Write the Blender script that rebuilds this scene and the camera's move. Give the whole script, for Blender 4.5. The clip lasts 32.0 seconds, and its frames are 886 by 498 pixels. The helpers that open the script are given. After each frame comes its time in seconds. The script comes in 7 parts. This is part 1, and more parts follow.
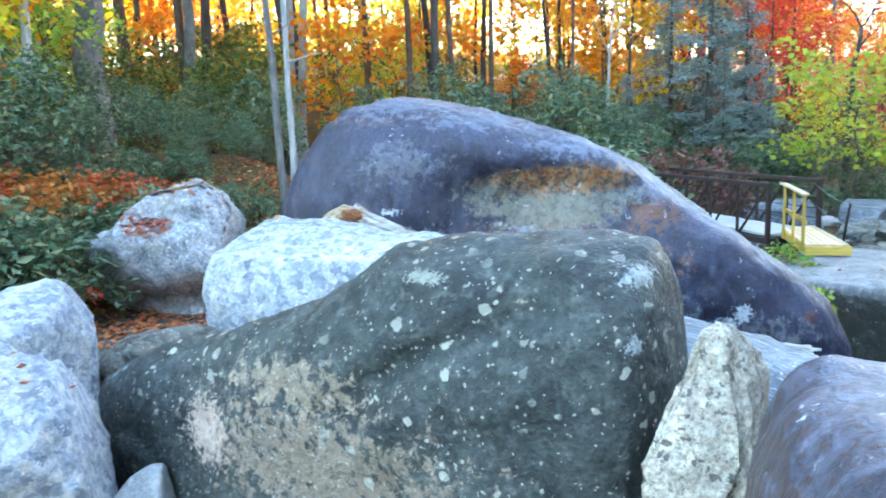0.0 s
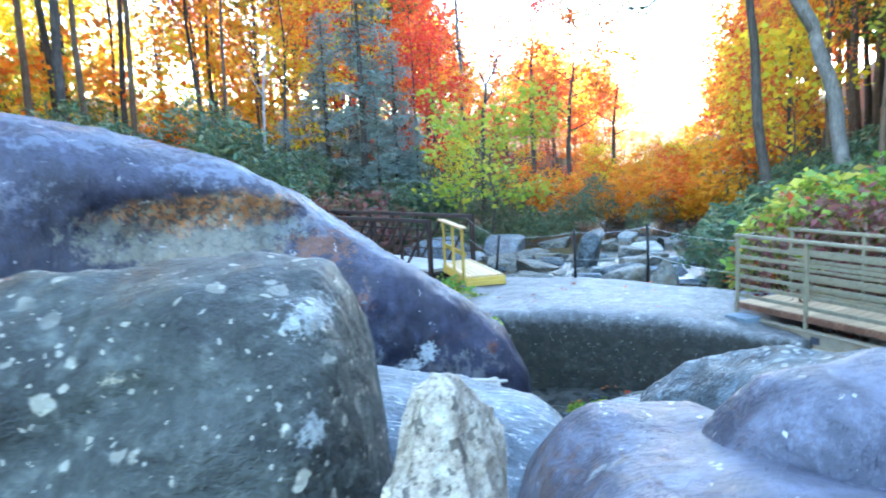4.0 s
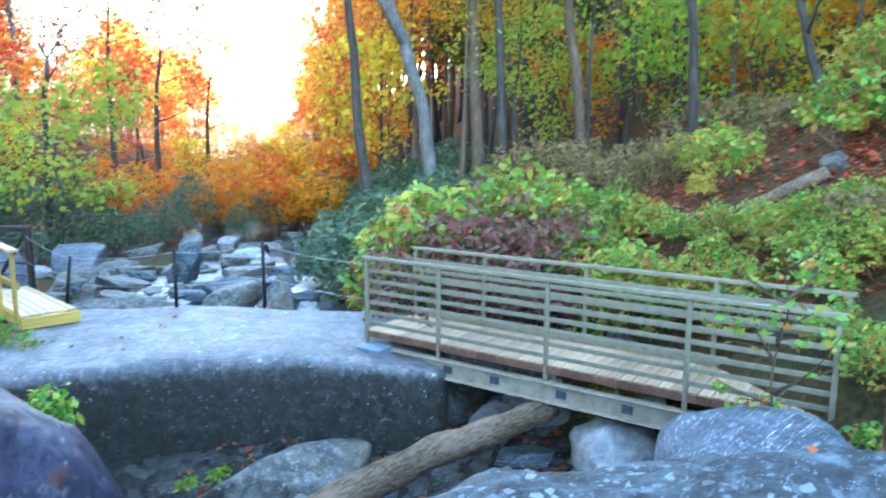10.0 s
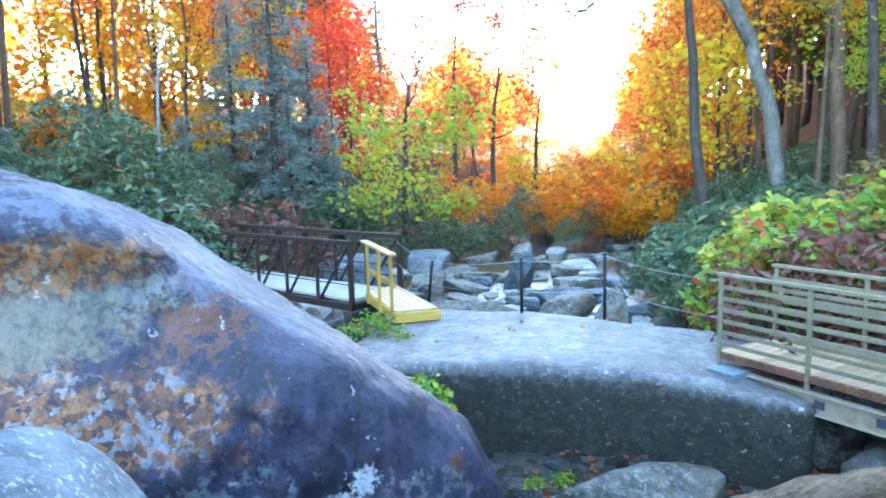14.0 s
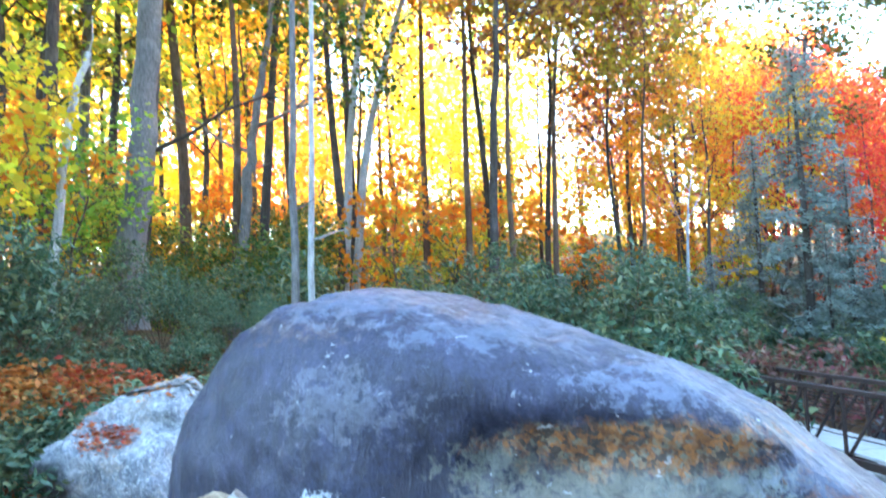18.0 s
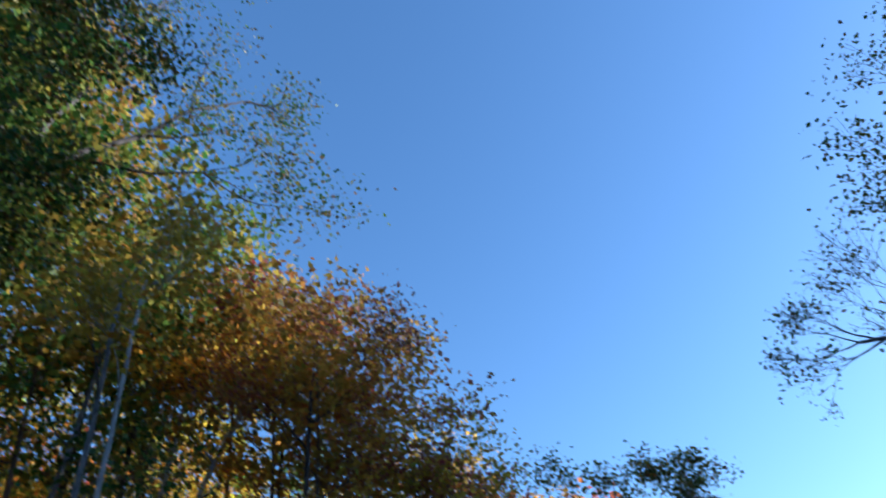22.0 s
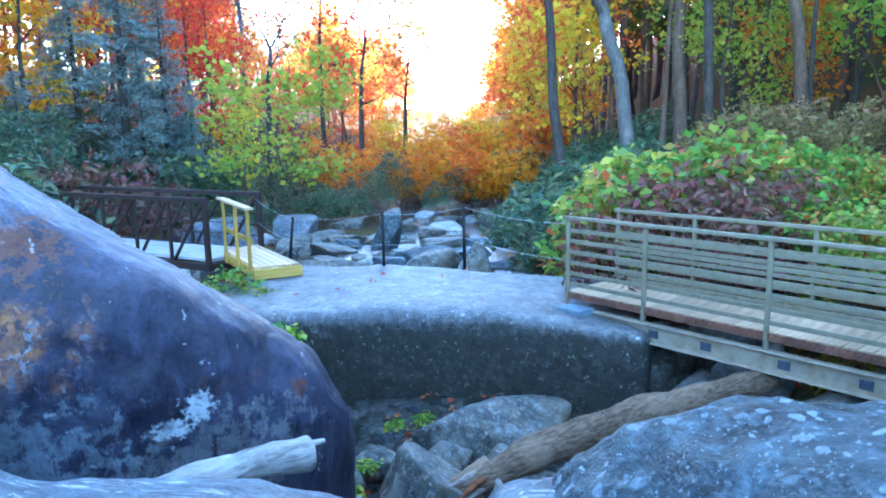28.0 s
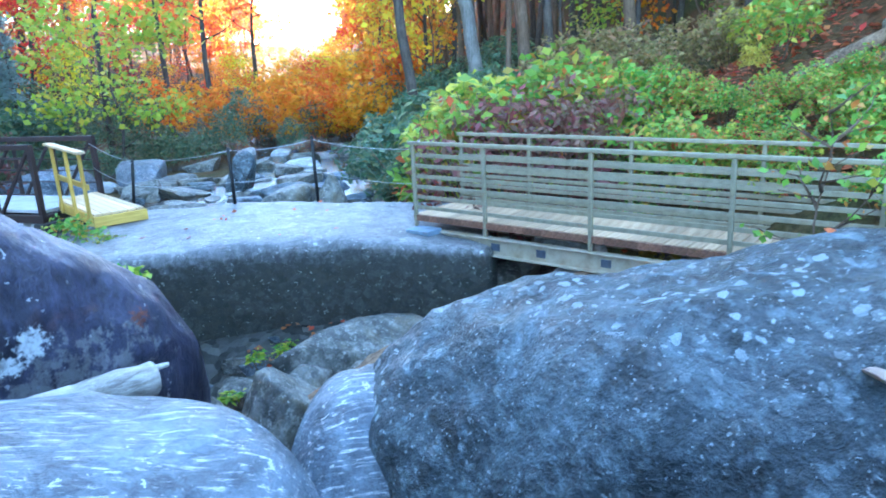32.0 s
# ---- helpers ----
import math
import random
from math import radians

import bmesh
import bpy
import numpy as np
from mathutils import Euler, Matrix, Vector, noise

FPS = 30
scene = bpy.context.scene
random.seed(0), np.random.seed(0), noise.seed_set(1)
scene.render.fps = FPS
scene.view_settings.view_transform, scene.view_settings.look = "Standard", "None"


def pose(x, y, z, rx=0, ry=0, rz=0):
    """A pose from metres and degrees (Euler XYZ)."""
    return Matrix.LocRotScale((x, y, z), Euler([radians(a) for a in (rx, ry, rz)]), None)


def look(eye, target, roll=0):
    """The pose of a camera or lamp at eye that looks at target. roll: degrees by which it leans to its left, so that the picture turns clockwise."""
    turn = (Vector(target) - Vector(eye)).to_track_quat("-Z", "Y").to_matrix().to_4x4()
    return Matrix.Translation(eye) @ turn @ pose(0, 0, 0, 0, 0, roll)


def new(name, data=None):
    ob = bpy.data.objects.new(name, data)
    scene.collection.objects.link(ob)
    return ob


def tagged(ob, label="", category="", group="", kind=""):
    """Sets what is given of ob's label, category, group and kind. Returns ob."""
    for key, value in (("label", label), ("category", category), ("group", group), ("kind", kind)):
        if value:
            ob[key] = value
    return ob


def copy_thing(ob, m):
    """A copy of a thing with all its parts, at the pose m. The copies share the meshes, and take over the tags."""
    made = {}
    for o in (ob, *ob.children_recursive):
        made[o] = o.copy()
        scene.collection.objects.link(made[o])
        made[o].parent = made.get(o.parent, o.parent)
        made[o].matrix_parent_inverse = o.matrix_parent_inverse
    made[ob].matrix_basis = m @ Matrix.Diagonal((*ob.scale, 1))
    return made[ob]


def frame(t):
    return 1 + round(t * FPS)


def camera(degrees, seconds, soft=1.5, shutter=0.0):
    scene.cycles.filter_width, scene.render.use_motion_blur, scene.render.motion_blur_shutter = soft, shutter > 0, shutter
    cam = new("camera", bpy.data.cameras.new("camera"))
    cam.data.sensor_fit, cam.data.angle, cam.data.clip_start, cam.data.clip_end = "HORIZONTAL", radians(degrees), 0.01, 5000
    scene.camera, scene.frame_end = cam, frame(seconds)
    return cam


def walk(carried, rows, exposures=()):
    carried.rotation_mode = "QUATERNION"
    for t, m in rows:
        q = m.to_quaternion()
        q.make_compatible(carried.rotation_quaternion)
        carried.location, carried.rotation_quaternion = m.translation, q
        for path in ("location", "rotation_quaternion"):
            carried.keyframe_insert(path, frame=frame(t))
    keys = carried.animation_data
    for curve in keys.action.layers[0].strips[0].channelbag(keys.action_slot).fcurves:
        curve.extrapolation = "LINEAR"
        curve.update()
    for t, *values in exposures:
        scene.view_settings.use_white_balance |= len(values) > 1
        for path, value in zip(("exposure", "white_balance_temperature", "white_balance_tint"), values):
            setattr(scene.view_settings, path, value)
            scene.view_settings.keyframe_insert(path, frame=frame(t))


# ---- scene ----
PATH = [
    (0.0, pose(0.562, -1.642, 2.754, 79.85, 2.76, 11.23)),
    (0.5, pose(0.544, -1.534, 2.693, 80.20, 2.96, 7.16)),
    (1.0, pose(0.612, -1.432, 2.607, 80.46, 3.25, 3.58)),
    (1.5, pose(0.652, -1.365, 2.506, 80.26, 2.07, 1.39)),
    (2.0, pose(0.555, -1.204, 2.437, 80.63, 6.91, -1.86)),
    (2.5, pose(0.428, -0.976, 2.449, 81.70, 6.14, -4.34)),
    (3.0, pose(0.480, -0.781, 2.440, 79.91, 6.40, -12.09)),
    (3.5, pose(0.522, -0.604, 2.392, 82.92, 6.35, -13.42)),
    (4.0, pose(0.660, -0.343, 2.429, 82.84, 2.88, -16.09)),
    (4.5, pose(0.791, -0.088, 2.381, 77.87, 0.29, -26.06)),
    (6.5, pose(1.438, 1.297, 2.268, 82.33, 0.40, -33.66)),
    (7.0, pose(1.432, 1.404, 2.157, 84.34, 2.49, -29.48)),
    (7.5, pose(1.423, 1.393, 2.080, 77.31, 1.76, -31.19)),
    (8.0, pose(1.397, 1.451, 2.141, 73.14, 1.91, -33.56)),
    (8.5, pose(1.376, 1.521, 2.332, 71.80, 2.76, -36.03)),
    (9.0, pose(1.377, 1.576, 2.449, 72.69, 0.19, -38.19)),
    (9.5, pose(1.403, 1.586, 2.538, 77.76, 0.29, -43.20)),
    (10.0, pose(1.419, 1.498, 2.623, 81.57, -0.20, -48.84)),
    (10.5, pose(1.410, 1.498, 2.636, 84.69, -0.60, -52.47)),
    (11.0, pose(1.419, 1.483, 2.662, 86.50, -0.30, -52.64)),
    (11.5, pose(1.341, 1.513, 2.687, 87.08, -0.60, -48.99)),
    (12.0, pose(1.295, 1.631, 2.663, 85.81, -0.20, -43.73)),
    (12.5, pose(1.182, 1.696, 2.613, 84.49, -0.20, -39.11)),
    (13.0, pose(1.118, 1.720, 2.612, 83.37, 0.10, -33.53)),
    (13.5, pose(1.105, 1.751, 2.610, 82.82, 0.99, -27.48)),
    (15.5, pose(0.797, 1.907, 2.735, 84.37, 1.79, -8.87)),
    (16.0, pose(0.684, 1.917, 2.760, 85.78, 2.89, 0.85)),
    (16.5, pose(0.594, 1.915, 2.745, 87.07, 3.60, 9.27)),
    (17.0, pose(0.581, 1.893, 2.768, 87.88, 2.70, 13.30)),
    (17.5, pose(0.545, 1.874, 2.845, 90.52, 2.10, 15.56)),
    (18.0, pose(0.519, 1.866, 2.971, 94.68, 2.19, 17.25)),
    (18.5, pose(0.514, 1.830, 3.062, 102.59, 3.42, 18.32)),
    (19.0, pose(0.571, 1.846, 3.086, 108.64, 3.70, 19.92)),
    (19.5, pose(0.606, 1.838, 3.057, 120.74, 6.46, 24.79)),
    (20.0, pose(0.641, 1.829, 3.029, 132.01, 5.19, 26.36)),
    (20.5, pose(0.675, 1.821, 3.000, 142.63, 0.33, 21.37)),
    (21.0, pose(0.710, 1.813, 2.972, 142.81, 1.35, 15.67)),
    (21.5, pose(0.745, 1.805, 2.943, 136.74, 4.33, 10.94)),
    (22.0, pose(0.780, 1.796, 2.915, 131.38, 7.62, 3.87)),
    (22.5, pose(0.815, 1.788, 2.886, 122.45, 5.86, -6.10)),
    (23.0, pose(0.849, 1.780, 2.857, 114.08, 3.45, -14.67)),
    (23.5, pose(0.884, 1.771, 2.829, 107.51, 4.23, -18.69)),
    (24.0, pose(0.919, 1.763, 2.800, 102.97, 3.85, -21.78)),
    (24.5, pose(0.954, 1.755, 2.772, 98.63, 3.03, -25.34)),
    (25.0, pose(0.988, 1.747, 2.743, 94.71, 2.23, -27.80)),
    (25.5, pose(1.023, 1.738, 2.715, 91.11, 1.41, -29.35)),
    (26.0, pose(1.058, 1.730, 2.686, 88.07, 0.70, -30.31)),
    (28.5, pose(1.264, 1.619, 2.211, 78.14, 0.88, -34.21)),
    (29.0, pose(1.250, 1.595, 2.173, 75.10, 0.87, -34.24)),
    (29.5, pose(1.267, 1.574, 2.094, 72.87, 1.24, -33.95)),
    (30.0, pose(1.257, 1.557, 2.095, 73.73, 1.06, -33.47)),
    (30.5, pose(1.270, 1.492, 2.114, 74.33, 0.77, -34.91)),
    (31.0, pose(1.286, 1.404, 2.113, 74.78, 0.10, -37.87)),
    (31.5, pose(1.290, 1.367, 2.075, 74.44, 2.02, -42.60)),
    (32.0, pose(1.264, 1.234, 2.189, 74.76, 2.89, -44.97)),
]
EXPOSURES = [(0.0, 4.7, 6500, 10), (3.0, 4.68, 6100, 10), (6.0, 4.7, 5700, 10), (8.0, 4.7, 5500, 10), (12.0, 4.8, 5900, 10), (16.5, 4.75, 5900, 10), (19.0, 4.5, 5900, 10), (19.6, 4.1, 5800, 10), (20.0, 3.65, 6000, 10), (20.5, 2.7, 5600, 10), (21.0, 1.7, 5100, 10),
             (22.0, 1.0, 4600, 10), (23.0, 0.75, 4500, 10), (24.0, 0.6, 4500, 10), (25.0, 1.1, 4350, 10), (26.0, 2.45, 4200, 10), (26.5, 2.85, 4350, 10),
             (28.3, 4.6, 5000, 10), (32.0, 4.75, 5300, 10)]
cam = camera(65.4, 32.0, 1.8, 0.35)
walk(cam, PATH, EXPOSURES)
from mathutils.bvhtree import BVHTree

# ---------------------------------------------------------------- light
SUN_AZ, SUN_EL = 80.0, 10.0
world = bpy.data.worlds.new("sky")
scene.world = world
world.use_nodes = True
_wn = world.node_tree.nodes
_sky = _wn.new("ShaderNodeTexSky")
_sky.sky_type = "NISHITA"
_sky.sun_disc = False
_sky.sun_elevation = radians(SUN_EL)
_sky.sun_rotation = radians(SUN_AZ % 360)
_sky.dust_density = 0.7
_sky.ozone_density = 1.4
_wn["Background"].inputs[1].default_value = 0.15
world.node_tree.links.new(_sky.outputs[0], _wn["Background"].inputs[0])

_sun = bpy.data.lights.new("sun", "SUN")
_sun.energy, _sun.angle, _sun.color = 5.0, radians(0.6), (1.0, 0.84, 0.62)
sun_lamp = new("sun", _sun)
_s = (math.sin(radians(SUN_AZ)) * math.cos(radians(SUN_EL)), math.cos(radians(SUN_AZ)) * math.cos(radians(SUN_EL)), math.sin(radians(SUN_EL)))
sun_lamp.matrix_world = look((_s[0] * 60, _s[1] * 60, _s[2] * 60), (0, 0, 0))


# ---------------------------------------------------------------- materials
def mat(name, rough=0.8, spec=0.4, metal=0.0):
    m = bpy.data.materials.new(name)
    m.use_nodes = True
    b = m.node_tree.nodes["Principled BSDF"]
    b.inputs["Roughness"].default_value = rough
    b.inputs["Specular IOR Level"].default_value = spec
    b.inputs["Metallic"].default_value = metal
    return m, m.node_tree, b


def nd(nt, kind, **ins):
    n = nt.nodes.new(kind)
    for k, v in ins.items():
        n.inputs[k].default_value = v
    return n


def noise_tex(nt, vec, scale, detail=5.0, rough=0.6, dist=0.0):
    n = nd(nt, "ShaderNodeTexNoise", Scale=scale, Detail=detail, Roughness=rough, Distortion=dist)
    nt.links.new(vec, n.inputs["Vector"])
    return n.outputs["Fac"]


def ramp(nt, fac, *stops, mode="LINEAR"):
    r = nt.nodes.new("ShaderNodeValToRGB")
    e = r.color_ramp.elements
    r.color_ramp.interpolation = mode
    while len(e) < len(stops):
        e.new(0.5)
    for el, (p, c) in zip(e, stops):
        el.position = p
        el.color = (c, c, c, 1) if isinstance(c, (int, float)) else (*c, 1)
    nt.links.new(fac, r.inputs[0])
    return r.outputs[0]


def mix(nt, fac, a, b, blend="MIX"):
    n = nt.nodes.new("ShaderNodeMix")
    n.data_type, n.blend_type = "RGBA", blend
    for sock, val in ((n.inputs[0], fac), (n.inputs[6], a), (n.inputs[7], b)):
        if isinstance(val, (int, float)):
            sock.default_value = val
        elif isinstance(val, tuple):
            sock.default_value = (*val, 1)
        else:
            nt.links.new(val, sock)
    return n.outputs[2]


def math_node(nt, op, a, b=0.0):
    n = nt.nodes.new("ShaderNodeMath")
    n.operation = op
    for i, val in enumerate((a, b)):
        if isinstance(val, (int, float)):
            n.inputs[i].default_value = val
        else:
            nt.links.new(val, n.inputs[i])
    return n.outputs[0]


def bump(nt, b, height, strength=0.4, distance=0.02):
    n = nd(nt, "ShaderNodeBump", Strength=strength, Distance=distance)
    nt.links.new(height, n.inputs["Height"])
    nt.links.new(n.outputs[0], b.inputs["Normal"])


def obj_vec(nt, scale=(1, 1, 1), rot=(0, 0, 0)):
    c = nt.nodes.new("ShaderNodeTexCoord")
    m = nd(nt, "ShaderNodeMapping", Scale=scale, Rotation=rot)
    nt.links.new(c.outputs["Object"], m.inputs["Vector"])
    return m.outputs[0]


def soft_less(nt, a, b):
    """1 where a lies well below b, fading over a narrow edge."""
    d = math_node(nt, "MULTIPLY", math_node(nt, "SUBTRACT", b, a), 14.0)
    return ramp(nt, d, (0.0, 0.0), (1.0, 1.0))


def rock_material(name, dark, light, lichen=(0.62, 0.63, 0.58), lichen_amount=0.3, lichen_scale=6.0, rough=0.62,
                  vein=0.0, stain=(0.16, 0.07, 0.03), stain_amount=0.0, streak=(1, 1, 1), speck=0.3, blobs=(), relief=0.05, blob_scale=9.0, contrast=1.0, crusts=(), ragged=0.22):
    """Gneiss: mottled base, mineral grain, pale lichen blotches, rusty stains, banded veins."""
    m, nt, b = mat(name, rough, 0.45)
    v = obj_vec(nt)
    vs = obj_vec(nt, streak, (0.25, 0.35, 0.3))
    big = noise_tex(nt, vs, 1.1, 6, 0.62, 0.4)
    col = mix(nt, ramp(nt, big, (0.3, 0.0), (0.7, 1.0)), dark, light)
    mot = noise_tex(nt, vs, 3.6, 7, 0.72, 0.5)
    col = mix(nt, ramp(nt, mot, (0.4, min(1.0, 0.6 * contrast)), (0.56, 0.0)), col, tuple(c * 0.45 for c in dark))
    col = mix(nt, ramp(nt, mot, (0.56, 0.0), (0.74, min(1.0, 0.6 * contrast))), col, tuple(min(1, c * 1.45) for c in light))
    grain = noise_tex(nt, v, 46, 4, 0.7)
    col = mix(nt, ramp(nt, grain, (0.35, speck), (0.62, 0.0)), col, tuple(c * 0.35 for c in dark))
    fine = noise_tex(nt, vs, 11, 6, 0.65)
    col = mix(nt, ramp(nt, fine, (0.52, 0.0), (0.72, min(1.0, 0.35 * contrast ** 2))), col, tuple(min(1, c * 1.7) for c in light))
    if vein:
        bed = nd(nt, "ShaderNodeMapping")
        bed.vector_type = "TEXTURE"
        bed.inputs["Rotation"].default_value = (0.0, 0.03, -0.6)
        bed.inputs["Scale"].default_value = (1.5, 0.055, 0.055)
        nt.links.new(v, bed.inputs["Vector"])
        dash = noise_tex(nt, bed.outputs[0], 2.8, 6, 0.66, 0.12)
        veins = math_node(nt, "MULTIPLY", ramp(nt, dash, (0.55, 0.0), (0.66, vein)), ramp(nt, fine, (0.35, 0.2), (0.6, 1.0)))
        col = mix(nt, veins, col, (0.66, 0.66, 0.66))
    if stain_amount:
        st = noise_tex(nt, obj_vec(nt, (1, 1, 0.6)), 1.7, 7, 0.7, 0.5)
        col = mix(nt, ramp(nt, st, (0.62 - stain_amount * 0.3, 0.0), (0.72, 0.85)), col, stain)
    for centre, radii, colour, strength in blobs:
        sub = nd(nt, "ShaderNodeVectorMath")
        sub.operation = "SUBTRACT"
        nt.links.new(v, sub.inputs[0])
        sub.inputs[1].default_value = centre
        div = nd(nt, "ShaderNodeVectorMath")
        div.operation = "DIVIDE"
        nt.links.new(sub.outputs[0], div.inputs[0])
        div.inputs[1].default_value = radii
        ln = nd(nt, "ShaderNodeVectorMath")
        ln.operation = "LENGTH"
        nt.links.new(div.outputs[0], ln.inputs[0])
        edge = math_node(nt, "ADD", ln.outputs["Value"], math_node(nt, "MULTIPLY", math_node(nt, "SUBTRACT", noise_tex(nt, v, blob_scale / max(0.35, min(1.0, radii[0] * 2)), 5, 0.72, 0.15), 0.5), 3.2 if radii[0] < 0.25 else 2.2 if strength > 0.9 else 5.2))
        col = mix(nt, ramp(nt, edge, (0.62, strength), (0.98, 0.0)), col, colour)
    for centre, radii, scale, amount, colours in crusts:
        # coarse grains of several minerals, each with its own tint, inside a ragged patch
        off = nd(nt, "ShaderNodeVectorMath")
        off.operation = "SUBTRACT"
        nt.links.new(v, off.inputs[0])
        off.inputs[1].default_value = centre
        rel = nd(nt, "ShaderNodeVectorMath")
        rel.operation = "DIVIDE"
        nt.links.new(off.outputs[0], rel.inputs[0])
        rel.inputs[1].default_value = radii
        far = nd(nt, "ShaderNodeVectorMath")
        far.operation = "LENGTH"
        nt.links.new(rel.outputs[0], far.inputs[0])
        rag = math_node(nt, "ADD", far.outputs["Value"], math_node(nt, "MULTIPLY", math_node(nt, "SUBTRACT", noise_tex(nt, v, 4.5, 6, 0.7, 0.3), 0.5), 2.0))
        shift = nd(nt, "ShaderNodeTexNoise", Scale=scale * 0.8, Detail=5.0)
        nt.links.new(v, shift.inputs["Vector"])
        less = nd(nt, "ShaderNodeVectorMath")
        less.operation = "SCALE"
        less.inputs["Scale"].default_value = 2.6 / scale
        nt.links.new(shift.outputs["Color"], less.inputs[0])
        moved = nd(nt, "ShaderNodeVectorMath")
        nt.links.new(v, moved.inputs[0])
        nt.links.new(less.outputs[0], moved.inputs[1])
        cells = nd(nt, "ShaderNodeTexVoronoi", Scale=scale, Randomness=1.0)
        nt.links.new(moved.outputs[0], cells.inputs["Vector"])
        own = nt.nodes.new("ShaderNodeSeparateColor")
        nt.links.new(cells.outputs["Color"], own.inputs[0])
        drift = math_node(nt, "ADD", math_node(nt, "MULTIPLY", own.outputs[0], 0.55), math_node(nt, "MULTIPLY", noise_tex(nt, v, 2.4, 5, 0.65, 0.4), 0.9))
        tint = colours[0]
        for i, c in enumerate(colours[1:]):
            at = 0.45 + 0.5 * (i + 0.5) / (len(colours) - 1)
            tint = mix(nt, ramp(nt, drift, (at - 0.05, 0.0), (at + 0.05, 1.0)), tint, c)
        col = mix(nt, ramp(nt, rag, (0.6, amount), (1.0, 0.0)), col, tint)
    if blobs:
        col = mix(nt, ramp(nt, noise_tex(nt, v, 15, 7, 0.75, 0.6), (0.36, 0.55), (0.54, 0.0)), col, tuple(c * 0.55 for c in dark))
        pale = tuple(min(0.84, c * 1.6) for c in light)
        col = mix(nt, ramp(nt, noise_tex(nt, v, 27, 5, 0.7, 0.4), (0.6, 0.0), (0.76, 0.5)), col, pale)
    if lichen_amount:
        vo = nd(nt, "ShaderNodeTexVoronoi", Scale=lichen_scale, Randomness=1.0)
        warp = nt.nodes.new("ShaderNodeVectorMath")
        nz = nd(nt, "ShaderNodeTexNoise", Scale=13.0, Detail=7.0)
        nt.links.new(v, nz.inputs["Vector"])
        sc = nt.nodes.new("ShaderNodeVectorMath")
        sc.operation = "SCALE"
        sc.inputs["Scale"].default_value = ragged
        nt.links.new(nz.outputs["Color"], sc.inputs[0])
        nt.links.new(v, warp.inputs[0])
        nt.links.new(sc.outputs[0], warp.inputs[1])
        nt.links.new(warp.outputs[0], vo.inputs["Vector"])
        pick = nt.nodes.new("ShaderNodeSeparateColor")
        nt.links.new(vo.outputs["Color"], pick.inputs[0])
        spot = soft_less(nt, vo.outputs["Distance"], math_node(nt, "MULTIPLY", pick.outputs[0], 0.62 * lichen_amount + 0.1))
        spot = math_node(nt, "MULTIPLY", spot, math_node(nt, "GREATER_THAN", pick.outputs[1], 1.0 - lichen_amount))
        patch = ramp(nt, noise_tex(nt, v, 0.9, 3), (0.42, 0.15), (0.6, 1.0))
        spot = math_node(nt, "MULTIPLY", spot, patch)
        col = mix(nt, math_node(nt, "MULTIPLY", spot, 0.8), col, lichen)
        dots = nd(nt, "ShaderNodeTexVoronoi", Scale=lichen_scale * 3.1, Randomness=1.0)
        nt.links.new(warp.outputs[0], dots.inputs["Vector"])
        pick2 = nt.nodes.new("ShaderNodeSeparateColor")
        nt.links.new(dots.outputs["Color"], pick2.inputs[0])
        dot = soft_less(nt, dots.outputs["Distance"], math_node(nt, "MULTIPLY", pick2.outputs[0], 0.42))
        dot = math_node(nt, "MULTIPLY", dot, math_node(nt, "GREATER_THAN", pick2.outputs[1], 1.0 - lichen_amount * 0.8))
        col = mix(nt, math_node(nt, "MULTIPLY", dot, 0.6), col, lichen)
    nt.links.new(col, b.inputs["Base Color"])
    nt.links.new(ramp(nt, fine, (0.3, max(0.1, rough - 0.14)), (0.7, min(1.0, rough + 0.16))), b.inputs["Roughness"])
    mid = noise_tex(nt, vs, 4.2, 7, 0.68, 0.3)
    h = math_node(nt, "ADD", math_node(nt, "MULTIPLY", fine, 0.5), math_node(nt, "MULTIPLY", grain, 0.16))
    h = math_node(nt, "ADD", h, math_node(nt, "MULTIPLY", mid, 1.1))
    bump(nt, b, h, 0.8, relief)
    return m


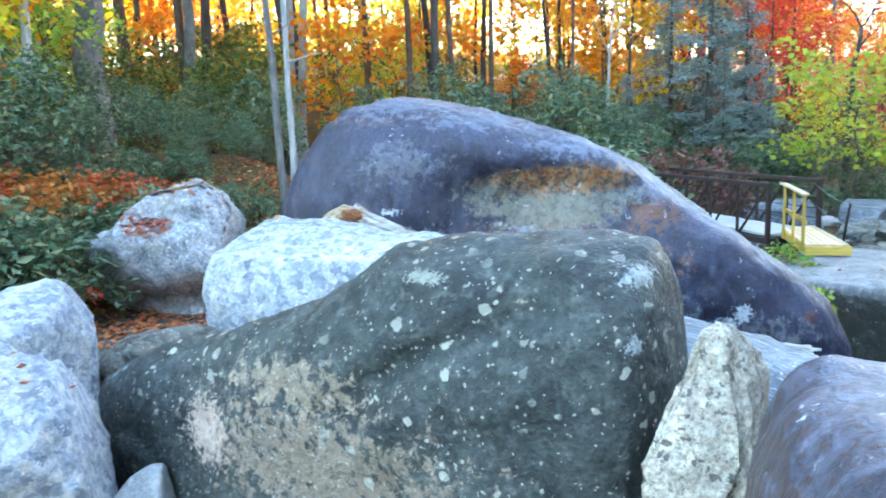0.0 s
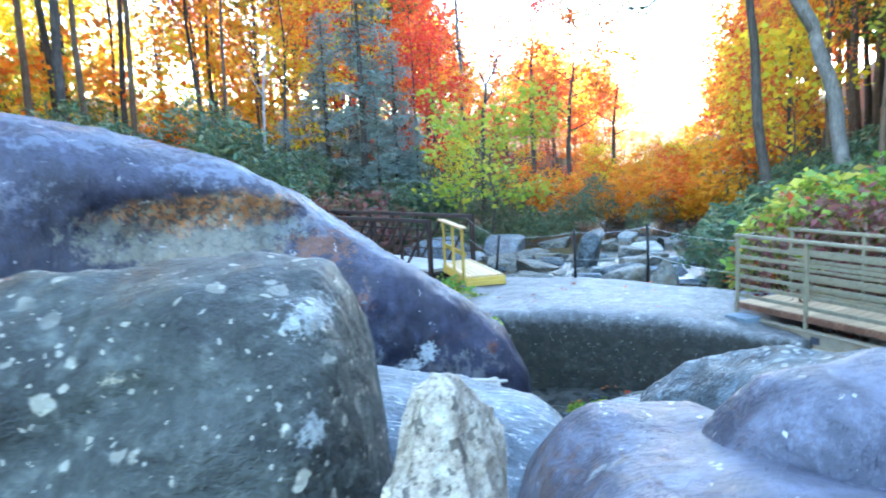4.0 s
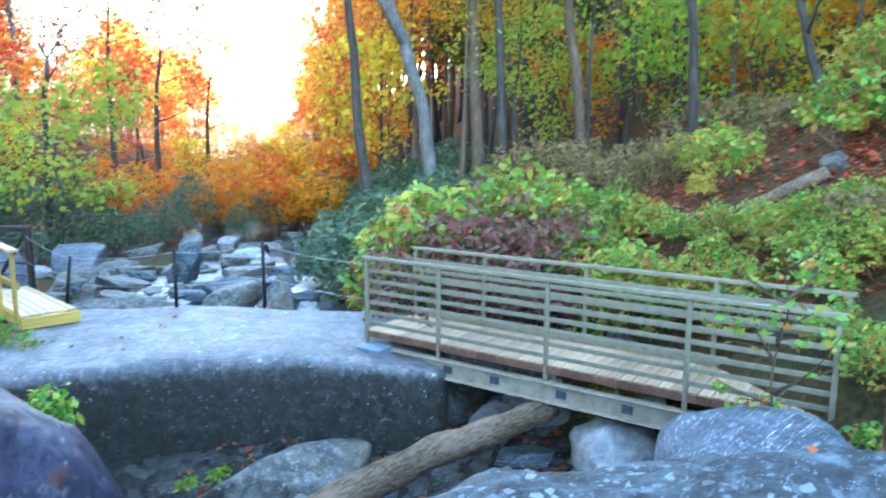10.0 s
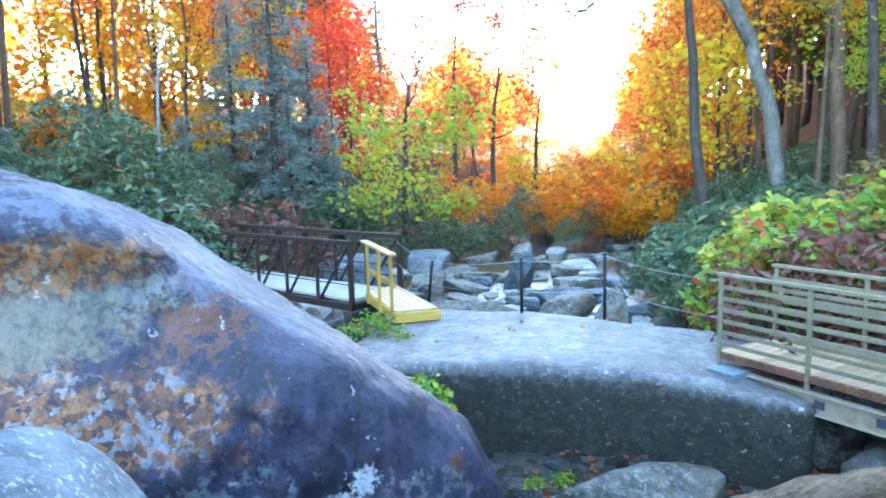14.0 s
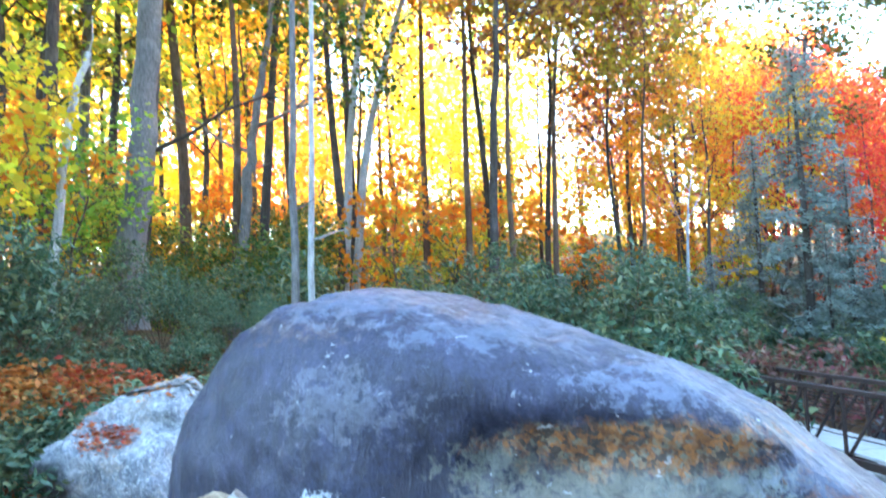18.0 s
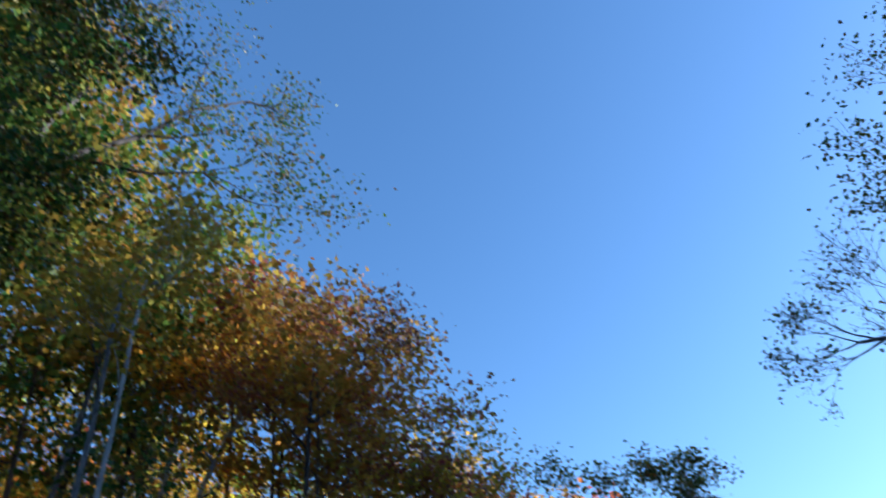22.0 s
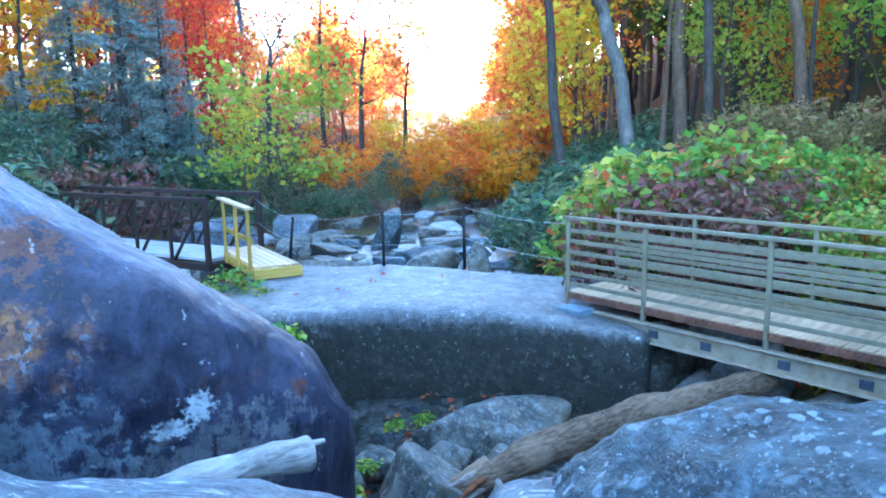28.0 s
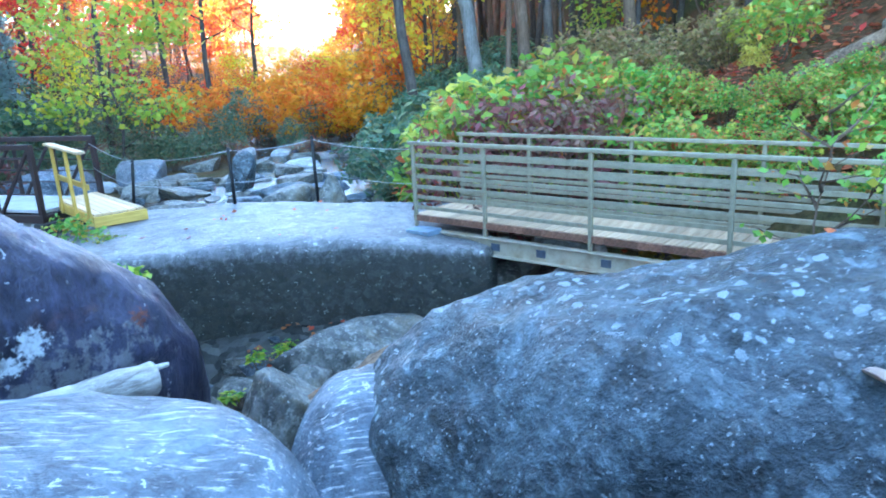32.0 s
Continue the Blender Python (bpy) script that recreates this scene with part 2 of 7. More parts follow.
M_BIG = rock_material("boulder_gneiss_purple", (0.021, 0.021, 0.042), (0.07, 0.072, 0.128), lichen=(0.42, 0.44, 0.46), lichen_amount=0.07, lichen_scale=5,
                      rough=0.46, streak=(1, 1, 0.5), stain_amount=0.1, stain=(0.09, 0.05, 0.055), blobs=(
                          ((-1.0, 6.5, 1.6), (0.42, 2.0, 0.55), (0.035, 0.033, 0.048), 0.6),
                          ((0.2, 6.6, 1.78), (1.0, 2.0, 0.27), (0.19, 0.175, 0.14), 0.93),
                          ((0.05, 6.6, 1.6), (0.62, 2.0, 0.17), (0.2, 0.17, 0.125), 0.93),
                          ((-0.5, 6.6, 2.0), (0.34, 2.0, 0.14), (0.17, 0.17, 0.14), 0.7),
                          ((0.85, 6.6, 1.92), (0.4, 2.0, 0.12), (0.18, 0.19, 0.17), 0.8),
                          ((1.29, 6.4, 1.7), (0.3, 2.0, 0.2), (0.2, 0.08, 0.035), 0.7),
                          ((-0.08, 6.3, 1.48), (0.22, 2.0, 0.12), (0.32, 0.35, 0.37), 0.75),
                          ((0.52, 6.3, 1.5), (0.13, 2.0, 0.05), (0.36, 0.38, 0.4), 0.8),
                          ((-0.68, 6.2, 1.46), (0.08, 1.0, 0.06), (0.42, 0.48, 0.54), 0.9),
                          ((-1.57, 6.1, 1.82), (0.17, 0.6, 0.05), (0.62, 0.64, 0.66), 0.95),
                          ((-1.25, 6.0, 1.42), (0.3, 0.8, 0.2), (0.3, 0.29, 0.27), 0.6),
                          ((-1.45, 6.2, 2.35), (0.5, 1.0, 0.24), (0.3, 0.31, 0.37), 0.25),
                          ((-1.9, 6.8, 2.85), (0.6, 1.0, 0.12), (0.2, 0.13, 0.1), 0.35),
                          ((2.16, 5.72, 0.69), (0.11, 0.6, 0.1), (0.58, 0.62, 0.64), 0.95),
                          ((2.0, 5.72, 0.6), (0.14, 0.6, 0.07), (0.58, 0.62, 0.64), 0.95),
                          # four pale blue blobs along the crest paint the sky's sheen there
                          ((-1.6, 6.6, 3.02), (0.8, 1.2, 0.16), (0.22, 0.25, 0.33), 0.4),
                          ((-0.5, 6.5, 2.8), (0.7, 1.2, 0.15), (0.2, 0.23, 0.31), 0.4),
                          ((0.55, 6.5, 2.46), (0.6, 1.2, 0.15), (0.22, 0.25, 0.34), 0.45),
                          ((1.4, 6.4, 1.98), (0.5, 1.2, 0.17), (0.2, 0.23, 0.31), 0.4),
                          ((2.2, 5.7, 0.3), (0.7, 0.8, 0.3), (0.2, 0.2, 0.2), 0.6),
                          ((1.2, 5.8, 0.5), (0.6, 0.8, 0.35), (0.2, 0.24, 0.27), 0.6),
                          ((2.84, 6.1, 0.62), (0.1, 0.4, 0.08), (0.16, 0.045, 0.02), 0.95)), crusts=(
                          # dark and rusty grains under the lip; their darkness also paints the overhang's shade
                          ((0.35, 6.6, 2.1), (1.1, 2.0, 0.2), 26, 0.95, ((0.075, 0.06, 0.05), (0.3, 0.12, 0.035), (0.2, 0.185, 0.14), (0.36, 0.14, 0.04), (0.08, 0.055, 0.04))),
                          ((0.45, 6.4, 1.2), (1.25, 2.0, 0.42), 22, 0.9, ((0.06, 0.04, 0.05), (0.3, 0.125, 0.04), (0.09, 0.055, 0.06), (0.38, 0.17, 0.055), (0.3, 0.3, 0.33))),
                          ((-0.45, 6.3, 1.3), (0.6, 2.0, 0.4), 24, 0.75, ((0.045, 0.034, 0.042), (0.12, 0.05, 0.035), (0.06, 0.045, 0.055), (0.22, 0.22, 0.24)))))
M_FG = rock_material("boulder_lichen_green", (0.028, 0.036, 0.035), (0.078, 0.088, 0.08), lichen=(0.44, 0.42, 0.35), lichen_amount=0.55,
                     lichen_scale=10, rough=0.5, blob_scale=13.0, contrast=1.6, relief=0.08, ragged=0.08, blobs=(
                         ((-1.0, 2.0, 0.75), (0.95, 2.0, 0.42), (0.34, 0.25, 0.18), 0.7),
                         ((-1.97, 2.2, 0.8), (0.24, 2.0, 0.24), (0.54, 0.4, 0.33), 0.9),
                         ((-1.2, 2.2, 1.25), (0.5, 2.0, 0.16), (0.36, 0.27, 0.19), 0.7),
                         ((0.86, 1.7, 1.98), (0.14, 0.3, 0.06), (0.42, 0.45, 0.45), 0.8),
                         ((0.79, 1.5, 1.69), (0.05, 0.3, 0.05), (0.42, 0.45, 0.45), 0.8),
                         ((-0.3, 2.0, 1.93), (0.14, 0.3, 0.04), (0.4, 0.4, 0.33), 0.7),
                         ((0.25, 1.4, 1.85), (0.1, 0.4, 0.05), (0.42, 0.38, 0.28), 0.85)))
M_PALE = rock_material("granite_pale", (0.5, 0.42, 0.33), (0.72, 0.63, 0.51), lichen=(0.05, 0.045, 0.04), lichen_amount=0.75, lichen_scale=13, rough=0.8, speck=1.0)
M_PURPLE = rock_material("boulder_blue_grey", (0.054, 0.057, 0.092), (0.138, 0.148, 0.2), contrast=1.3, lichen_amount=0.2, lichen_scale=8, rough=0.4, blobs=(
    ((1.15, 0.8, 1.25), (0.3, 1.1, 0.6), (0.075, 0.045, 0.04), 0.9), ((1.56, 0.83, 1.92), (0.08, 0.06, 0.1), (0.6, 0.6, 0.56), 0.95)))
M_LIGHT = rock_material("boulder_light", (0.2, 0.225, 0.26), (0.56, 0.565, 0.565), lichen=(0.75, 0.73, 0.68), lichen_amount=0.3, lichen_scale=10, rough=0.75, contrast=1.35, stain_amount=0.3, stain=(0.45, 0.35, 0.26), relief=0.08, blob_scale=7.0, blobs=(
    ((-4.35, 4.5, 1.28), (0.95, 0.5, 0.3), (0.2, 0.19, 0.165), 0.8), ((-2.75, 4.2, 1.2), (0.7, 0.7, 0.3), (0.42, 0.38, 0.31), 0.6),
    ((-3.0, 1.9, 0.7), (0.5, 0.8, 0.3), (0.5, 0.38, 0.3), 0.6), ((-1.2, 4.4, 1.7), (0.9, 0.6, 0.2), (0.74, 0.7, 0.6), 0.5)), crusts=(
    ((-3.5, 6.0, 1.2), (9.0, 9.0, 5.0), 14, 0.7, ((0.14, 0.17, 0.22), (0.5, 0.51, 0.53), (0.25, 0.29, 0.36), (0.62, 0.58, 0.5), (0.52, 0.53, 0.55), (0.2, 0.24, 0.3))),))
# dark blobs and crust below the top edge: algae stain plus painted side shade
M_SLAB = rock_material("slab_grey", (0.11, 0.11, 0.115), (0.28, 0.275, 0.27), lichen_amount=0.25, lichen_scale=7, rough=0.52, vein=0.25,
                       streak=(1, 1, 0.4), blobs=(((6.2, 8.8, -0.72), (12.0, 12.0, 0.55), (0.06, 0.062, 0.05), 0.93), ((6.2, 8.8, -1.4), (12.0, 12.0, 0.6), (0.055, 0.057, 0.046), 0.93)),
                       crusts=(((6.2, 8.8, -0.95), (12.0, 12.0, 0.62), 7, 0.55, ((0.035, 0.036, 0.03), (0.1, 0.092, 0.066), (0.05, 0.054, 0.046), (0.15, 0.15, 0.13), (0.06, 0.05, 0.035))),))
M_VEIN = rock_material("boulder_banded", (0.062, 0.08, 0.102), (0.165, 0.2, 0.235), lichen_amount=0.15, lichen_scale=8, rough=0.48, vein=1.0, contrast=1.25)
M_NEAR = rock_material("boulder_mottled", (0.026, 0.036, 0.041), (0.112, 0.145, 0.165), lichen=(0.34, 0.4, 0.43), lichen_amount=0.68, lichen_scale=17, rough=0.5, relief=0.11, contrast=1.6, ragged=0.1)
M_STONE = rock_material("creek_stone", (0.072, 0.072, 0.06), (0.24, 0.23, 0.2), lichen_amount=0.2, lichen_scale=9, rough=0.6, vein=0.2, contrast=1.5,
                        stain_amount=0.45, stain=(0.17, 0.125, 0.06))
M_WHITE_STONE = rock_material("creek_stone_pale", (0.36, 0.36, 0.35), (0.62, 0.61, 0.58), lichen_amount=0.0, rough=0.6, vein=0.3)


def leaf_material(name, *colours, trans=0.5, rough=0.45, dead=0.0):
    """Leaves: a colour for each leaf out of a ramp, half of the light shining through."""
    m, nt, b = mat(name, rough, 0.35)
    g = nt.nodes.new("ShaderNodeNewGeometry")
    n = len(colours)
    col = ramp(nt, g.outputs["Random Per Island"], *[((i + 0.5) / n, c) for i, c in enumerate(colours)])
    oi = nt.nodes.new("ShaderNodeObjectInfo")
    hsv = nt.nodes.new("ShaderNodeHueSaturation")
    nt.links.new(col, hsv.inputs["Color"])
    mr = nd(nt, "ShaderNodeMapRange")
    mr.inputs[3].default_value, mr.inputs[4].default_value = 0.475, 0.525
    nt.links.new(oi.outputs["Random"], mr.inputs[0])
    nt.links.new(mr.outputs[0], hsv.inputs["Hue"])
    col = hsv.outputs[0]
    nt.links.new(col, b.inputs["Base Color"])
    t = nt.nodes.new("ShaderNodeBsdfTranslucent")
    nt.links.new(col, t.inputs["Color"])
    mx = nt.nodes.new("ShaderNodeMixShader")
    mx.inputs[0].default_value = trans
    nt.links.new(b.outputs[0], mx.inputs[1])
    nt.links.new(t.outputs[0], mx.inputs[2])
    nt.links.new(mx.outputs[0], nt.nodes["Material Output"].inputs["Surface"])
    return m


L_YELLOW = leaf_material("leaves_yellow", (0.8, 0.52, 0.03), (0.85, 0.64, 0.04), (0.66, 0.6, 0.05), (0.78, 0.38, 0.03), (0.54, 0.58, 0.06), trans=0.8)
L_GOLD = leaf_material("leaves_gold_orange", (0.8, 0.3, 0.03), (0.82, 0.38, 0.035), (0.7, 0.2, 0.03), (0.8, 0.45, 0.04), (0.64, 0.34, 0.04), trans=0.8)
L_RED = leaf_material("leaves_red_orange", (0.68, 0.1, 0.035), (0.74, 0.16, 0.035), (0.56, 0.06, 0.04), (0.72, 0.22, 0.035), trans=0.68)
L_LIME = leaf_material("leaves_lime", (0.3, 0.46, 0.05), (0.42, 0.5, 0.06), (0.2, 0.38, 0.05), (0.58, 0.52, 0.06), trans=0.55)
L_GREEN = leaf_material("leaves_green", (0.06, 0.13, 0.03), (0.1, 0.17, 0.04), (0.14, 0.16, 0.035), (0.28, 0.24, 0.04), trans=0.4)
L_OAK = leaf_material("leaves_oak_mixed", (0.05, 0.1, 0.02), (0.11, 0.16, 0.025), (0.34, 0.27, 0.03), (0.2, 0.1, 0.02), (0.05, 0.08, 0.02), (0.09, 0.13, 0.025), trans=0.4)
L_HEMLOCK = leaf_material("hemlock_needles", (0.17, 0.24, 0.22), (0.23, 0.3, 0.28), (0.26, 0.32, 0.28), trans=0.4)
L_CANOPY = leaf_material("canopy_leaves_dark", (0.04, 0.1, 0.02), (0.08, 0.14, 0.02), (0.26, 0.2, 0.02), (0.16, 0.08, 0.02), (0.05, 0.11, 0.02), trans=0.45)
L_RHODO = leaf_material("rhododendron_leaves", (0.06, 0.125, 0.07), (0.09, 0.165, 0.09), (0.125, 0.195, 0.11), (0.19, 0.21, 0.09), trans=0.25, rough=0.38)
L_DUSK = leaf_material("leaves_olive_gold", (0.38, 0.27, 0.03), (0.46, 0.3, 0.03), (0.2, 0.22, 0.03), (0.44, 0.19, 0.025), (0.5, 0.38, 0.04), trans=0.65)
L_CROWN = leaf_material("leaves_crown_green", (0.09, 0.17, 0.03), (0.14, 0.22, 0.03), (0.3, 0.3, 0.04), (0.4, 0.28, 0.03), (0.1, 0.19, 0.03), trans=0.6)
L_MAROON = leaf_material("leaves_maroon", (0.26, 0.07, 0.05), (0.34, 0.12, 0.05), (0.38, 0.22, 0.05), (0.2, 0.09, 0.06), trans=0.55)
L_BUSH = leaf_material("bush_leaves_bright", (0.18, 0.36, 0.05), (0.26, 0.42, 0.06), (0.14, 0.3, 0.05), (0.54, 0.46, 0.06), (0.12, 0.24, 0.05), (0.17, 0.34, 0.07), (0.56, 0.2, 0.05), trans=0.4)
L_BUSH2 = leaf_material("bush_leaves_mixed", (0.2, 0.4, 0.06), (0.45, 0.48, 0.06), (0.14, 0.34, 0.07), (0.6, 0.5, 0.08), (0.18, 0.38, 0.06), (0.6, 0.14, 0.05), trans=0.45)
L_BUSHY = leaf_material("bush_leaves_yellow", (0.6, 0.54, 0.09), (0.7, 0.58, 0.12), (0.42, 0.44, 0.08), trans=0.45)
L_BRAMBLE = leaf_material("bramble_leaves_brown", (0.2, 0.06, 0.05), (0.22, 0.1, 0.07), (0.14, 0.1, 0.06), (0.26, 0.15, 0.1), trans=0.3)
L_OLIVE = leaf_material("bush_leaves_olive", (0.18, 0.16, 0.06), (0.26, 0.21, 0.07), (0.33, 0.26, 0.1), (0.34, 0.2, 0.1), trans=0.35)
L_COPPER = leaf_material("copper_leaves", (0.6, 0.19, 0.05), (0.68, 0.28, 0.09), (0.5, 0.12, 0.04), (0.3, 0.2, 0.06), trans=0.5)
L_LITTER = leaf_material("fallen_leaves", (0.48, 0.15, 0.04), (0.56, 0.21, 0.06), (0.3, 0.11, 0.05), (0.52, 0.26, 0.1), (0.5, 0.1, 0.035), trans=0.25, rough=0.7)
L_FERN = leaf_material("fern_leaves", (0.1, 0.26, 0.03), (0.24, 0.38, 0.04), (0.5, 0.5, 0.05), trans=0.4)


def bark_material(name, dark, light, scale=(6, 6, 0.9), rough=0.9):
    m, nt, b = mat(name, rough, 0.25)
    v = obj_vec(nt, scale)
    a = noise_tex(nt, v, 3.0, 7, 0.7, 0.6)
    p = noise_tex(nt, obj_vec(nt), 1.3, 4)
    col = mix(nt, ramp(nt, a, (0.35, 0.0), (0.68, 1.0)), dark, light)
    col = mix(nt, ramp(nt, p, (0.5, 0.0), (0.75, 0.55)), col, tuple(min(1, c * 1.5 + 0.02) for c in light))
    nt.links.new(col, b.inputs["Base Color"])
    bump(nt, b, a, 0.8, 0.03)
    return m


B_GREY = bark_material("bark_grey", (0.09, 0.085, 0.08), (0.23, 0.22, 0.21))
B_DARK = bark_material("bark_dark", (0.035, 0.028, 0.024), (0.1, 0.085, 0.075))
B_BROWN = bark_material("bark_brown", (0.07, 0.045, 0.03), (0.18, 0.125, 0.09))
B_PALE = bark_material("bark_pale", (0.25, 0.25, 0.24), (0.48, 0.48, 0.46))
M_DRIFTB = bark_material("driftwood_brown", (0.1, 0.06, 0.04), (0.42, 0.36, 0.31), (2, 9, 9))
M_DRIFT = bark_material("driftwood_pale", (0.2, 0.17, 0.14), (0.58, 0.55, 0.5), (2, 9, 9))
M_LOG = bark_material("log_weathered", (0.055, 0.034, 0.02), (0.28, 0.19, 0.12), (1.2, 9, 9))
M_SHELL = bark_material("driftwood_tan", (0.2, 0.13, 0.08), (0.56, 0.43, 0.28), (3, 11, 11))
M_CORE = bark_material("driftwood_core", (0.07, 0.025, 0.012), (0.34, 0.13, 0.05), (4, 8, 8))
M_STUMP = bark_material("stump_rotten", (0.05, 0.022, 0.013), (0.2, 0.09, 0.05), (7, 7, 1.2))


def ground_material():
    m, nt, b = mat("forest_floor", 0.95, 0.15)
    v = obj_vec(nt)
    a = noise_tex(nt, v, 0.35, 6, 0.6)
    f = noise_tex(nt, v, 9.0, 7, 0.75)
    col = mix(nt, ramp(nt, f, (0.3, 0.0), (0.7, 1.0)), (0.045, 0.028, 0.016), (0.2, 0.1, 0.045))
    col = mix(nt, ramp(nt, a, (0.42, 0.0), (0.62, 0.8)), col, mix(nt, ramp(nt, f, (0.35, 0.0), (0.65, 1.0)), (0.03, 0.045, 0.018), (0.08, 0.1, 0.035)))
    xyz = nt.nodes.new("ShaderNodeSeparateXYZ")
    nt.links.new(v, xyz.inputs[0])
    bed = math_node(nt, "ADD", xyz.outputs["Z"], math_node(nt, "MULTIPLY", a, 0.35))
    pebble = nd(nt, "ShaderNodeTexVoronoi", Scale=7.0)
    nt.links.new(v, pebble.inputs["Vector"])
    gravel = mix(nt, ramp(nt, pebble.outputs["Color"], (0.1, 0.0), (0.9, 1.0)), (0.03, 0.03, 0.026), (0.15, 0.145, 0.13))
    col = mix(nt, ramp(nt, math_node(nt, "ADD", bed, 2.0), (0.92, 1.0), (1.12, 0.0)), col, gravel)
    nt.links.new(col, b.inputs["Base Color"])
    bump(nt, b, math_node(nt, "ADD", f, math_node(nt, "MULTIPLY", pebble.outputs["Distance"], -1.2)), 0.9, 0.08)
    return m


M_GROUND = ground_material()


def water_material():
    m, nt, b = mat("creek_water", 0.06, 0.6)
    v = obj_vec(nt)
    w = noise_tex(nt, obj_vec(nt, (1, 1, 1)), 3.2, 4, 0.6)
    foam = noise_tex(nt, v, 1.1, 6, 0.75)
    nt.links.new(mix(nt, ramp(nt, foam, (0.6, 0.0), (0.72, 0.8)), (0.02, 0.035, 0.04), (0.7, 0.75, 0.8)), b.inputs["Base Color"])
    nt.links.new(ramp(nt, foam, (0.58, 0.05), (0.72, 0.6)), b.inputs["Roughness"])
    bump(nt, b, w, 0.5, 0.08)
    return m


M_WATER = water_material()


def wood_material(name, dark, light, scale=(1.0, 14, 14), rough=0.75):
    m, nt, b = mat(name, rough, 0.3)
    a = noise_tex(nt, obj_vec(nt, scale), 2.4, 6, 0.65, 0.3)
    oi = nt.nodes.new("ShaderNodeObjectInfo")
    col = mix(nt, ramp(nt, a, (0.3, 0.0), (0.7, 1.0)), dark, light)
    shade = nd(nt, "ShaderNodeMapRange")
    shade.inputs[3].default_value, shade.inputs[4].default_value = 0.72, 1.18
    nt.links.new(oi.outputs["Random"], shade.inputs[0])
    hs = nt.nodes.new("ShaderNodeHueSaturation")
    nt.links.new(shade.outputs[0], hs.inputs["Value"])
    nt.links.new(col, hs.inputs["Color"])
    nt.links.new(hs.outputs[0], b.inputs["Base Color"])
    bump(nt, b, a, 0.4, 0.006)
    return m


W_DECK = wood_material("deck_plank_tan", (0.34, 0.21, 0.11), (0.58, 0.42, 0.26))
W_END = wood_material("plank_end_brown", (0.09, 0.04, 0.025), (0.24, 0.12, 0.075))
W_YELLOW = wood_material("treated_pine_yellow", (0.44, 0.27, 0.05), (0.64, 0.43, 0.1))
W_PINE = wood_material("pine_board_pale", (0.5, 0.34, 0.18), (0.68, 0.5, 0.3))


def metal_material(name, base, dirt, rough=0.5, metal=0.6, scale=7):
    m, nt, b = mat(name, rough, 0.5, metal)
    a = noise_tex(nt, obj_vec(nt, (1, 1, 1)), scale, 6, 0.7)
    nt.links.new(mix(nt, ramp(nt, a, (0.45, 0.0), (0.72, 0.8)), base, dirt), b.inputs["Base Color"])
    nt.links.new(ramp(nt, a, (0.3, rough - 0.1), (0.7, rough + 0.2)), b.inputs["Roughness"])
    bump(nt, b, a, 0.12, 0.004)
    return m


M_GALV = metal_material("galvanised_steel", (0.27, 0.245, 0.17), (0.17, 0.145, 0.095), 0.5, 0.3)
M_BEAM = metal_material("painted_beam", (0.4, 0.35, 0.26), (0.22, 0.16, 0.1), 0.6, 0.2, 4)
M_BRACKET = metal_material("bracket_blue_grey", (0.09, 0.11, 0.15), (0.05, 0.05, 0.06), 0.5, 0.4)
M_PLATE = metal_material("plate_pale_blue", (0.2, 0.27, 0.34), (0.12, 0.14, 0.16), 0.6, 0.2)
M_RUST = metal_material("corten_steel", (0.04, 0.026, 0.024), (0.07, 0.036, 0.03), 0.65, 0.3)
M_BLACK = metal_material("black_steel", (0.015, 0.016, 0.018), (0.04, 0.035, 0.03), 0.5, 0.5)
M_PIER = metal_material("weathered_pier", (0.05, 0.048, 0.045), (0.025, 0.024, 0.022), 0.9, 0.0, 3)
M_CONC = metal_material("concrete_deck", (0.42, 0.42, 0.41), (0.3, 0.29, 0.27), 0.85, 0.0, 3)
M_WIRE = metal_material("steel_cable", (0.4, 0.41, 0.42), (0.25, 0.25, 0.25), 0.35, 0.8)


# ---------------------------------------------------------------- building blocks
def mesh_of(name, verts, faces, material, smooth=False):
    me = bpy.data.meshes.new(name)
    me.from_pydata([tuple(v) for v in verts], [], [tuple(f) for f in faces])
    for one in material if isinstance(material, tuple) else (material,):
        me.materials.append(one)
    if smooth:
        me.polygons.foreach_set("use_smooth", [True] * len(me.polygons))
    me.update()
    return me


def thing(name, label, category, group="", kind="", data=None, at=None):
    ob = new(name, data)
    if at is not None:
        ob.location = at
    return tagged(ob, label, category, group, kind)


def child(name, me, parent, label=""):
    ob = new(name, me)
    ob.parent = parent
    if label:
        tagged(ob, label)
    return ob


def bar_mesh(name, material, length, wide, high, bevel=0.006):
    """A bar along local x from 0 to length, centred in y and z, with bevelled edges."""
    w, h, c = wide / 2, high / 2, min(bevel, wide * 0.3, high * 0.3)
    ring = [(-w + c, -h), (w - c, -h), (w, -h + c), (w, h - c), (w - c, h), (-w + c, h), (-w, h - c), (-w, -h + c)]
    verts = [(x, y, z) for x in (0, length) for y, z in ring]
    faces = [(i, (i + 1) % 8, 8 + (i + 1) % 8, 8 + i) for i in range(8)] + [tuple(range(7, -1, -1)), tuple(range(8, 16))]
    return mesh_of(name, verts, faces, material)


def bar(name, a, b, wide, high, material, parent, label="", up=(0, 0, 1)):
    """A bar between two points of the parent's space."""
    a, b = Vector(a), Vector(b)
    x = (b - a).normalized()
    y = Vector(up).cross(x)
    y = y.normalized() if y.length > 1e-4 else Vector((0, 1, 0))
    z = x.cross(y)
    ob = child(name, bar_mesh(name, material, (b - a).length, wide, high), parent, label)
    m = Matrix((x, y, z)).transposed().to_4x4()
    m.translation = a
    ob.matrix_local = m
    return ob


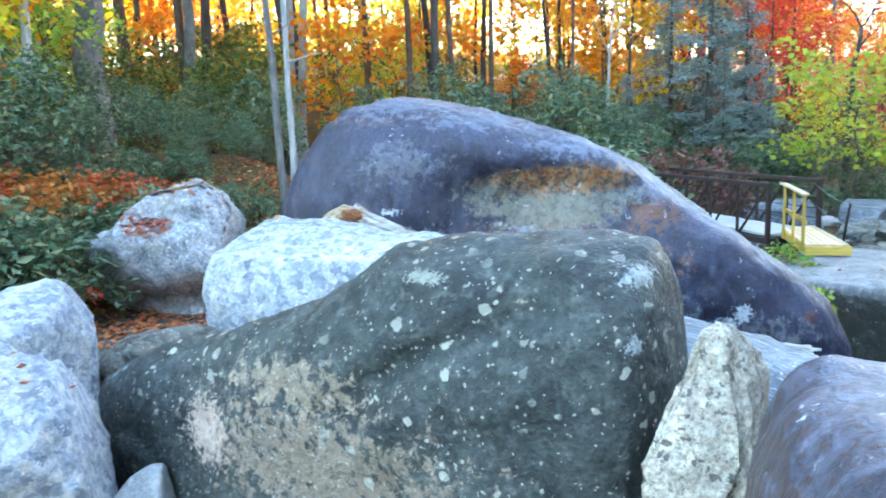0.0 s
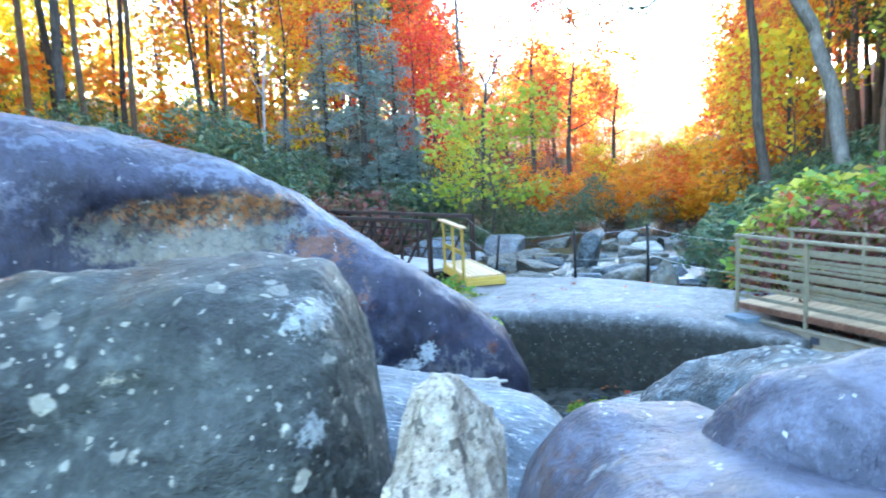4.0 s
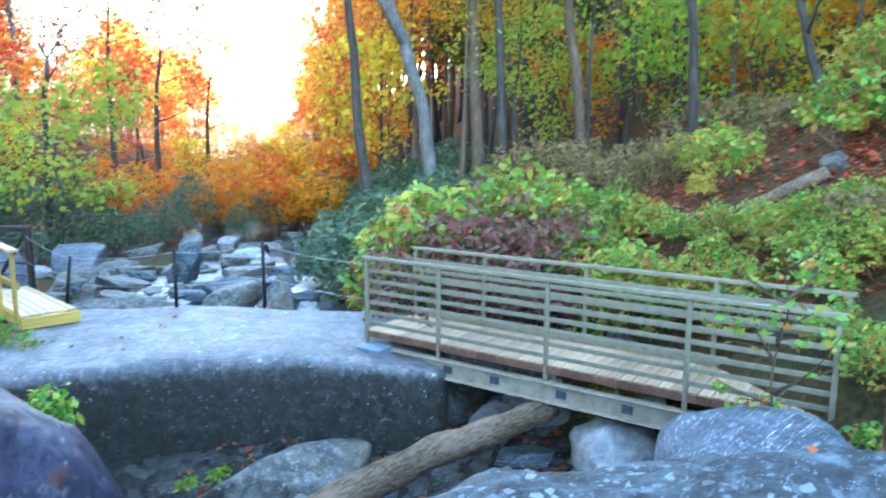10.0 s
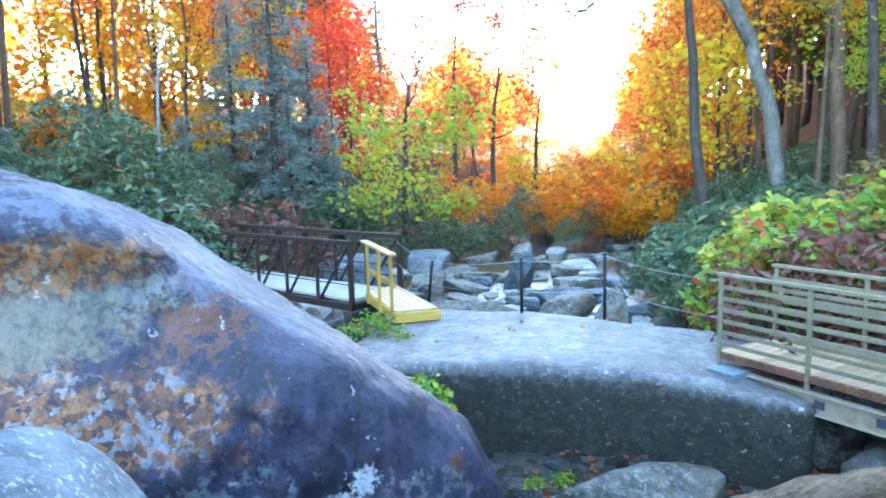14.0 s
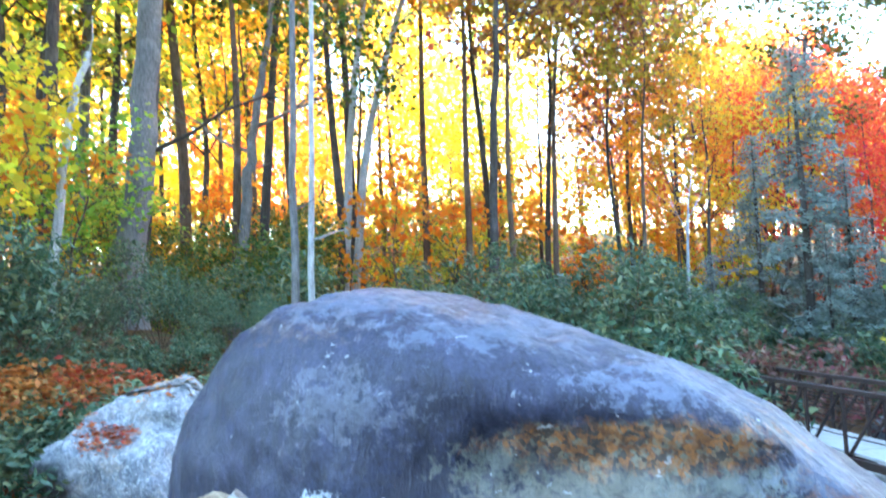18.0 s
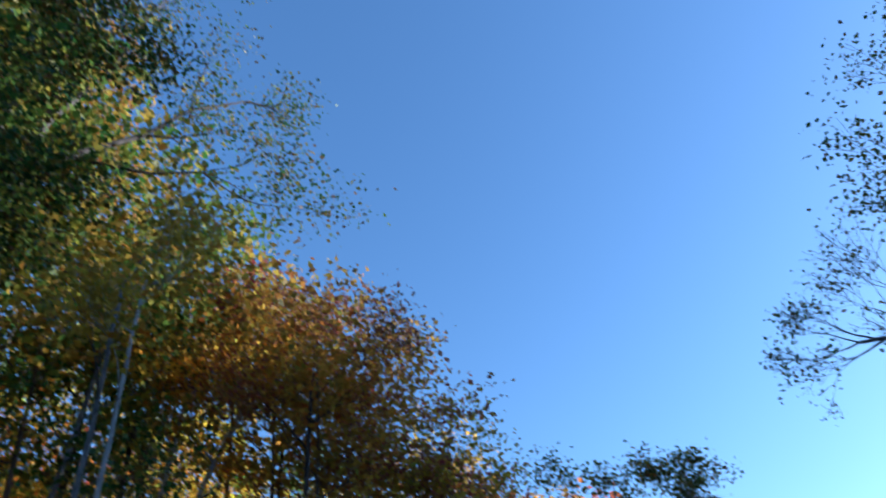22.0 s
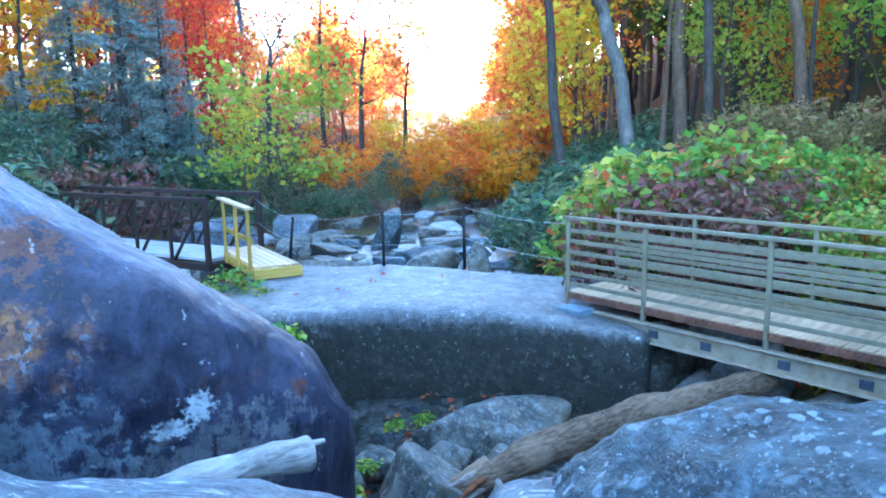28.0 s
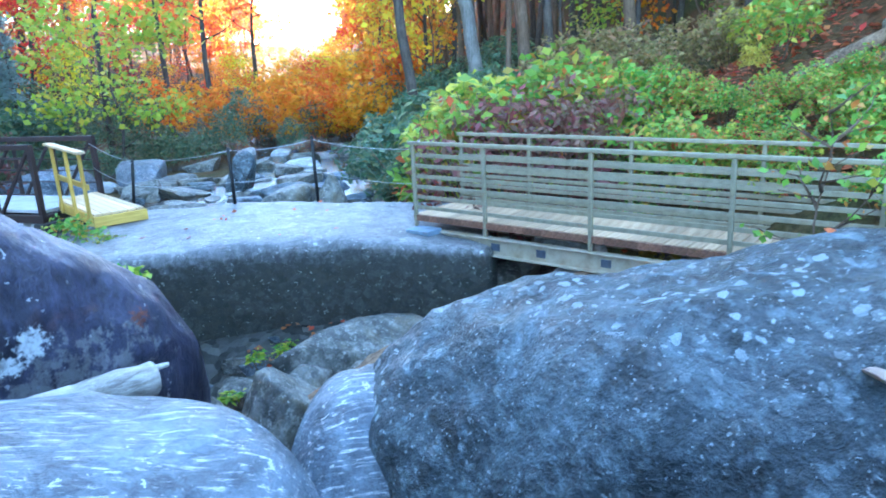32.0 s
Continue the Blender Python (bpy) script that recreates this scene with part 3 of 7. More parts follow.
def tube_data(points, radii, sides=7, wob=0.0, rng=None):
    """Vertices and faces of a tapering tube through the points."""
    verts, faces = [], []
    pts = [Vector(p) for p in points]
    prev = None
    for i, p in enumerate(pts):
        d = (pts[min(i + 1, len(pts) - 1)] - pts[max(i - 1, 0)]).normalized()
        side = d.orthogonal().normalized() if prev is None else (prev - d * prev.dot(d)).normalized()
        prev = side
        up = d.cross(side)
        for k in range(sides):
            a = 2 * math.pi * k / sides
            r = radii[i] * (1 + (wob * (rng.random() - 0.5) if rng else 0))
            verts.append(p + side * (math.cos(a) * r) + up * (math.sin(a) * r))
    for i in range(len(pts) - 1):
        for k in range(sides):
            j = (k + 1) % sides
            faces.append((i * sides + k, i * sides + j, (i + 1) * sides + j, (i + 1) * sides + k))
    faces.append(tuple(range(sides - 1, -1, -1)))
    n = (len(pts) - 1) * sides
    faces.append(tuple(range(n, n + sides)))
    return verts, faces


def join_data(parts):
    verts, faces = [], []
    for v, f in parts:
        n = len(verts)
        verts += list(v)
        faces += [tuple(i + n for i in q) for q in f]
    return verts, faces


def leaf_data(points, size, rng, width=0.55, flat=0.0, droop=0.0):
    """A folded four-cornered leaf at each point, turned at random; flat pulls them level. numpy arrays."""
    p = np.asarray(points, float)
    n = len(p)
    axis = rng.normal(size=(n, 3))
    axis[:, 2] = axis[:, 2] * (1 - flat) - droop
    axis /= np.linalg.norm(axis, axis=1)[:, None]
    nor = rng.normal(size=(n, 3))
    nor[:, 2] += 2.5 * flat
    side = np.cross(axis, nor)
    side /= np.linalg.norm(side, axis=1)[:, None] + 1e-9
    lift = np.cross(side, axis)
    ln = (size * (0.6 + 0.8 * rng.random(n)))[:, None]
    w = ln * width * 0.5
    v = np.stack([p, p + axis * ln * 0.5 + side * w + lift * ln * 0.1, p + axis * ln, p + axis * ln * 0.5 - side * w + lift * ln * 0.1], 1).reshape(-1, 3)
    return v


def leaf_mesh(name, verts, material):
    """One mesh of four-cornered leaves from their corner array."""
    n = len(verts) // 4
    me = bpy.data.meshes.new(name)
    me.vertices.add(4 * n)
    me.vertices.foreach_set("co", np.asarray(verts, np.float32).ravel())
    me.loops.add(4 * n)
    me.loops.foreach_set("vertex_index", np.arange(4 * n, dtype=np.int32))
    me.polygons.add(n)
    me.polygons.foreach_set("loop_start", np.arange(0, 4 * n, 4, dtype=np.int32))
    me.update(calc_edges=True)
    me.materials.append(material)
    return me


# ---------------------------------------------------------------- ground
CREEK = (0.56, 0.83)      # upstream
LEFT = (-0.83, 0.56)      # towards the left bank


def along(x, y):
    dx, dy = x - 6.0, y - 9.0
    return dx * CREEK[0] + dy * CREEK[1], dx * LEFT[0] + dy * LEFT[1]


def sstep(a, b, x):
    t = min(1.0, max(0.0, (x - a) / (b - a)))
    return t * t * (3 - 2 * t)


def ground_z(x, y):
    u, s = along(x, y)
    bed = -1.35 + 0.2 * sstep(3, 16, u) + max(0.0, u - 45) * 0.03
    s0 = 15.3 - 5.8 * sstep(-6, 6, u) - 2.5 * sstep(30, 60, u)
    rise = min(1.6, max(0.0, s - s0 - 2.5) * 0.42) + max(0.0, s - s0 - 7.0) * (0.03 + 0.3 * sstep(-2, -16, u) + 0.12 * sstep(14, 40, u))
    rise = min(12.0, rise + max(0.0, s - s0 - 40.0) * 0.06)
    low = 1 - 0.72 * sstep(-1.5, 3.5, u) * (1 - sstep(26, 45, u)) * (1 - sstep(s0 + 22, s0 + 36, s))
    left = (2.0 * sstep(s0 - 0.5, s0 + 3.0, s) + rise) * low
    r0 = 4.0 - 1.0 * sstep(10, 30, u)
    # beyond 18 m right, upstream: hidden ridge added to keep sun off left-bank crowns
    right = 1.35 * sstep(r0, r0 + 1.8, -s) + min(68.0, max(0.0, -s - r0 - 1.2) * (0.62 - 0.42 * sstep(1, 9, u)) + max(0.0, -s - 18) * 0.62 * sstep(1, 9, u) * (1 - sstep(100, 150, u)))
    far = 5.0 * sstep(110, 300, u)
    n = noise.noise((x * 0.35, y * 0.35, 0.0)) * 0.18 + noise.noise((x * 0.06, y * 0.06, 3.0)) * 0.9 * sstep(1.0, 12.0, left + right)
    dip = 0.45 * sstep(-7.5, -5, u) * (1 - sstep(-0.6, 0.4, u)) * sstep(-3.6, -1.8, s) * (1 - sstep(3, 5, s))
    return max(bed + left + right, bed + far) + n - dip


def lines(lo, hi, mid, fine):
    out, v, step = [mid], mid, fine
    while v < hi:
        step = fine + max(0.0, abs(v - mid) - 22) * 0.06
        v += step
        out.append(v)
    v = mid
    while v > lo:
        step = fine + max(0.0, abs(v - mid) - 22) * 0.06
        v -= step
        out.insert(0, v)
    return out


gx, gy = lines(-420, 520, 5, 0.55), lines(-300, 620, 10, 0.55)
gverts = [(x, y, ground_z(x, y)) for y in gy for x in gx]
nx = len(gx)
gfaces = [(j * nx + i, j * nx + i + 1, (j + 1) * nx + i + 1, (j + 1) * nx + i) for j in range(len(gy) - 1) for i in range(nx - 1)]
ground = thing("ground", "forest floor with brown leaf litter and a stony creek bed", "ground", kind="structure",
               data=mesh_of("ground", gverts, gfaces, M_GROUND, True))

wverts, wfaces = [], []
for i in range(34):
    u = 2.6 + i * 0.9
    for k in range(9):
        s = 0.2 + (k - 4) * 0.62 + 0.5 * math.sin(u * 0.3)
        wverts.append((6 + u * CREEK[0] + s * LEFT[0], 9 + u * CREEK[1] + s * LEFT[1],
                       -1.2 + 0.2 * sstep(3, 16, u))) 
wfaces = [(i * 9 + k, i * 9 + k + 1, (i + 1) * 9 + k + 1, (i + 1) * 9 + k) for i in range(33) for k in range(8)]
water = thing("water", "shallow clear creek water with white riffles", "water", kind="structure", data=mesh_of("water", wverts, wfaces, M_WATER, True))


# ---------------------------------------------------------------- boulders
def spline(xs, ys, x):
    """Catmull-Rom through stations."""
    xs = list(xs)
    i = max(0, min(len(xs) - 2, next((k for k in range(len(xs) - 1) if x <= xs[k + 1]), len(xs) - 2)))
    t = min(1.0, max(0.0, (x - xs[i]) / (xs[i + 1] - xs[i])))
    p = [ys[max(0, i - 1)], ys[i], ys[i + 1], ys[min(len(ys) - 1, i + 2)]]
    return 0.5 * (2 * p[1] + (p[2] - p[0]) * t + (2 * p[0] - 5 * p[1] + 4 * p[2] - p[3]) * t * t + (3 * p[1] - p[0] - 3 * p[2] + p[3]) * t ** 3)


def fbm(p, seed, octaves=4):
    q = Vector((p[0] + seed * 7.3, p[1] - seed * 3.1, p[2] + seed * 1.7))
    out, amp = 0.0, 1.0
    for _ in range(octaves):
        out += noise.noise(q) * amp
        q *= 2.03
        amp *= 0.5
    return out


def loft_rock(name, label, origin, direction, stations, material, seed, rough=0.05, freq=1.4, square=2.5, cap=0.12, nu=110, nv=84, carve=None, facets=0,
              group="boulders of the creek"):
    """A boulder along a line: stations of (along, front, back, bottom, top); front and back lie across the line, to its left."""
    d = Vector((*direction, 0)).normalized()
    c = Vector((-d.y, d.x, 0))
    cols = list(zip(*stations))
    lo, hi = cols[0][0], cols[0][-1]
    verts = []
    for i in range(nu + 1):
        f = 0.5 - 0.5 * math.cos(math.pi * i / nu) if nu else 0
        u = lo + (hi - lo) * f
        front, back, bottom, top = (spline(cols[0], cols[k], u) for k in (1, 2, 3, 4))
        e = min(f, 1 - f) / cap
        k = 1.0 if e >= 1 else max(0.02, (1 - (1 - e) ** 2.4) ** (1 / 2.4))
        vc, hv, zc, hz = (front + back) / 2, (back - front) / 2 * k, (bottom + top) / 2, (top - bottom) / 2 * k
        for j in range(nv):
            a = 2 * math.pi * j / nv
            ca, sa = math.cos(a), math.sin(a)
            v = vc + hv * math.copysign(abs(ca) ** (2 / square), ca)
            z = zc + hz * math.copysign(abs(sa) ** (2 / square), sa)
            p = Vector((*origin, 0)) + d * u + c * v
            p.z = z
            if carve:
                p = carve(p, ca, sa)
            out = (c * ca + Vector((0, 0, sa)) + d * (f - 0.5) * 0.6).normalized()
            p += out * (fbm(p * freq, seed) * rough * 1.6 + fbm(p * freq * 5.0, seed + 9, 3) * rough * 0.34)
            verts.append(p)
    if facets:
        rng = random.Random(seed)
        mid = sum(verts, Vector()) / len(verts)
        for _ in range(facets):
            n = Vector((rng.uniform(-1, 1), rng.uniform(-1.2, 0.6), rng.uniform(-0.4, 0.9))).normalized()
            lim = max((p - mid).dot(n) for p in verts) * rng.uniform(0.8, 0.93)
            for p in verts:
                over = (p - mid).dot(n) - lim
                if over > 0:
                    p -= n * over * 0.93
        for p in verts:
            p += (p - mid).normalized() * fbm(p * 5.0, seed + 2, 3) * 0.02
    faces = [(i * nv + j, i * nv + (j + 1) % nv, (i + 1) * nv + (j + 1) % nv, (i + 1) * nv + j) for i in range(nu) for j in range(nv)]
    faces += [tuple(range(nv - 1, -1, -1)), tuple(range(nu * nv, nu * nv + nv))]
    me = mesh_of(name, verts, faces, material, True)
    return thing(name, label, "boulder", group, data=me)


def rock_mesh(name, seed, size, material, cuts=5, rough=0.06, sub=4):
    """A broken stone: a ball cut by planes and worn round, within a box of that size."""
    rng = random.Random(seed)
    bm = bmesh.new()
    bmesh.ops.create_icosphere(bm, subdivisions=sub, radius=1.0)
    planes = []
    for _ in range(cuts):
        n = Vector((rng.uniform(-1, 1), rng.uniform(-1, 1), rng.uniform(-0.6, 1))).normalized()
        planes.append((n, rng.uniform(0.5, 0.8)))
    for v in bm.verts:
        p = v.co.copy()
        p = Vector([math.copysign(abs(c) ** 0.8, c) for c in p])
        for n, dist in planes:
            over = p.dot(n) - dist
            if over > 0:
                p -= n * over * 0.92
        p += p.normalized() * (fbm(p * 1.4, seed) * rough * 2 + fbm(p * 6, seed + 5, 2) * rough * 0.35)
        v.co = (p.x * size[0] / 2, p.y * size[1] / 2, p.z * size[2] / 2)
    me = bpy.data.meshes.new(name)
    bm.to_mesh(me)
    bm.free()
    me.polygons.foreach_set("use_smooth", [True] * len(me.polygons))
    me.materials.append(material)
    return me


def rock(name, label, at, size, material, seed, turn=0.0, tilt=0.0, cuts=5, rough=0.06, sub=4, group="stones of the creek"):
    ob = thing(name, label, "rock", group, data=rock_mesh(name, seed, size, material, cuts, rough, sub))
    ob.matrix_world = pose(*at, tilt, tilt * 0.4, turn)
    return ob


GREAT = [(-3.34, 6.5, 7.9, 0.2, 1.85), (-3.06, 6.2, 8.2, -0.4, 2.28), (-2.6, 5.95, 8.5, -1.0, 2.76), (-2.1, 5.85, 8.6, -1.3, 3.04),
         (-1.5, 5.8, 8.6, -1.5, 3.13), (-0.8, 5.8, 8.6, -1.5, 2.95), (0.0, 5.8, 8.6, -1.5, 2.68), (0.7, 5.75, 8.5, -1.5, 2.43),
         (1.25, 5.7, 8.4, -1.5, 2.13), (1.9, 5.65, 8.2, -1.5, 1.65), (2.5, 5.7, 8.0, -1.5, 1.2), (3.0, 5.85, 7.7, -1.5, 0.85),
         (3.35, 6.05, 7.4, -1.5, 0.45), (3.6, 6.25, 7.2, -1.4, 0.1)]
_gx, _gf, _gb, _gl, _gt = zip(*GREAT)


def carve_big(p, ca, sa):
    """The worn top edge, the shallow hollow under the brow on the creek side, and the rough rock below it."""
    if p.y > 7.3:
        return p
    p = p.copy()
    front, top = spline(_gx, _gf, p.x), spline(_gx, _gt, p.x)
    edge = top - 0.62 * max(0.0, front + 0.5 + 0.14 * noise.noise((p.x * 1.3, 5.0, 0)) - p.y)
    if p.z > edge:
        p.z = edge + (p.z - edge) * 0.12
    lip = 2.36 - 0.06 * (p.x + 0.2) - 0.11 * max(0.0, p.x - 0.2) ** 2 - 0.4 * max(0.0, -0.45 - p.x) ** 2
    lip += 0.05 * noise.noise((p.x * 1.6, 0.3, 0)) + 0.02 * noise.noise((p.x * 6.0, 1.7, p.z * 2.0))
    below = lip - p.z
    side = sstep(-1.5, -0.1, p.x) * (1 - sstep(0.9, 1.95, p.x))
    if below > -0.3:
        depth = sstep(-0.12, 0.42, below) * (1 - sstep(0.45, 1.3, below)) * 0.32
        p.y += depth * side
    if below > 0.1:
        worn = sstep(0.5, 0.9, below) * sstep(-1.7, -0.9, p.x) * (1 - sstep(1.6, 2.3, p.x))
        p.y += (0.09 * fbm(p * 2.6, 31, 4) + 0.05 * abs(fbm(p * 7.0, 33, 3))) * worn + (0.04 * fbm(p * 6.0, 35, 3) + 0.05 * abs(fbm(p * 9.0, 36, 3)) * (1 - sstep(0.25, 0.45, below))) * side * (1 - worn)
    return p


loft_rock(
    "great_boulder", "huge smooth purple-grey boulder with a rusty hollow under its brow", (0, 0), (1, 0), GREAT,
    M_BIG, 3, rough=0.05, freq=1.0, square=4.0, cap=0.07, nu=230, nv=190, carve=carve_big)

def carve_lichen(p, ca, sa):
    """A worn groove along the creek-side face, and the fuller belly under it."""
    if ca < 0.2:
        line = 1.7 + 0.42 * p.x - 0.25 * p.x * p.x
        near = (p.z - line) / 0.09
        way = sstep(-1.2, -0.5, p.x) * (1 - sstep(0.25, 0.7, p.x))
        p = p + Vector((0.29, 0.95, 0)) * (0.075 * math.exp(-near * near) - 0.05 * math.exp(-((p.z - line + 0.35) / 0.22) ** 2)) * way
    return p


loft_rock(
    "lichen_boulder", "dark green-grey boulder spotted with pale lichen", (1.0, 1.95), (0.953, -0.301),
    [(-4.75, -0.15, 0.35, 0.1, 0.7), (-4.3, -0.4, 0.5, -0.6, 0.98), (-3.8, -0.5, 0.6, -1.0, 1.17), (-3.2, -0.55, 0.7, -1.2, 1.34),
     (-2.6, -0.6, 0.8, -1.3, 1.53), (-1.95, -0.6, 0.9, -1.3, 1.84), (-1.45, -0.62, 0.95, -1.3, 2.07), (-0.9, -0.65, 0.95, -1.2, 2.12),
     (-0.4, -0.62, 0.9, -1.0, 2.12), (-0.1, -0.5, 0.8, -0.7, 2.05), (0.06, -0.35, 0.6, -0.4, 1.8)],
    M_FG, 11, rough=0.045, freq=1.3, square=2.9, cap=0.05, nu=190, nv=150, carve=carve_lichen)

def carve_slab(p, ca, sa):
    """The creek side of the slab falls back under its top edge."""
    if ca < 0.05:
        t = min(1.0, max(0.0, (-0.2 - p.z) / 1.4))
        back = 0.5 * t * min(1.0, -ca * 1.5 + 0.05)
        p = p + Vector((0.69, 0.72, 0)) * back
    return p


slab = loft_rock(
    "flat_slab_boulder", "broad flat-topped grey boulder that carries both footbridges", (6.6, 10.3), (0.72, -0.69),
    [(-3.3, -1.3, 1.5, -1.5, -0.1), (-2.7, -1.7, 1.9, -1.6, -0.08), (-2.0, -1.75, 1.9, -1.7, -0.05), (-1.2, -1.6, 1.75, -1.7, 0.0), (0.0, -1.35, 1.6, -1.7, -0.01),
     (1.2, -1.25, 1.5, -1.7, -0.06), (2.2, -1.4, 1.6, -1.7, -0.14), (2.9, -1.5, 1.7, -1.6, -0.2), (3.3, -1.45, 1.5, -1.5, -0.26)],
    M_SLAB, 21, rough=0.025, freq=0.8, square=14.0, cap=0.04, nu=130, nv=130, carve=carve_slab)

near_rock = loft_rock(
    "mottled_boulder", "broad mottled grey boulder with scattered lichen", (3.75, 3.2), (0.5, -0.866),
    [(-1.15, -0.45, 0.3, -0.6, 0.25), (-0.85, -0.7, 0.45, -1.0, 0.6), (-0.45, -0.95, 0.55, -1.2, 0.95), (0.0, -1.15, 0.7, -1.3, 1.17),
     (0.7, -1.4, 0.85, -1.3, 1.32), (1.5, -1.6, 1.0, -1.3, 1.4), (2.4, -1.7, 1.1, -1.3, 1.4), (3.3, -1.6, 1.0, -1.3, 1.2), (4.0, -1.2, 0.7, -1.2, 0.7)],
    M_NEAR, 31, rough=0.06, freq=1.6, square=2.2, cap=0.1, nu=130, nv=100)
loft_rock(
    "pale_blue_boulder", "smooth pale blue-grey boulder wedged below a larger one", (3.0, 3.72), (0.66, 0.75),
    [(-0.85, -0.3, 0.3, -0.9, 0.2), (-0.5, -0.42, 0.32, -1.0, 0.52), (-0.15, -0.5, 0.35, -1.0, 0.72), (0.2, -0.5, 0.33, -1.0, 0.76), (0.55, -0.35, 0.25, -1.0, 0.5)],
    M_VEIN, 33, rough=0.04, square=2.3, cap=0.15, nu=60, nv=60)

loft_rock(
    "banded_boulder", "pale blue-grey boulder with white mineral bands", (0.6, 4.0), (1, -0.12),
    [(-1.0, -0.5, 0.4, -0.6, 1.35), (-0.6, -0.7, 0.75, -1.0, 1.6), (-0.15, -0.6, 1.0, -1.2, 1.8), (0.15, -0.5, 1.05, -1.2, 1.66), (0.5, -0.8, 1.05, -1.2, 1.15), (0.9, -1.15, 1.08, -1.2, 1.06),
     (1.4, -1.1, 0.88, -1.2, 0.97), (1.75, -1.0, 0.62, -1.2, 0.9), (2.1, -0.8, 0.2, -1.1, 0.78)],
    M_VEIN, 41, rough=0.03, freq=1.2, square=2.5, cap=0.12, nu=110, nv=84)

lobe_a = loft_rock(
    "blue_grey_boulder", "smooth blue-grey boulder with a brown stained side", (1.53, 1.05), (0.2, 0.98),
    [(-1.8, -0.5, 0.15, 0.2, 1.5), (-1.45, -0.62, 0.26, -0.3, 1.84), (-1.1, -0.66, 0.29, -0.6, 1.92), (-0.75, -0.62, 0.3, -0.6, 1.87), (-0.4, -0.55, 0.36, -0.6, 1.8), (0.0, -0.5, 0.34, -0.8, 1.74), (0.3, -0.45, 0.28, -0.8, 1.71), (0.55, -0.3, 0.2, -0.6, 1.55)],
    M_PURPLE, 51, rough=0.03, square=3.8, cap=0.08, nu=100, nv=80)
loft_rock(
    "purple_grey_boulder", "rounded purple-grey boulder with one white lichen spot", (2.3, 0.85), (1, -0.05),
    [(-0.78, -0.2, 0.25, 0.6, 1.85), (-0.55, -0.4, 0.38, -0.3, 1.93), (0.0, -0.6, 0.45, -0.8, 1.97), (0.6, -0.7, 0.5, -0.9, 1.93), (1.2, -0.6, 0.4, -0.9, 1.7), (1.6, -0.4, 0.2, -0.6, 1.3)],
    M_PURPLE, 53, rough=0.03, square=2.4, cap=0.12, nu=80, nv=70)


def hull_rock(name, label, points, material, seed, bevel=0.05, rough=0.02, group="boulders of the creek"):
    """A broken block: the hull of a few corners, edges worn, faces uneven."""
    bm = bmesh.new()
    for p in points:
        bm.verts.new(p)
    out = bmesh.ops.convex_hull(bm, input=list(bm.verts))
    bmesh.ops.delete(bm, geom=[g for g in out["geom_interior"] if isinstance(g, bmesh.types.BMVert)], context="VERTS")
    bmesh.ops.dissolve_limit(bm, angle_limit=0.2, verts=list(bm.verts), edges=list(bm.edges))
    bmesh.ops.bevel(bm, geom=list(bm.edges), offset=bevel, segments=3, affect="EDGES", clamp_overlap=True)
    bmesh.ops.triangulate(bm, faces=list(bm.faces))
    for _ in range(5):
        long = [e for e in bm.edges if e.calc_length() > 0.045]
        if not long:
            break
        bmesh.ops.subdivide_edges(bm, edges=long, cuts=1, use_grid_fill=False)
        bmesh.ops.triangulate(bm, faces=list(bm.faces))
    bm.normal_update()
    for v in bm.verts:
        v.co += v.normal * (fbm(v.co * 3.0, seed, 3) * rough * 1.5 + fbm(v.co * 13.0, seed + 4, 3) * rough * 0.6)
    me = bpy.data.meshes.new(name)
    bm.to_mesh(me)
    bm.free()
    me.polygons.foreach_set("use_smooth", [True] * len(me.polygons))
    me.materials.append(material)
    return thing(name, label, "boulder", group, data=me)


pale = hull_rock("pale_granite_block", "pale speckled granite block wedged on edge between boulders",
                 [(0.8, 1.25, 1.04), (1.16, 1.2, 1.02), (1.36, 1.55, 0.95), (0.95, 1.6, 0.95), (0.78, 1.3, 1.2), (1.26, 1.28, 1.25),
                  (1.1, 1.55, 1.8), (1.22, 1.55, 1.81), (1.16, 1.75, 1.78), (1.39, 1.62, 1.62), (1.45, 1.8, 1.58)], M_PALE, 57)
light_rock = loft_rock(
    "whitish_boulder", "whitish boulder with grey blotches beside a great boulder", (-1.8, 4.75), (1, -0.05),
    [(-1.35, -0.5, 0.5, 0.6, 1.75), (-1.0, -0.8, 0.7, 0.2, 1.93), (-0.5, -0.95, 0.85, -0.3, 1.92), (0.1, -1.0, 0.9, -0.6, 1.84), (0.7, -0.95, 0.85, -0.9, 1.76), (1.05, -0.9, 0.75, -0.9, 1.7), (1.35, -0.75, 0.65, -0.9, 1.62), (1.52, -0.6, 0.5, -0.8, 1.46), (1.65, -0.45, 0.35, -0.8, 1.1)],
    M_LIGHT, 61, facets=3, rough=0.05, square=2.6, cap=0.07, nu=110, nv=84)


def carve_knob(p, ca, sa):
    """The knob stands back behind a ledge on the creek side, and the shoulder is undercut."""
    if p.y < 13.0 and p.z > 0.47:
        p = p + Vector((0, 0.65 * sstep(0.53, 1.05, p.z) * sstep(-9.73, -9.4, p.x), 0))
    if p.z < -0.05:
        p = p + Vector((0, 0.9 * sstep(-0.05, -1.2, p.z) * max(0.0, -ca), 0))
    return p


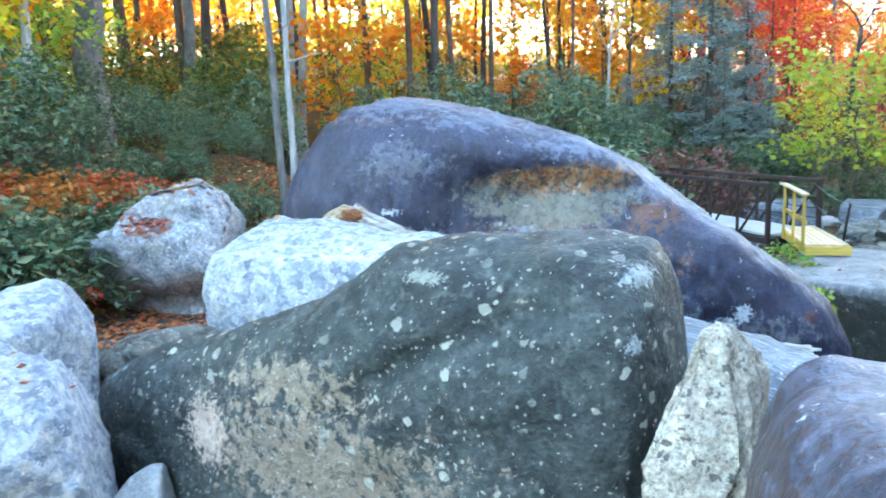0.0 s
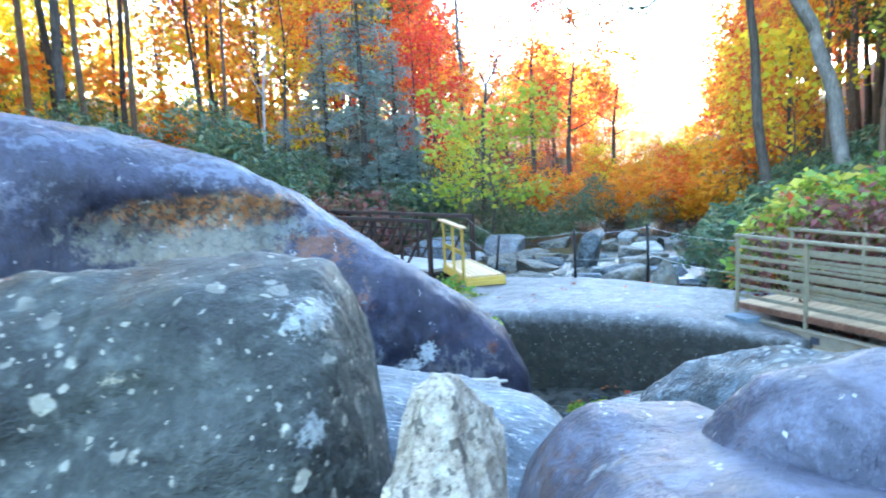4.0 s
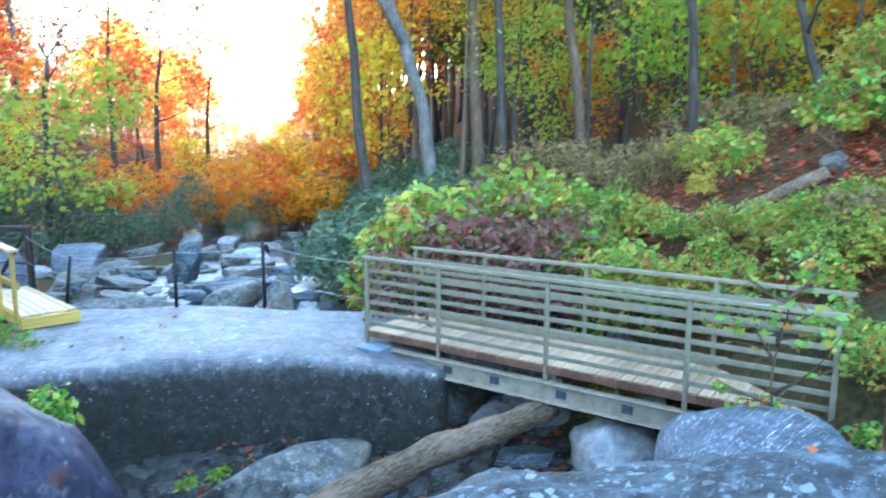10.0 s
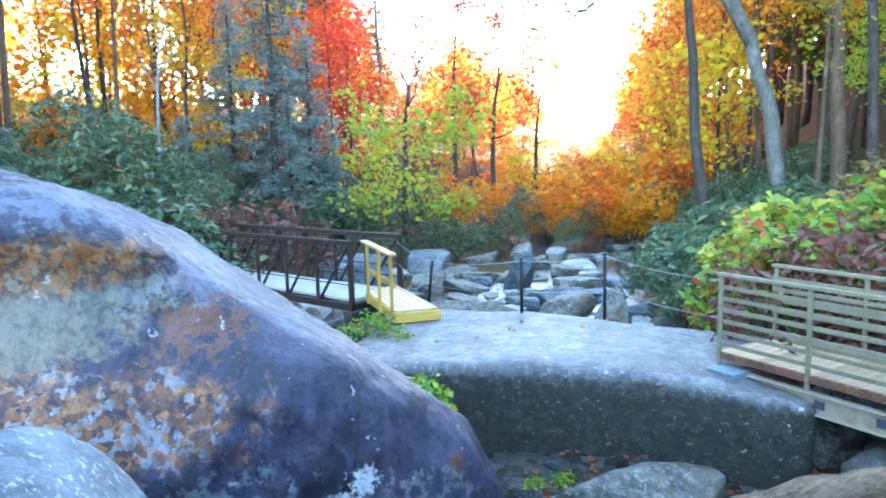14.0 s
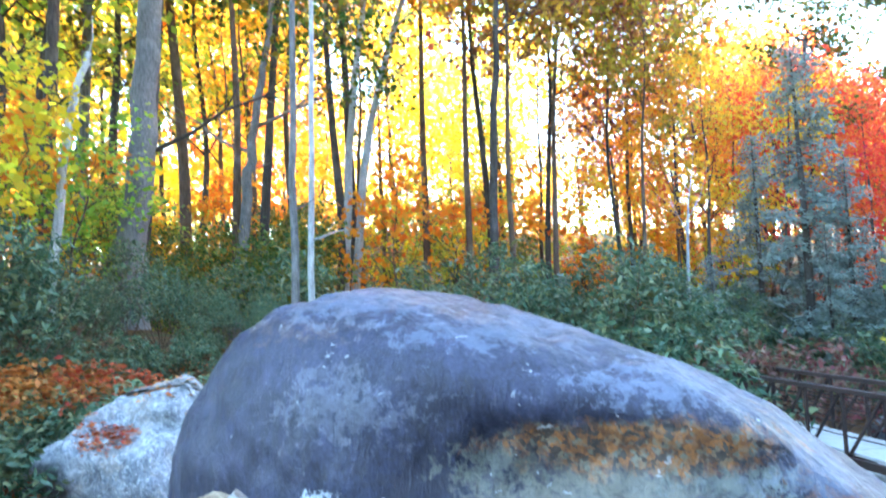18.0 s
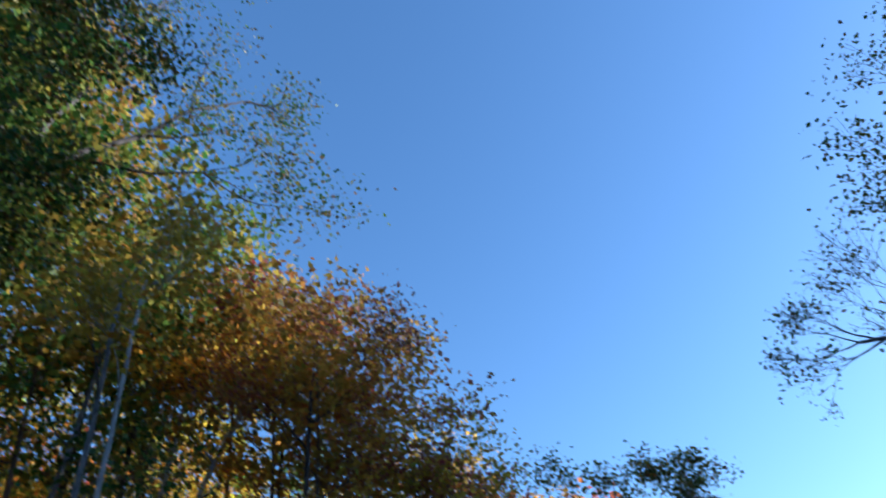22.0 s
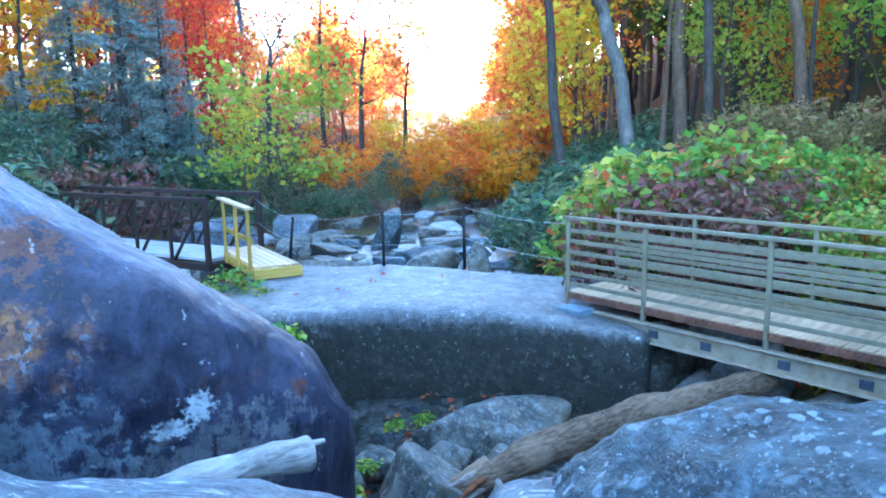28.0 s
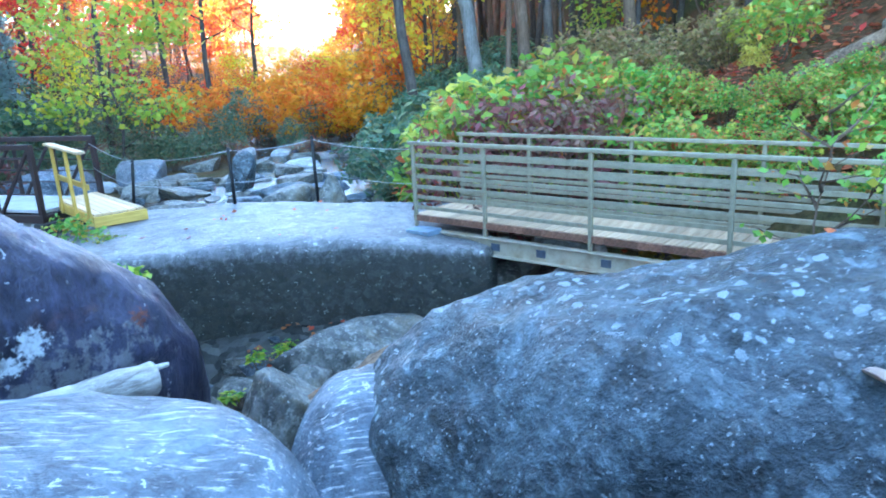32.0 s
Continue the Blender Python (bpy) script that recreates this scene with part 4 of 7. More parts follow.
tall_rock = loft_rock(
    "knobbly_boulder", "knobbly pale boulder with fallen leaves on its ledge", (-9.66, 13.08), (1, 0.04),
    [(-3.05, -0.65, 1.0, -1.35, -0.56), (-2.5, -1.1, 1.4, -1.6, -0.18), (-1.45, -1.3, 1.7, -1.65, 0.31), (-0.45, -1.43, 1.8, -1.65, 0.75), (-0.15, -1.43, 1.8, -1.65, 0.94), (0.03, -1.43, 1.75, -1.65, 1.4), (0.4, -1.4, 1.7, -1.65, 1.59),
     (1.1, -1.37, 1.6, -1.65, 1.66), (1.6, -1.24, 1.4, -1.6, 1.5), (1.95, -1.04, 1.2, -1.45, 0.92), (2.1, -0.8, 0.9, -1.2, 0.33)],
    M_LIGHT, 67, facets=6, rough=0.12, freq=1.2, square=3.4, cap=0.05, nu=140, nv=110, carve=carve_knob)
loft_rock(
    "pale_round_boulder", "pale rounded boulder at the creek side", (-4.1, 3.35), (1, 0.1),
    [(-0.9, -0.5, 0.6, 0.0, 1.3), (-0.4, -0.7, 0.7, -0.6, 1.58), (0.0, -0.75, 0.7, -0.9, 1.6), (0.18, -0.7, 0.6, -0.8, 1.55), (0.3, -0.6, 0.5, -0.7, 1.4)],
    M_LIGHT, 71, facets=14, rough=0.07, freq=1.9, square=4.2, cap=0.1, nu=70, nv=70)
left_b = loft_rock(
    "pale_pink_boulder", "pale pinkish boulder with a bluish fractured side", (-3.3, 2.1), (1, -0.2),
    [(-1.2, -0.6, 0.5, -0.4, 1.5), (-0.6, -0.75, 0.6, -0.9, 1.42), (0.0, -0.75, 0.6, -1.0, 1.36), (0.45, -0.6, 0.5, -0.9, 1.2), (0.7, -0.4, 0.3, -0.6, 0.85)],
    M_LIGHT, 73, facets=14, rough=0.11, freq=1.7, square=2.8, cap=0.12, nu=80, nv=70)


# ---------------------------------------------------------------- stones in the gap and under the footbridge
rock("long_stone", "long flat-topped grey stone lying in the creek bed", (6.0, 7.75, -1.4), (2.7, 1.15, 1.05), M_STONE, 101, -18, 8, 9, 0.04)
rock("angular_stone", "angular grey-green stone under the end of a log", (4.38, 6.85, -1.2), (1.25, 1.1, 1.1), M_STONE, 102, 30, 0, 9, 0.04)
rock("tilted_stone", "tilted grey slab stone in the creek bed", (4.95, 7.55, -1.35), (1.4, 0.5, 0.55), M_STONE, 103, 12, -16, 9, 0.04)
rock("brown_stone", "small brownish stone in the creek bed", (5.55, 7.2, -1.4), (0.85, 0.65, 0.55), M_STONE, 104, 70, 0, 8, 0.04)
for i, (x, y, z, sx, sy, sz) in enumerate(((4.3, 8.9, -1.05, 0.6, 0.5, 0.5), (4.25, 8.2, -1.15, 0.55, 0.45, 0.45), (4.75, 8.5, -1.2, 0.5, 0.5, 0.4),
                                           (3.95, 7.6, -1.15, 0.6, 0.45, 0.4), (4.05, 7.2, -1.2, 0.5, 0.35, 0.3), (3.6, 6.9, -1.2, 0.7, 0.5, 0.4),
                                           (5.3, 8.6, -1.25, 0.45, 0.4, 0.3), (3.5, 5.6, -1.2, 0.7, 0.6, 0.5), (3.3, 4.7, -1.1, 0.8, 0.7, 0.6))):
    rock("creek_stone", "rounded grey stone in the creek bed", (x, y, z - 0.36), (sx, sy, sz), M_STONE if i % 3 else M_WHITE_STONE, 110 + i, 40 * i, 6, 8, 0.04)
for i, (x, y, z, sx, sy, sz, pale_one) in enumerate((
        (9.1, 7.9, -0.95, 1.5, 1.2, 1.0, 0), (8.7, 6.9, -1.1, 0.9, 0.7, 0.6, 1), (9.5, 6.6, -0.95, 1.2, 0.9, 0.8, 1), (10.2, 7.7, -0.8, 1.3, 1.1, 1.0, 0),
        (8.6, 5.0, -0.8, 1.25, 1.1, 0.9, 1), (9.6, 5.0, -0.75, 1.2, 1.0, 0.9, 1), (10.5, 5.6, -0.6, 1.1, 0.9, 0.8, 0), (8.0, 6.2, -1.15, 0.6, 0.5, 0.45, 1),
        (9.6, 3.8, -0.45, 1.0, 0.9, 0.8, 0), (7.6, 5.2, -1.15, 0.7, 0.5, 0.5, 0), (7.2, 6.3, -1.25, 0.6, 0.5, 0.4, 0), (6.6, 5.6, -1.2, 0.8, 0.6, 0.5, 0),
        (5.8, 5.3, -1.15, 0.9, 0.7, 0.6, 0), (11.4, 8.6, -0.5, 1.4, 1.1, 0.9, 0), (11.0, 10.2, -0.7, 1.0, 0.9, 0.8, 1))):
    rock("bank_stone", "grey stone below the footbridge" if not pale_one else "pale washed stone below the footbridge", (x, y, z - (0.35 if x < 8.2 else 0.05)), (sx, sy, sz),
         M_WHITE_STONE if pale_one else M_STONE, 130 + i, 53 * i, 8, 6)
rock("pale_hump_rock", "pale blue-grey humped rock at the bridge end", (7.1, 3.0, -0.2), (2.3, 1.7, 1.35), M_VEIN, 160, 30, 0, 3, 0.03)
# small stones at the left, in the dark gap
rock("mossy_stone", "small mossy stone in a dark gap", (-2.95, 3.6, 0.82), (0.95, 0.8, 0.62), M_STONE, 163, 20, 0, 4)
rock("wedge_stone", "small pale wedge of stone", (-2.5, 2.35, 0.1), (0.5, 0.5, 0.75), M_WHITE_STONE, 164, 60, 20, 6)
rock("low_pale_stone", "low pale stone between boulders", (-2.0, 1.55, 0.15), (0.75, 0.6, 0.5), M_WHITE_STONE, 165, 15, 0, 4)
rock("gap_stone", "grey stone filling a gap between boulders", (-2.2, 1.9, -0.4), (2.2, 1.6, 0.9), M_STONE, 166, 15, 0, 4)
rock("gap_stone", "grey stone filling a gap between boulders", (0.9, 1.1, 0.0), (1.2, 1.3, 1.0), M_STONE, 167, 15, 0, 4)
rock("back_stone", "dark stone behind pale boulders", (-3.4, 4.6, 0.1), (2.4, 1.6, 1.4), M_STONE, 168, 0, 0, 4)
rock("ledge_stone", "grey ledge stone under the leafy bank", (-5.6, 4.6, 0.3), (1.6, 1.3, 1.2), M_STONE, 169, 20, 0, 5)
rock("ledge_stone", "grey ledge stone under the leafy bank", (-5.2, 3.0, 0.3), (1.5, 1.4, 1.6), M_LIGHT, 170, 50, 0, 5)

# upstream: landmark stones, then a field of them
rock("upright_stone", "dark upright boulder standing in the creek", (10.7, 18.9, -0.65), (1.0, 0.9, 1.5), M_NEAR, 180, 20, 0, 8, 0.03)
spike = bmesh.new()
_ring = [spike.verts.new(p) for p in ((-0.55, -0.28, -0.5), (0.32, -0.4, -0.5), (0.55, 0.2, -0.5), (-0.3, 0.38, -0.5), (-0.3, -0.2, 0.0), (0.3, -0.26, 0.1), (0.4, 0.12, 0.05), (-0.18, 0.22, 0.0), (0.1, -0.06, 0.58), (0.2, 0.03, 0.5))]
for q in ((0, 1, 5, 4), (1, 2, 6, 5), (2, 3, 7, 6), (3, 0, 4, 7), (4, 5, 8), (5, 6, 9, 8), (6, 7, 9), (7, 4, 8, 9), (3, 2, 1, 0)):
    spike.faces.new([_ring[i] for i in q])
bmesh.ops.bevel(spike, geom=list(spike.edges), offset=0.05, segments=2, affect="EDGES")
_me = bpy.data.meshes.new("triangular_stone")
spike.to_mesh(_me)
spike.free()
_me.materials.append(M_STONE)
tri_stone = thing("triangular_stone", "pale triangular stone at the slab edge", "rock", "stones of the creek", data=_me)
tri_stone.matrix_world = pose(9.5, 13.1, -0.42, 0, 0, -25)
rock("long_pale_slab", "long pale slab in the creek", (7.9, 16.2, -0.85), (2.3, 0.8, 0.6), M_STONE, 182, -12, 4, 9)
rock("long_grey_slab", "long grey sloping slab in the creek", (9.5, 14.9, -0.8), (2.4, 0.9, 0.7), M_STONE, 183, 25, -8, 5)
rock("low_dark_stone", "low dark stone in the creek", (10.6, 16.6, -0.95), (1.8, 1.0, 0.7), M_NEAR, 184, 0, 0, 9, 0.03)
rock("broad_grey_rock", "broad grey rock at the far bank", (7.2, 22.5, -0.75), (3.2, 1.8, 1.3), M_VEIN, 185, 10, 0, 4)
rock("broad_grey_rock", "broad grey rock at the far bank", (9.8, 23.5, -0.85), (3.0, 1.6, 1.1), M_VEIN, 186, 70, 0, 4)


def slab_stone_mesh(name, seed, material, sub=3):
    """A broken slab of the stream bed, about one metre long, flat-faced and sharp-edged."""
    rng = random.Random(seed)
    bm = bmesh.new()
    bmesh.ops.create_icosphere(bm, subdivisions=sub, radius=1.0)
    planes = [(Vector((rng.uniform(-0.25, 0.25), rng.uniform(-0.3, 0.3), 1)).normalized(), rng.uniform(0.35, 0.6))]
    for k in range(9):
        a = k * 0.7 + rng.uniform(-0.3, 0.3)
        planes.append((Vector((math.cos(a), math.sin(a), rng.uniform(-0.35, 0.6))).normalized(), rng.uniform(0.5, 0.85)))
    for v in bm.verts:
        p = v.co * 1.15
        for n, dist in planes:
            over = p.dot(n) - dist
            if over > 0:
                p = p - n * over * 0.97
        p = p + p.normalized() * fbm(p * 2.5, seed, 3) * 0.05
        v.co = (p.x * 0.6, p.y * 0.48, p.z * 0.5)
    me = bpy.data.meshes.new(name)
    bm.to_mesh(me)
    bm.free()
    me.materials.append(material)
    return me


protos = [slab_stone_mesh("creek_boulder", 200 + i, (M_STONE, M_WHITE_STONE, M_VEIN, M_STONE)[i % 4]) for i in range(9)]
small_protos = [slab_stone_mesh("creek_stone", 220 + i, (M_STONE, M_WHITE_STONE, M_VEIN)[i % 3], 2) for i in range(8)]
dark_protos = [slab_stone_mesh("creek_stone", 240 + i, (M_NEAR, M_PURPLE, M_NEAR)[i], 2) for i in range(3)]
_r = random.Random(5)


def bed_stone(label, group, u, s, k, flat, meshes, sink=0.1):
    x, y = 6 + u * CREEK[0] + s * LEFT[0], 9 + u * CREEK[1] + s * LEFT[1]
    ob = thing("creek_boulder" if k > 0.7 else "creek_stone", label, "rock", group, data=_r.choice(meshes))
    ob.matrix_world = pose(x, y, ground_z(x, y) + sink * k, _r.uniform(-13, 13), _r.uniform(-13, 13), _r.uniform(0, 360)) @ Matrix.Diagonal((k * _r.uniform(1.0, 1.7), k, k * flat, 1))


# the wide stony reach beside the truss bridge and on up the valley
placed = 0
while placed < 200:
    u, s = _r.uniform(3.0, 34.0) if placed < 190 else _r.uniform(16, 60), _r.uniform(-4.2, 9.0)
    if u > 16 and s > 3.5 - (u - 16) * 0.12:
        continue
    x, y = 6 + u * CREEK[0] + s * LEFT[0], 9 + u * CREEK[1] + s * LEFT[1]
    if (abs(x - 6.6) < 2.6 and y < 13.6) or (x - 4.2) ** 2 + (y - 15.5) ** 2 < 3.0 or (5.5 < x < 11 and y < 13.2 and abs(s) < 2.4 and u < 4):
        continue
    k = _r.uniform(0.3, 1.0) ** 2.2 * 1.1 + 0.28 + max(0.0, u - 16) * 0.012
    bed_stone("grey broken boulder lying in the creek", "boulders up the creek", u, s, k, _r.uniform(0.4, 0.75), protos if k > 0.6 else small_protos + dark_protos, 0.16)
    placed += 1
# long low slabs and cobbles right behind the cable fence
for k in range(64):
    u, s = _r.uniform(3.9, 13.0), _r.uniform(-2.6, 3.2)
    if 9 + u * CREEK[1] + s * LEFT[1] > 12.9:
        bed_stone("low flat slab in the stream", "low slabs behind the fence", u, s, _r.uniform(0.5, 1.0) ** 2 * 0.9 + 0.3, _r.uniform(0.3, 0.5), protos + dark_protos, 0.2)
for k in range(80):
    u, s = _r.uniform(3.6, 12.0), _r.uniform(-2.8, 3.4)
    if 9 + u * CREEK[1] + s * LEFT[1] > 12.7:
        bed_stone("small cobble in the shallow stream", "cobbles behind the fence", u, s, _r.uniform(0.16, 0.42), _r.uniform(0.5, 0.9), small_protos + dark_protos, 0.3)

# small stones that fill the gap between the boulders and the bank under the footbridge
_r = random.Random(15)
for k in range(150):
    x, y = (_r.uniform(3.4, 11.0), _r.uniform(3.6, 9.2)) if k < 110 else (_r.uniform(3.5, 6.2), _r.uniform(6.8, 9.6))
    k = _r.uniform(0.25, 1.0) ** 2 * 0.55 + 0.12
    ob = thing("creek_stone", "small stone in the creek bed", "rock", "small stones of the creek bed", data=_r.choice(small_protos))
    ob.matrix_world = pose(x, y, ground_z(x, y) + 0.06 * k, _r.uniform(-15, 15), _r.uniform(-15, 15), _r.uniform(0, 360)) @ Matrix.Diagonal((k * _r.uniform(1.0, 1.5), k, k * _r.uniform(0.6, 0.9), 1))

# ---------------------------------------------------------------- steel footbridge
AX = Vector((0.115, -0.9934, 0.0)).normalized()
SD = Vector((0.9934, 0.115, 0.0)).normalized()
P1 = Vector((7.84, 8.55, -0.065))
LENGTH, WIDTH, TOP, DECK = 5.8, 1.15, 1.14, 0.13
footbridge = thing("steel_footbridge", "grey steel footbridge with plank deck and seven-bar railings", "footbridge", at=P1)


def fb(d, w, z):
    q = AX * d + SD * w
    return (q.x, q.y, z)


POSTS = (0.03, 1.25, 2.8, 4.42, 5.77)
for w in (0.0, WIDTH):
    for d in POSTS:
        bar("post", fb(d, w, -0.07), fb(d, w, TOP), 0.05, 0.05, M_GALV, footbridge, up=AX)
    bar("top_rail", fb(-0.03, w, TOP + 0.02), fb(LENGTH + 0.03, w, TOP + 0.02), 0.075, 0.045, M_GALV, footbridge)
    for k in range(6):
        z = TOP - 0.155 - k * 0.15
        o = 0.032 if w == 0 else -0.032
        bar("rail", fb(0.0, w + o, z), fb(LENGTH, w + o, z), 0.016, 0.056, M_GALV, footbridge)
    bar("stringer", fb(-0.05, w, -0.19), fb(LENGTH + 0.05, w, -0.19), 0.014, 0.24, M_BEAM, footbridge, "tan painted steel beam")
    bar("flange", fb(-0.05, w, -0.075), fb(LENGTH + 0.05, w, -0.075), 0.13, 0.018, M_BEAM, footbridge)
    bar("flange", fb(-0.05, w, -0.305), fb(LENGTH + 0.05, w, -0.305), 0.13, 0.018, M_BEAM, footbridge)
for d in (0.35, 1.35, 2.05, 2.95, 3.75, 4.55, 5.4):
    bracket = bar("bracket", fb(d, -0.012, -0.19), fb(d + 0.13, -0.012, -0.19), 0.02, 0.1, M_BRACKET, footbridge)
    for o in (0.035, 0.095):
        q = Vector(fb(d + o, -0.022, -0.19))
        v, f = tube_data([q, q - SD * 0.014], [0.013, 0.013], 6)
        bolt = child("bolt", mesh_of("bolt", v, f, M_GALV), bracket)
        bolt.matrix_parent_inverse = bracket.matrix_local.inverted()
plank_top = bar_mesh("plank", W_DECK, WIDTH - 0.06, 0.136, 0.05, 0.008)
plank_end = bar_mesh("plank_end", W_END, 0.05, 0.138, 0.085, 0.008)
for k in range(41):
    d = 0.07 + k * 0.142
    ob = child("plank", plank_top, footbridge)
    m = Matrix((SD, AX * -1, Vector((0, 0, 1)))).transposed().to_4x4()
    m.translation = fb(d, 0.03, DECK - 0.02)
    ob.matrix_local = m
    ob = child("plank_end", plank_end, footbridge)
    m = m.copy()
    m.translation = fb(d, -0.022, DECK - 0.045)
    ob.matrix_local = m
bar("kick_board", fb(0.0, WIDTH - 0.05, DECK + 0.02), fb(LENGTH, WIDTH - 0.05, DECK + 0.02), 0.03, 0.1, M_GALV, footbridge)
bar("bearing_plate", fb(0.1, -0.17, -0.09), fb(0.5, -0.17, -0.09), 0.3, 0.14, M_PLATE, footbridge, "blue-grey bearing plate")
bar("end_beam", fb(0.0, 0.0, -0.2), fb(0.0, WIDTH, -0.2), 0.05, 0.2, M_BEAM, footbridge)
bar("end_beam", fb(LENGTH, 0.0, -0.2), fb(LENGTH, WIDTH, -0.2), 0.05, 0.2, M_BEAM, footbridge)
rock("abutment_stone", "grey stone under the bridge end", (9.0, 2.6, -0.75), (2.0, 1.6, 1.0), M_STONE, 190, 10, 0, 4)

# ---------------------------------------------------------------- brown truss bridge
BX = Vector((-0.45, 0.893, 0.0)).normalized()
BS = Vector((0.893, 0.45, 0.0)).normalized()
B0 = Vector((4.55, 14.55, 0.0))
truss = thing("truss_footbridge", "rust-brown steel truss footbridge with a pale deck", "footbridge", at=B0)


def tb(d, w, z):
    q = BX * d + BS * w
    return (q.x, q.y, z)


TL, TW, PANEL = 10.0, 1.36, 1.0
for w in (0.0, TW):
    bar("top_chord", tb(-0.04, w, 1.13), tb(TL, w, 1.13), 0.09, 0.09, M_RUST, truss)
    bar("bottom_chord", tb(-0.04, w, -0.12), tb(TL, w, -0.12), 0.1, 0.14, M_RUST, truss)
    for z in (0.3, 0.52, 0.74, 0.94):
        bar("rail", tb(0, w + (0.05 if w == 0 else -0.05), z), tb(TL, w + (0.05 if w == 0 else -0.05), z), 0.02, 0.022, M_RUST, truss)
    for k in range(11):
        d = k * PANEL
        bar("post", tb(d, w, -0.1), tb(d, w, 1.1), 0.09 if k == 0 else 0.06, 0.09 if k == 0 else 0.06, M_RUST, truss, up=BX)
        if k < 10:
            bar("diagonal", tb(d + PANEL - 0.06, w, -0.05), tb(d + 0.06, w, 1.08), 0.05, 0.05, M_RUST, truss, up=BS)
for k in range(10):
    bar("deck_panel", tb(k * PANEL + 0.02, TW / 2, 0.0), tb((k + 1) * PANEL, TW / 2, 0.0), TW - 0.1, 0.06, M_CONC, truss)
    bar("floor_beam", tb(k * PANEL, -0.02, -0.12), tb(k * PANEL, TW + 0.02, -0.12), 0.08, 0.12, M_RUST, truss)
bar("pier_cap", tb(0.0, -0.12, -0.3), tb(0.0, TW + 0.1, -0.3), 0.24, 0.22, M_PIER, truss, "dark weathered timber cap beam")
for w in (0.02, TW - 0.1):
    bar("pier", tb(0.0, w, -1.3), tb(0.0, w, -0.4), 0.26, 0.26, M_PIER, truss, "dark weathered pier post")

# ---------------------------------------------------------------- yellow timber ramp
ramp_thing = thing("timber_ramp", "new yellow pine ramp with a three-post handrail", "ramp", at=(5.14, 13.92, 0))
RA, RB, RC, RD = (-0.36, -1.28), (0.4, -1.35), (-0.24, 0.8), (0.5, 1.12)   # near left, near right, far left, far right
bar("side_beam", (*RA, 0.03), (*RC, 0.03), 0.045, 0.16, W_YELLOW, ramp_thing)
bar("side_beam", (*RB, 0.03), (*RD, 0.03), 0.045, 0.16, W_YELLOW, ramp_thing)
bar("front_beam", (RA[0] - 0.024, RA[1] - 0.03, 0.025), (RB[0] + 0.024, RB[1] - 0.03, 0.025), 0.045, 0.17, W_YELLOW, ramp_thing)
for k in range(6):
    g0 = (k + 0.5) / 6
    a = [RA[i] + (RB[i] - RA[i]) * g0 for i in (0, 1)]
    b = [RC[i] + (RD[i] - RC[i]) * g0 for i in (0, 1)]
    bar("board", (*a, 0.13), (*b, 0.13), 0.118, 0.035, W_PINE, ramp_thing)
for f0 in (0.03, 0.42, 0.84):
    x, y = (RA[i] + (RC[i] - RA[i]) * f0 for i in (0, 1))
    bar("post", (x - 0.045, y, -0.04), (x - 0.045, y, 1.1 + 0.03 * f0), 0.04, 0.09, W_YELLOW, ramp_thing, up=(0, 1, 0))
cap = bar("cap_rail", (RA[0] - 0.05, RA[1] - 0.06, 1.12), (RC[0] - 0.05, RC[1] - 0.1, 1.15), 0.14, 0.04, W_PINE, ramp_thing)
bar("mid_rail", (RA[0] - 0.005, RA[1], 0.58), (RC[0] - 0.005, RC[1] - 0.15, 0.58), 0.036, 0.09, W_YELLOW, ramp_thing)

# ---------------------------------------------------------------- cable fence on the slab
fence = thing("cable_fence", "black steel posts with two slack steel cables", "fence", at=(6.8, 12.0, 0))
FP = ((-1.0, 1.6, -0.1, 0.8), (0.02, -0.05, -0.15, 0.98), (1.15, -0.85, -0.15, 1.07))
for k, (x, y, z0, z1) in enumerate(FP):
    v, f = tube_data([(x - (0.05 if k == 0 else 0), y, z0), (x + (0.06 if k == 0 else 0), y, z1)], [0.028, 0.028], 10)
    post = child("post", mesh_of("post", v, f, M_BLACK, True), fence)
    for zz in (z1 - 0.05, z0 + (z1 - z0) * 0.52):
        ring = [(x + 0.03 + 0.022 * math.cos(a * 0.7854), y + 0.022 * math.sin(a * 0.7854), zz) for a in range(9)]
        v, f = tube_data(ring, [0.006] * 9, 5)
        child("cable_eye", mesh_of("cable_eye", v, f, M_WIRE, True), post)
anchors = [[(-1.15, 3.0, 1.05), (-0.94, 1.6, 0.77), (0.02, -0.05, 0.93), (1.15, -0.85, 1.02), (1.06, -3.4, 1.0)],
           [(-1.15, 3.0, 0.6), (-0.96, 1.6, 0.35), (0.02, -0.05, 0.4), (1.15, -0.85, 0.5), (1.06, -3.4, 0.5)]]
for row in anchors:
    for a, b in zip(row, row[1:]):
        a, b = Vector(a), Vector(b)
        pts = [a.lerp(b, i / 8) - Vector((0, 0, 0.05 * 4 * (i / 8) * (1 - i / 8))) for i in range(9)]
        v, f = tube_data(pts, [0.005] * 9, 5)
        child("cable", mesh_of("cable", v, f, M_WIRE, True), fence)


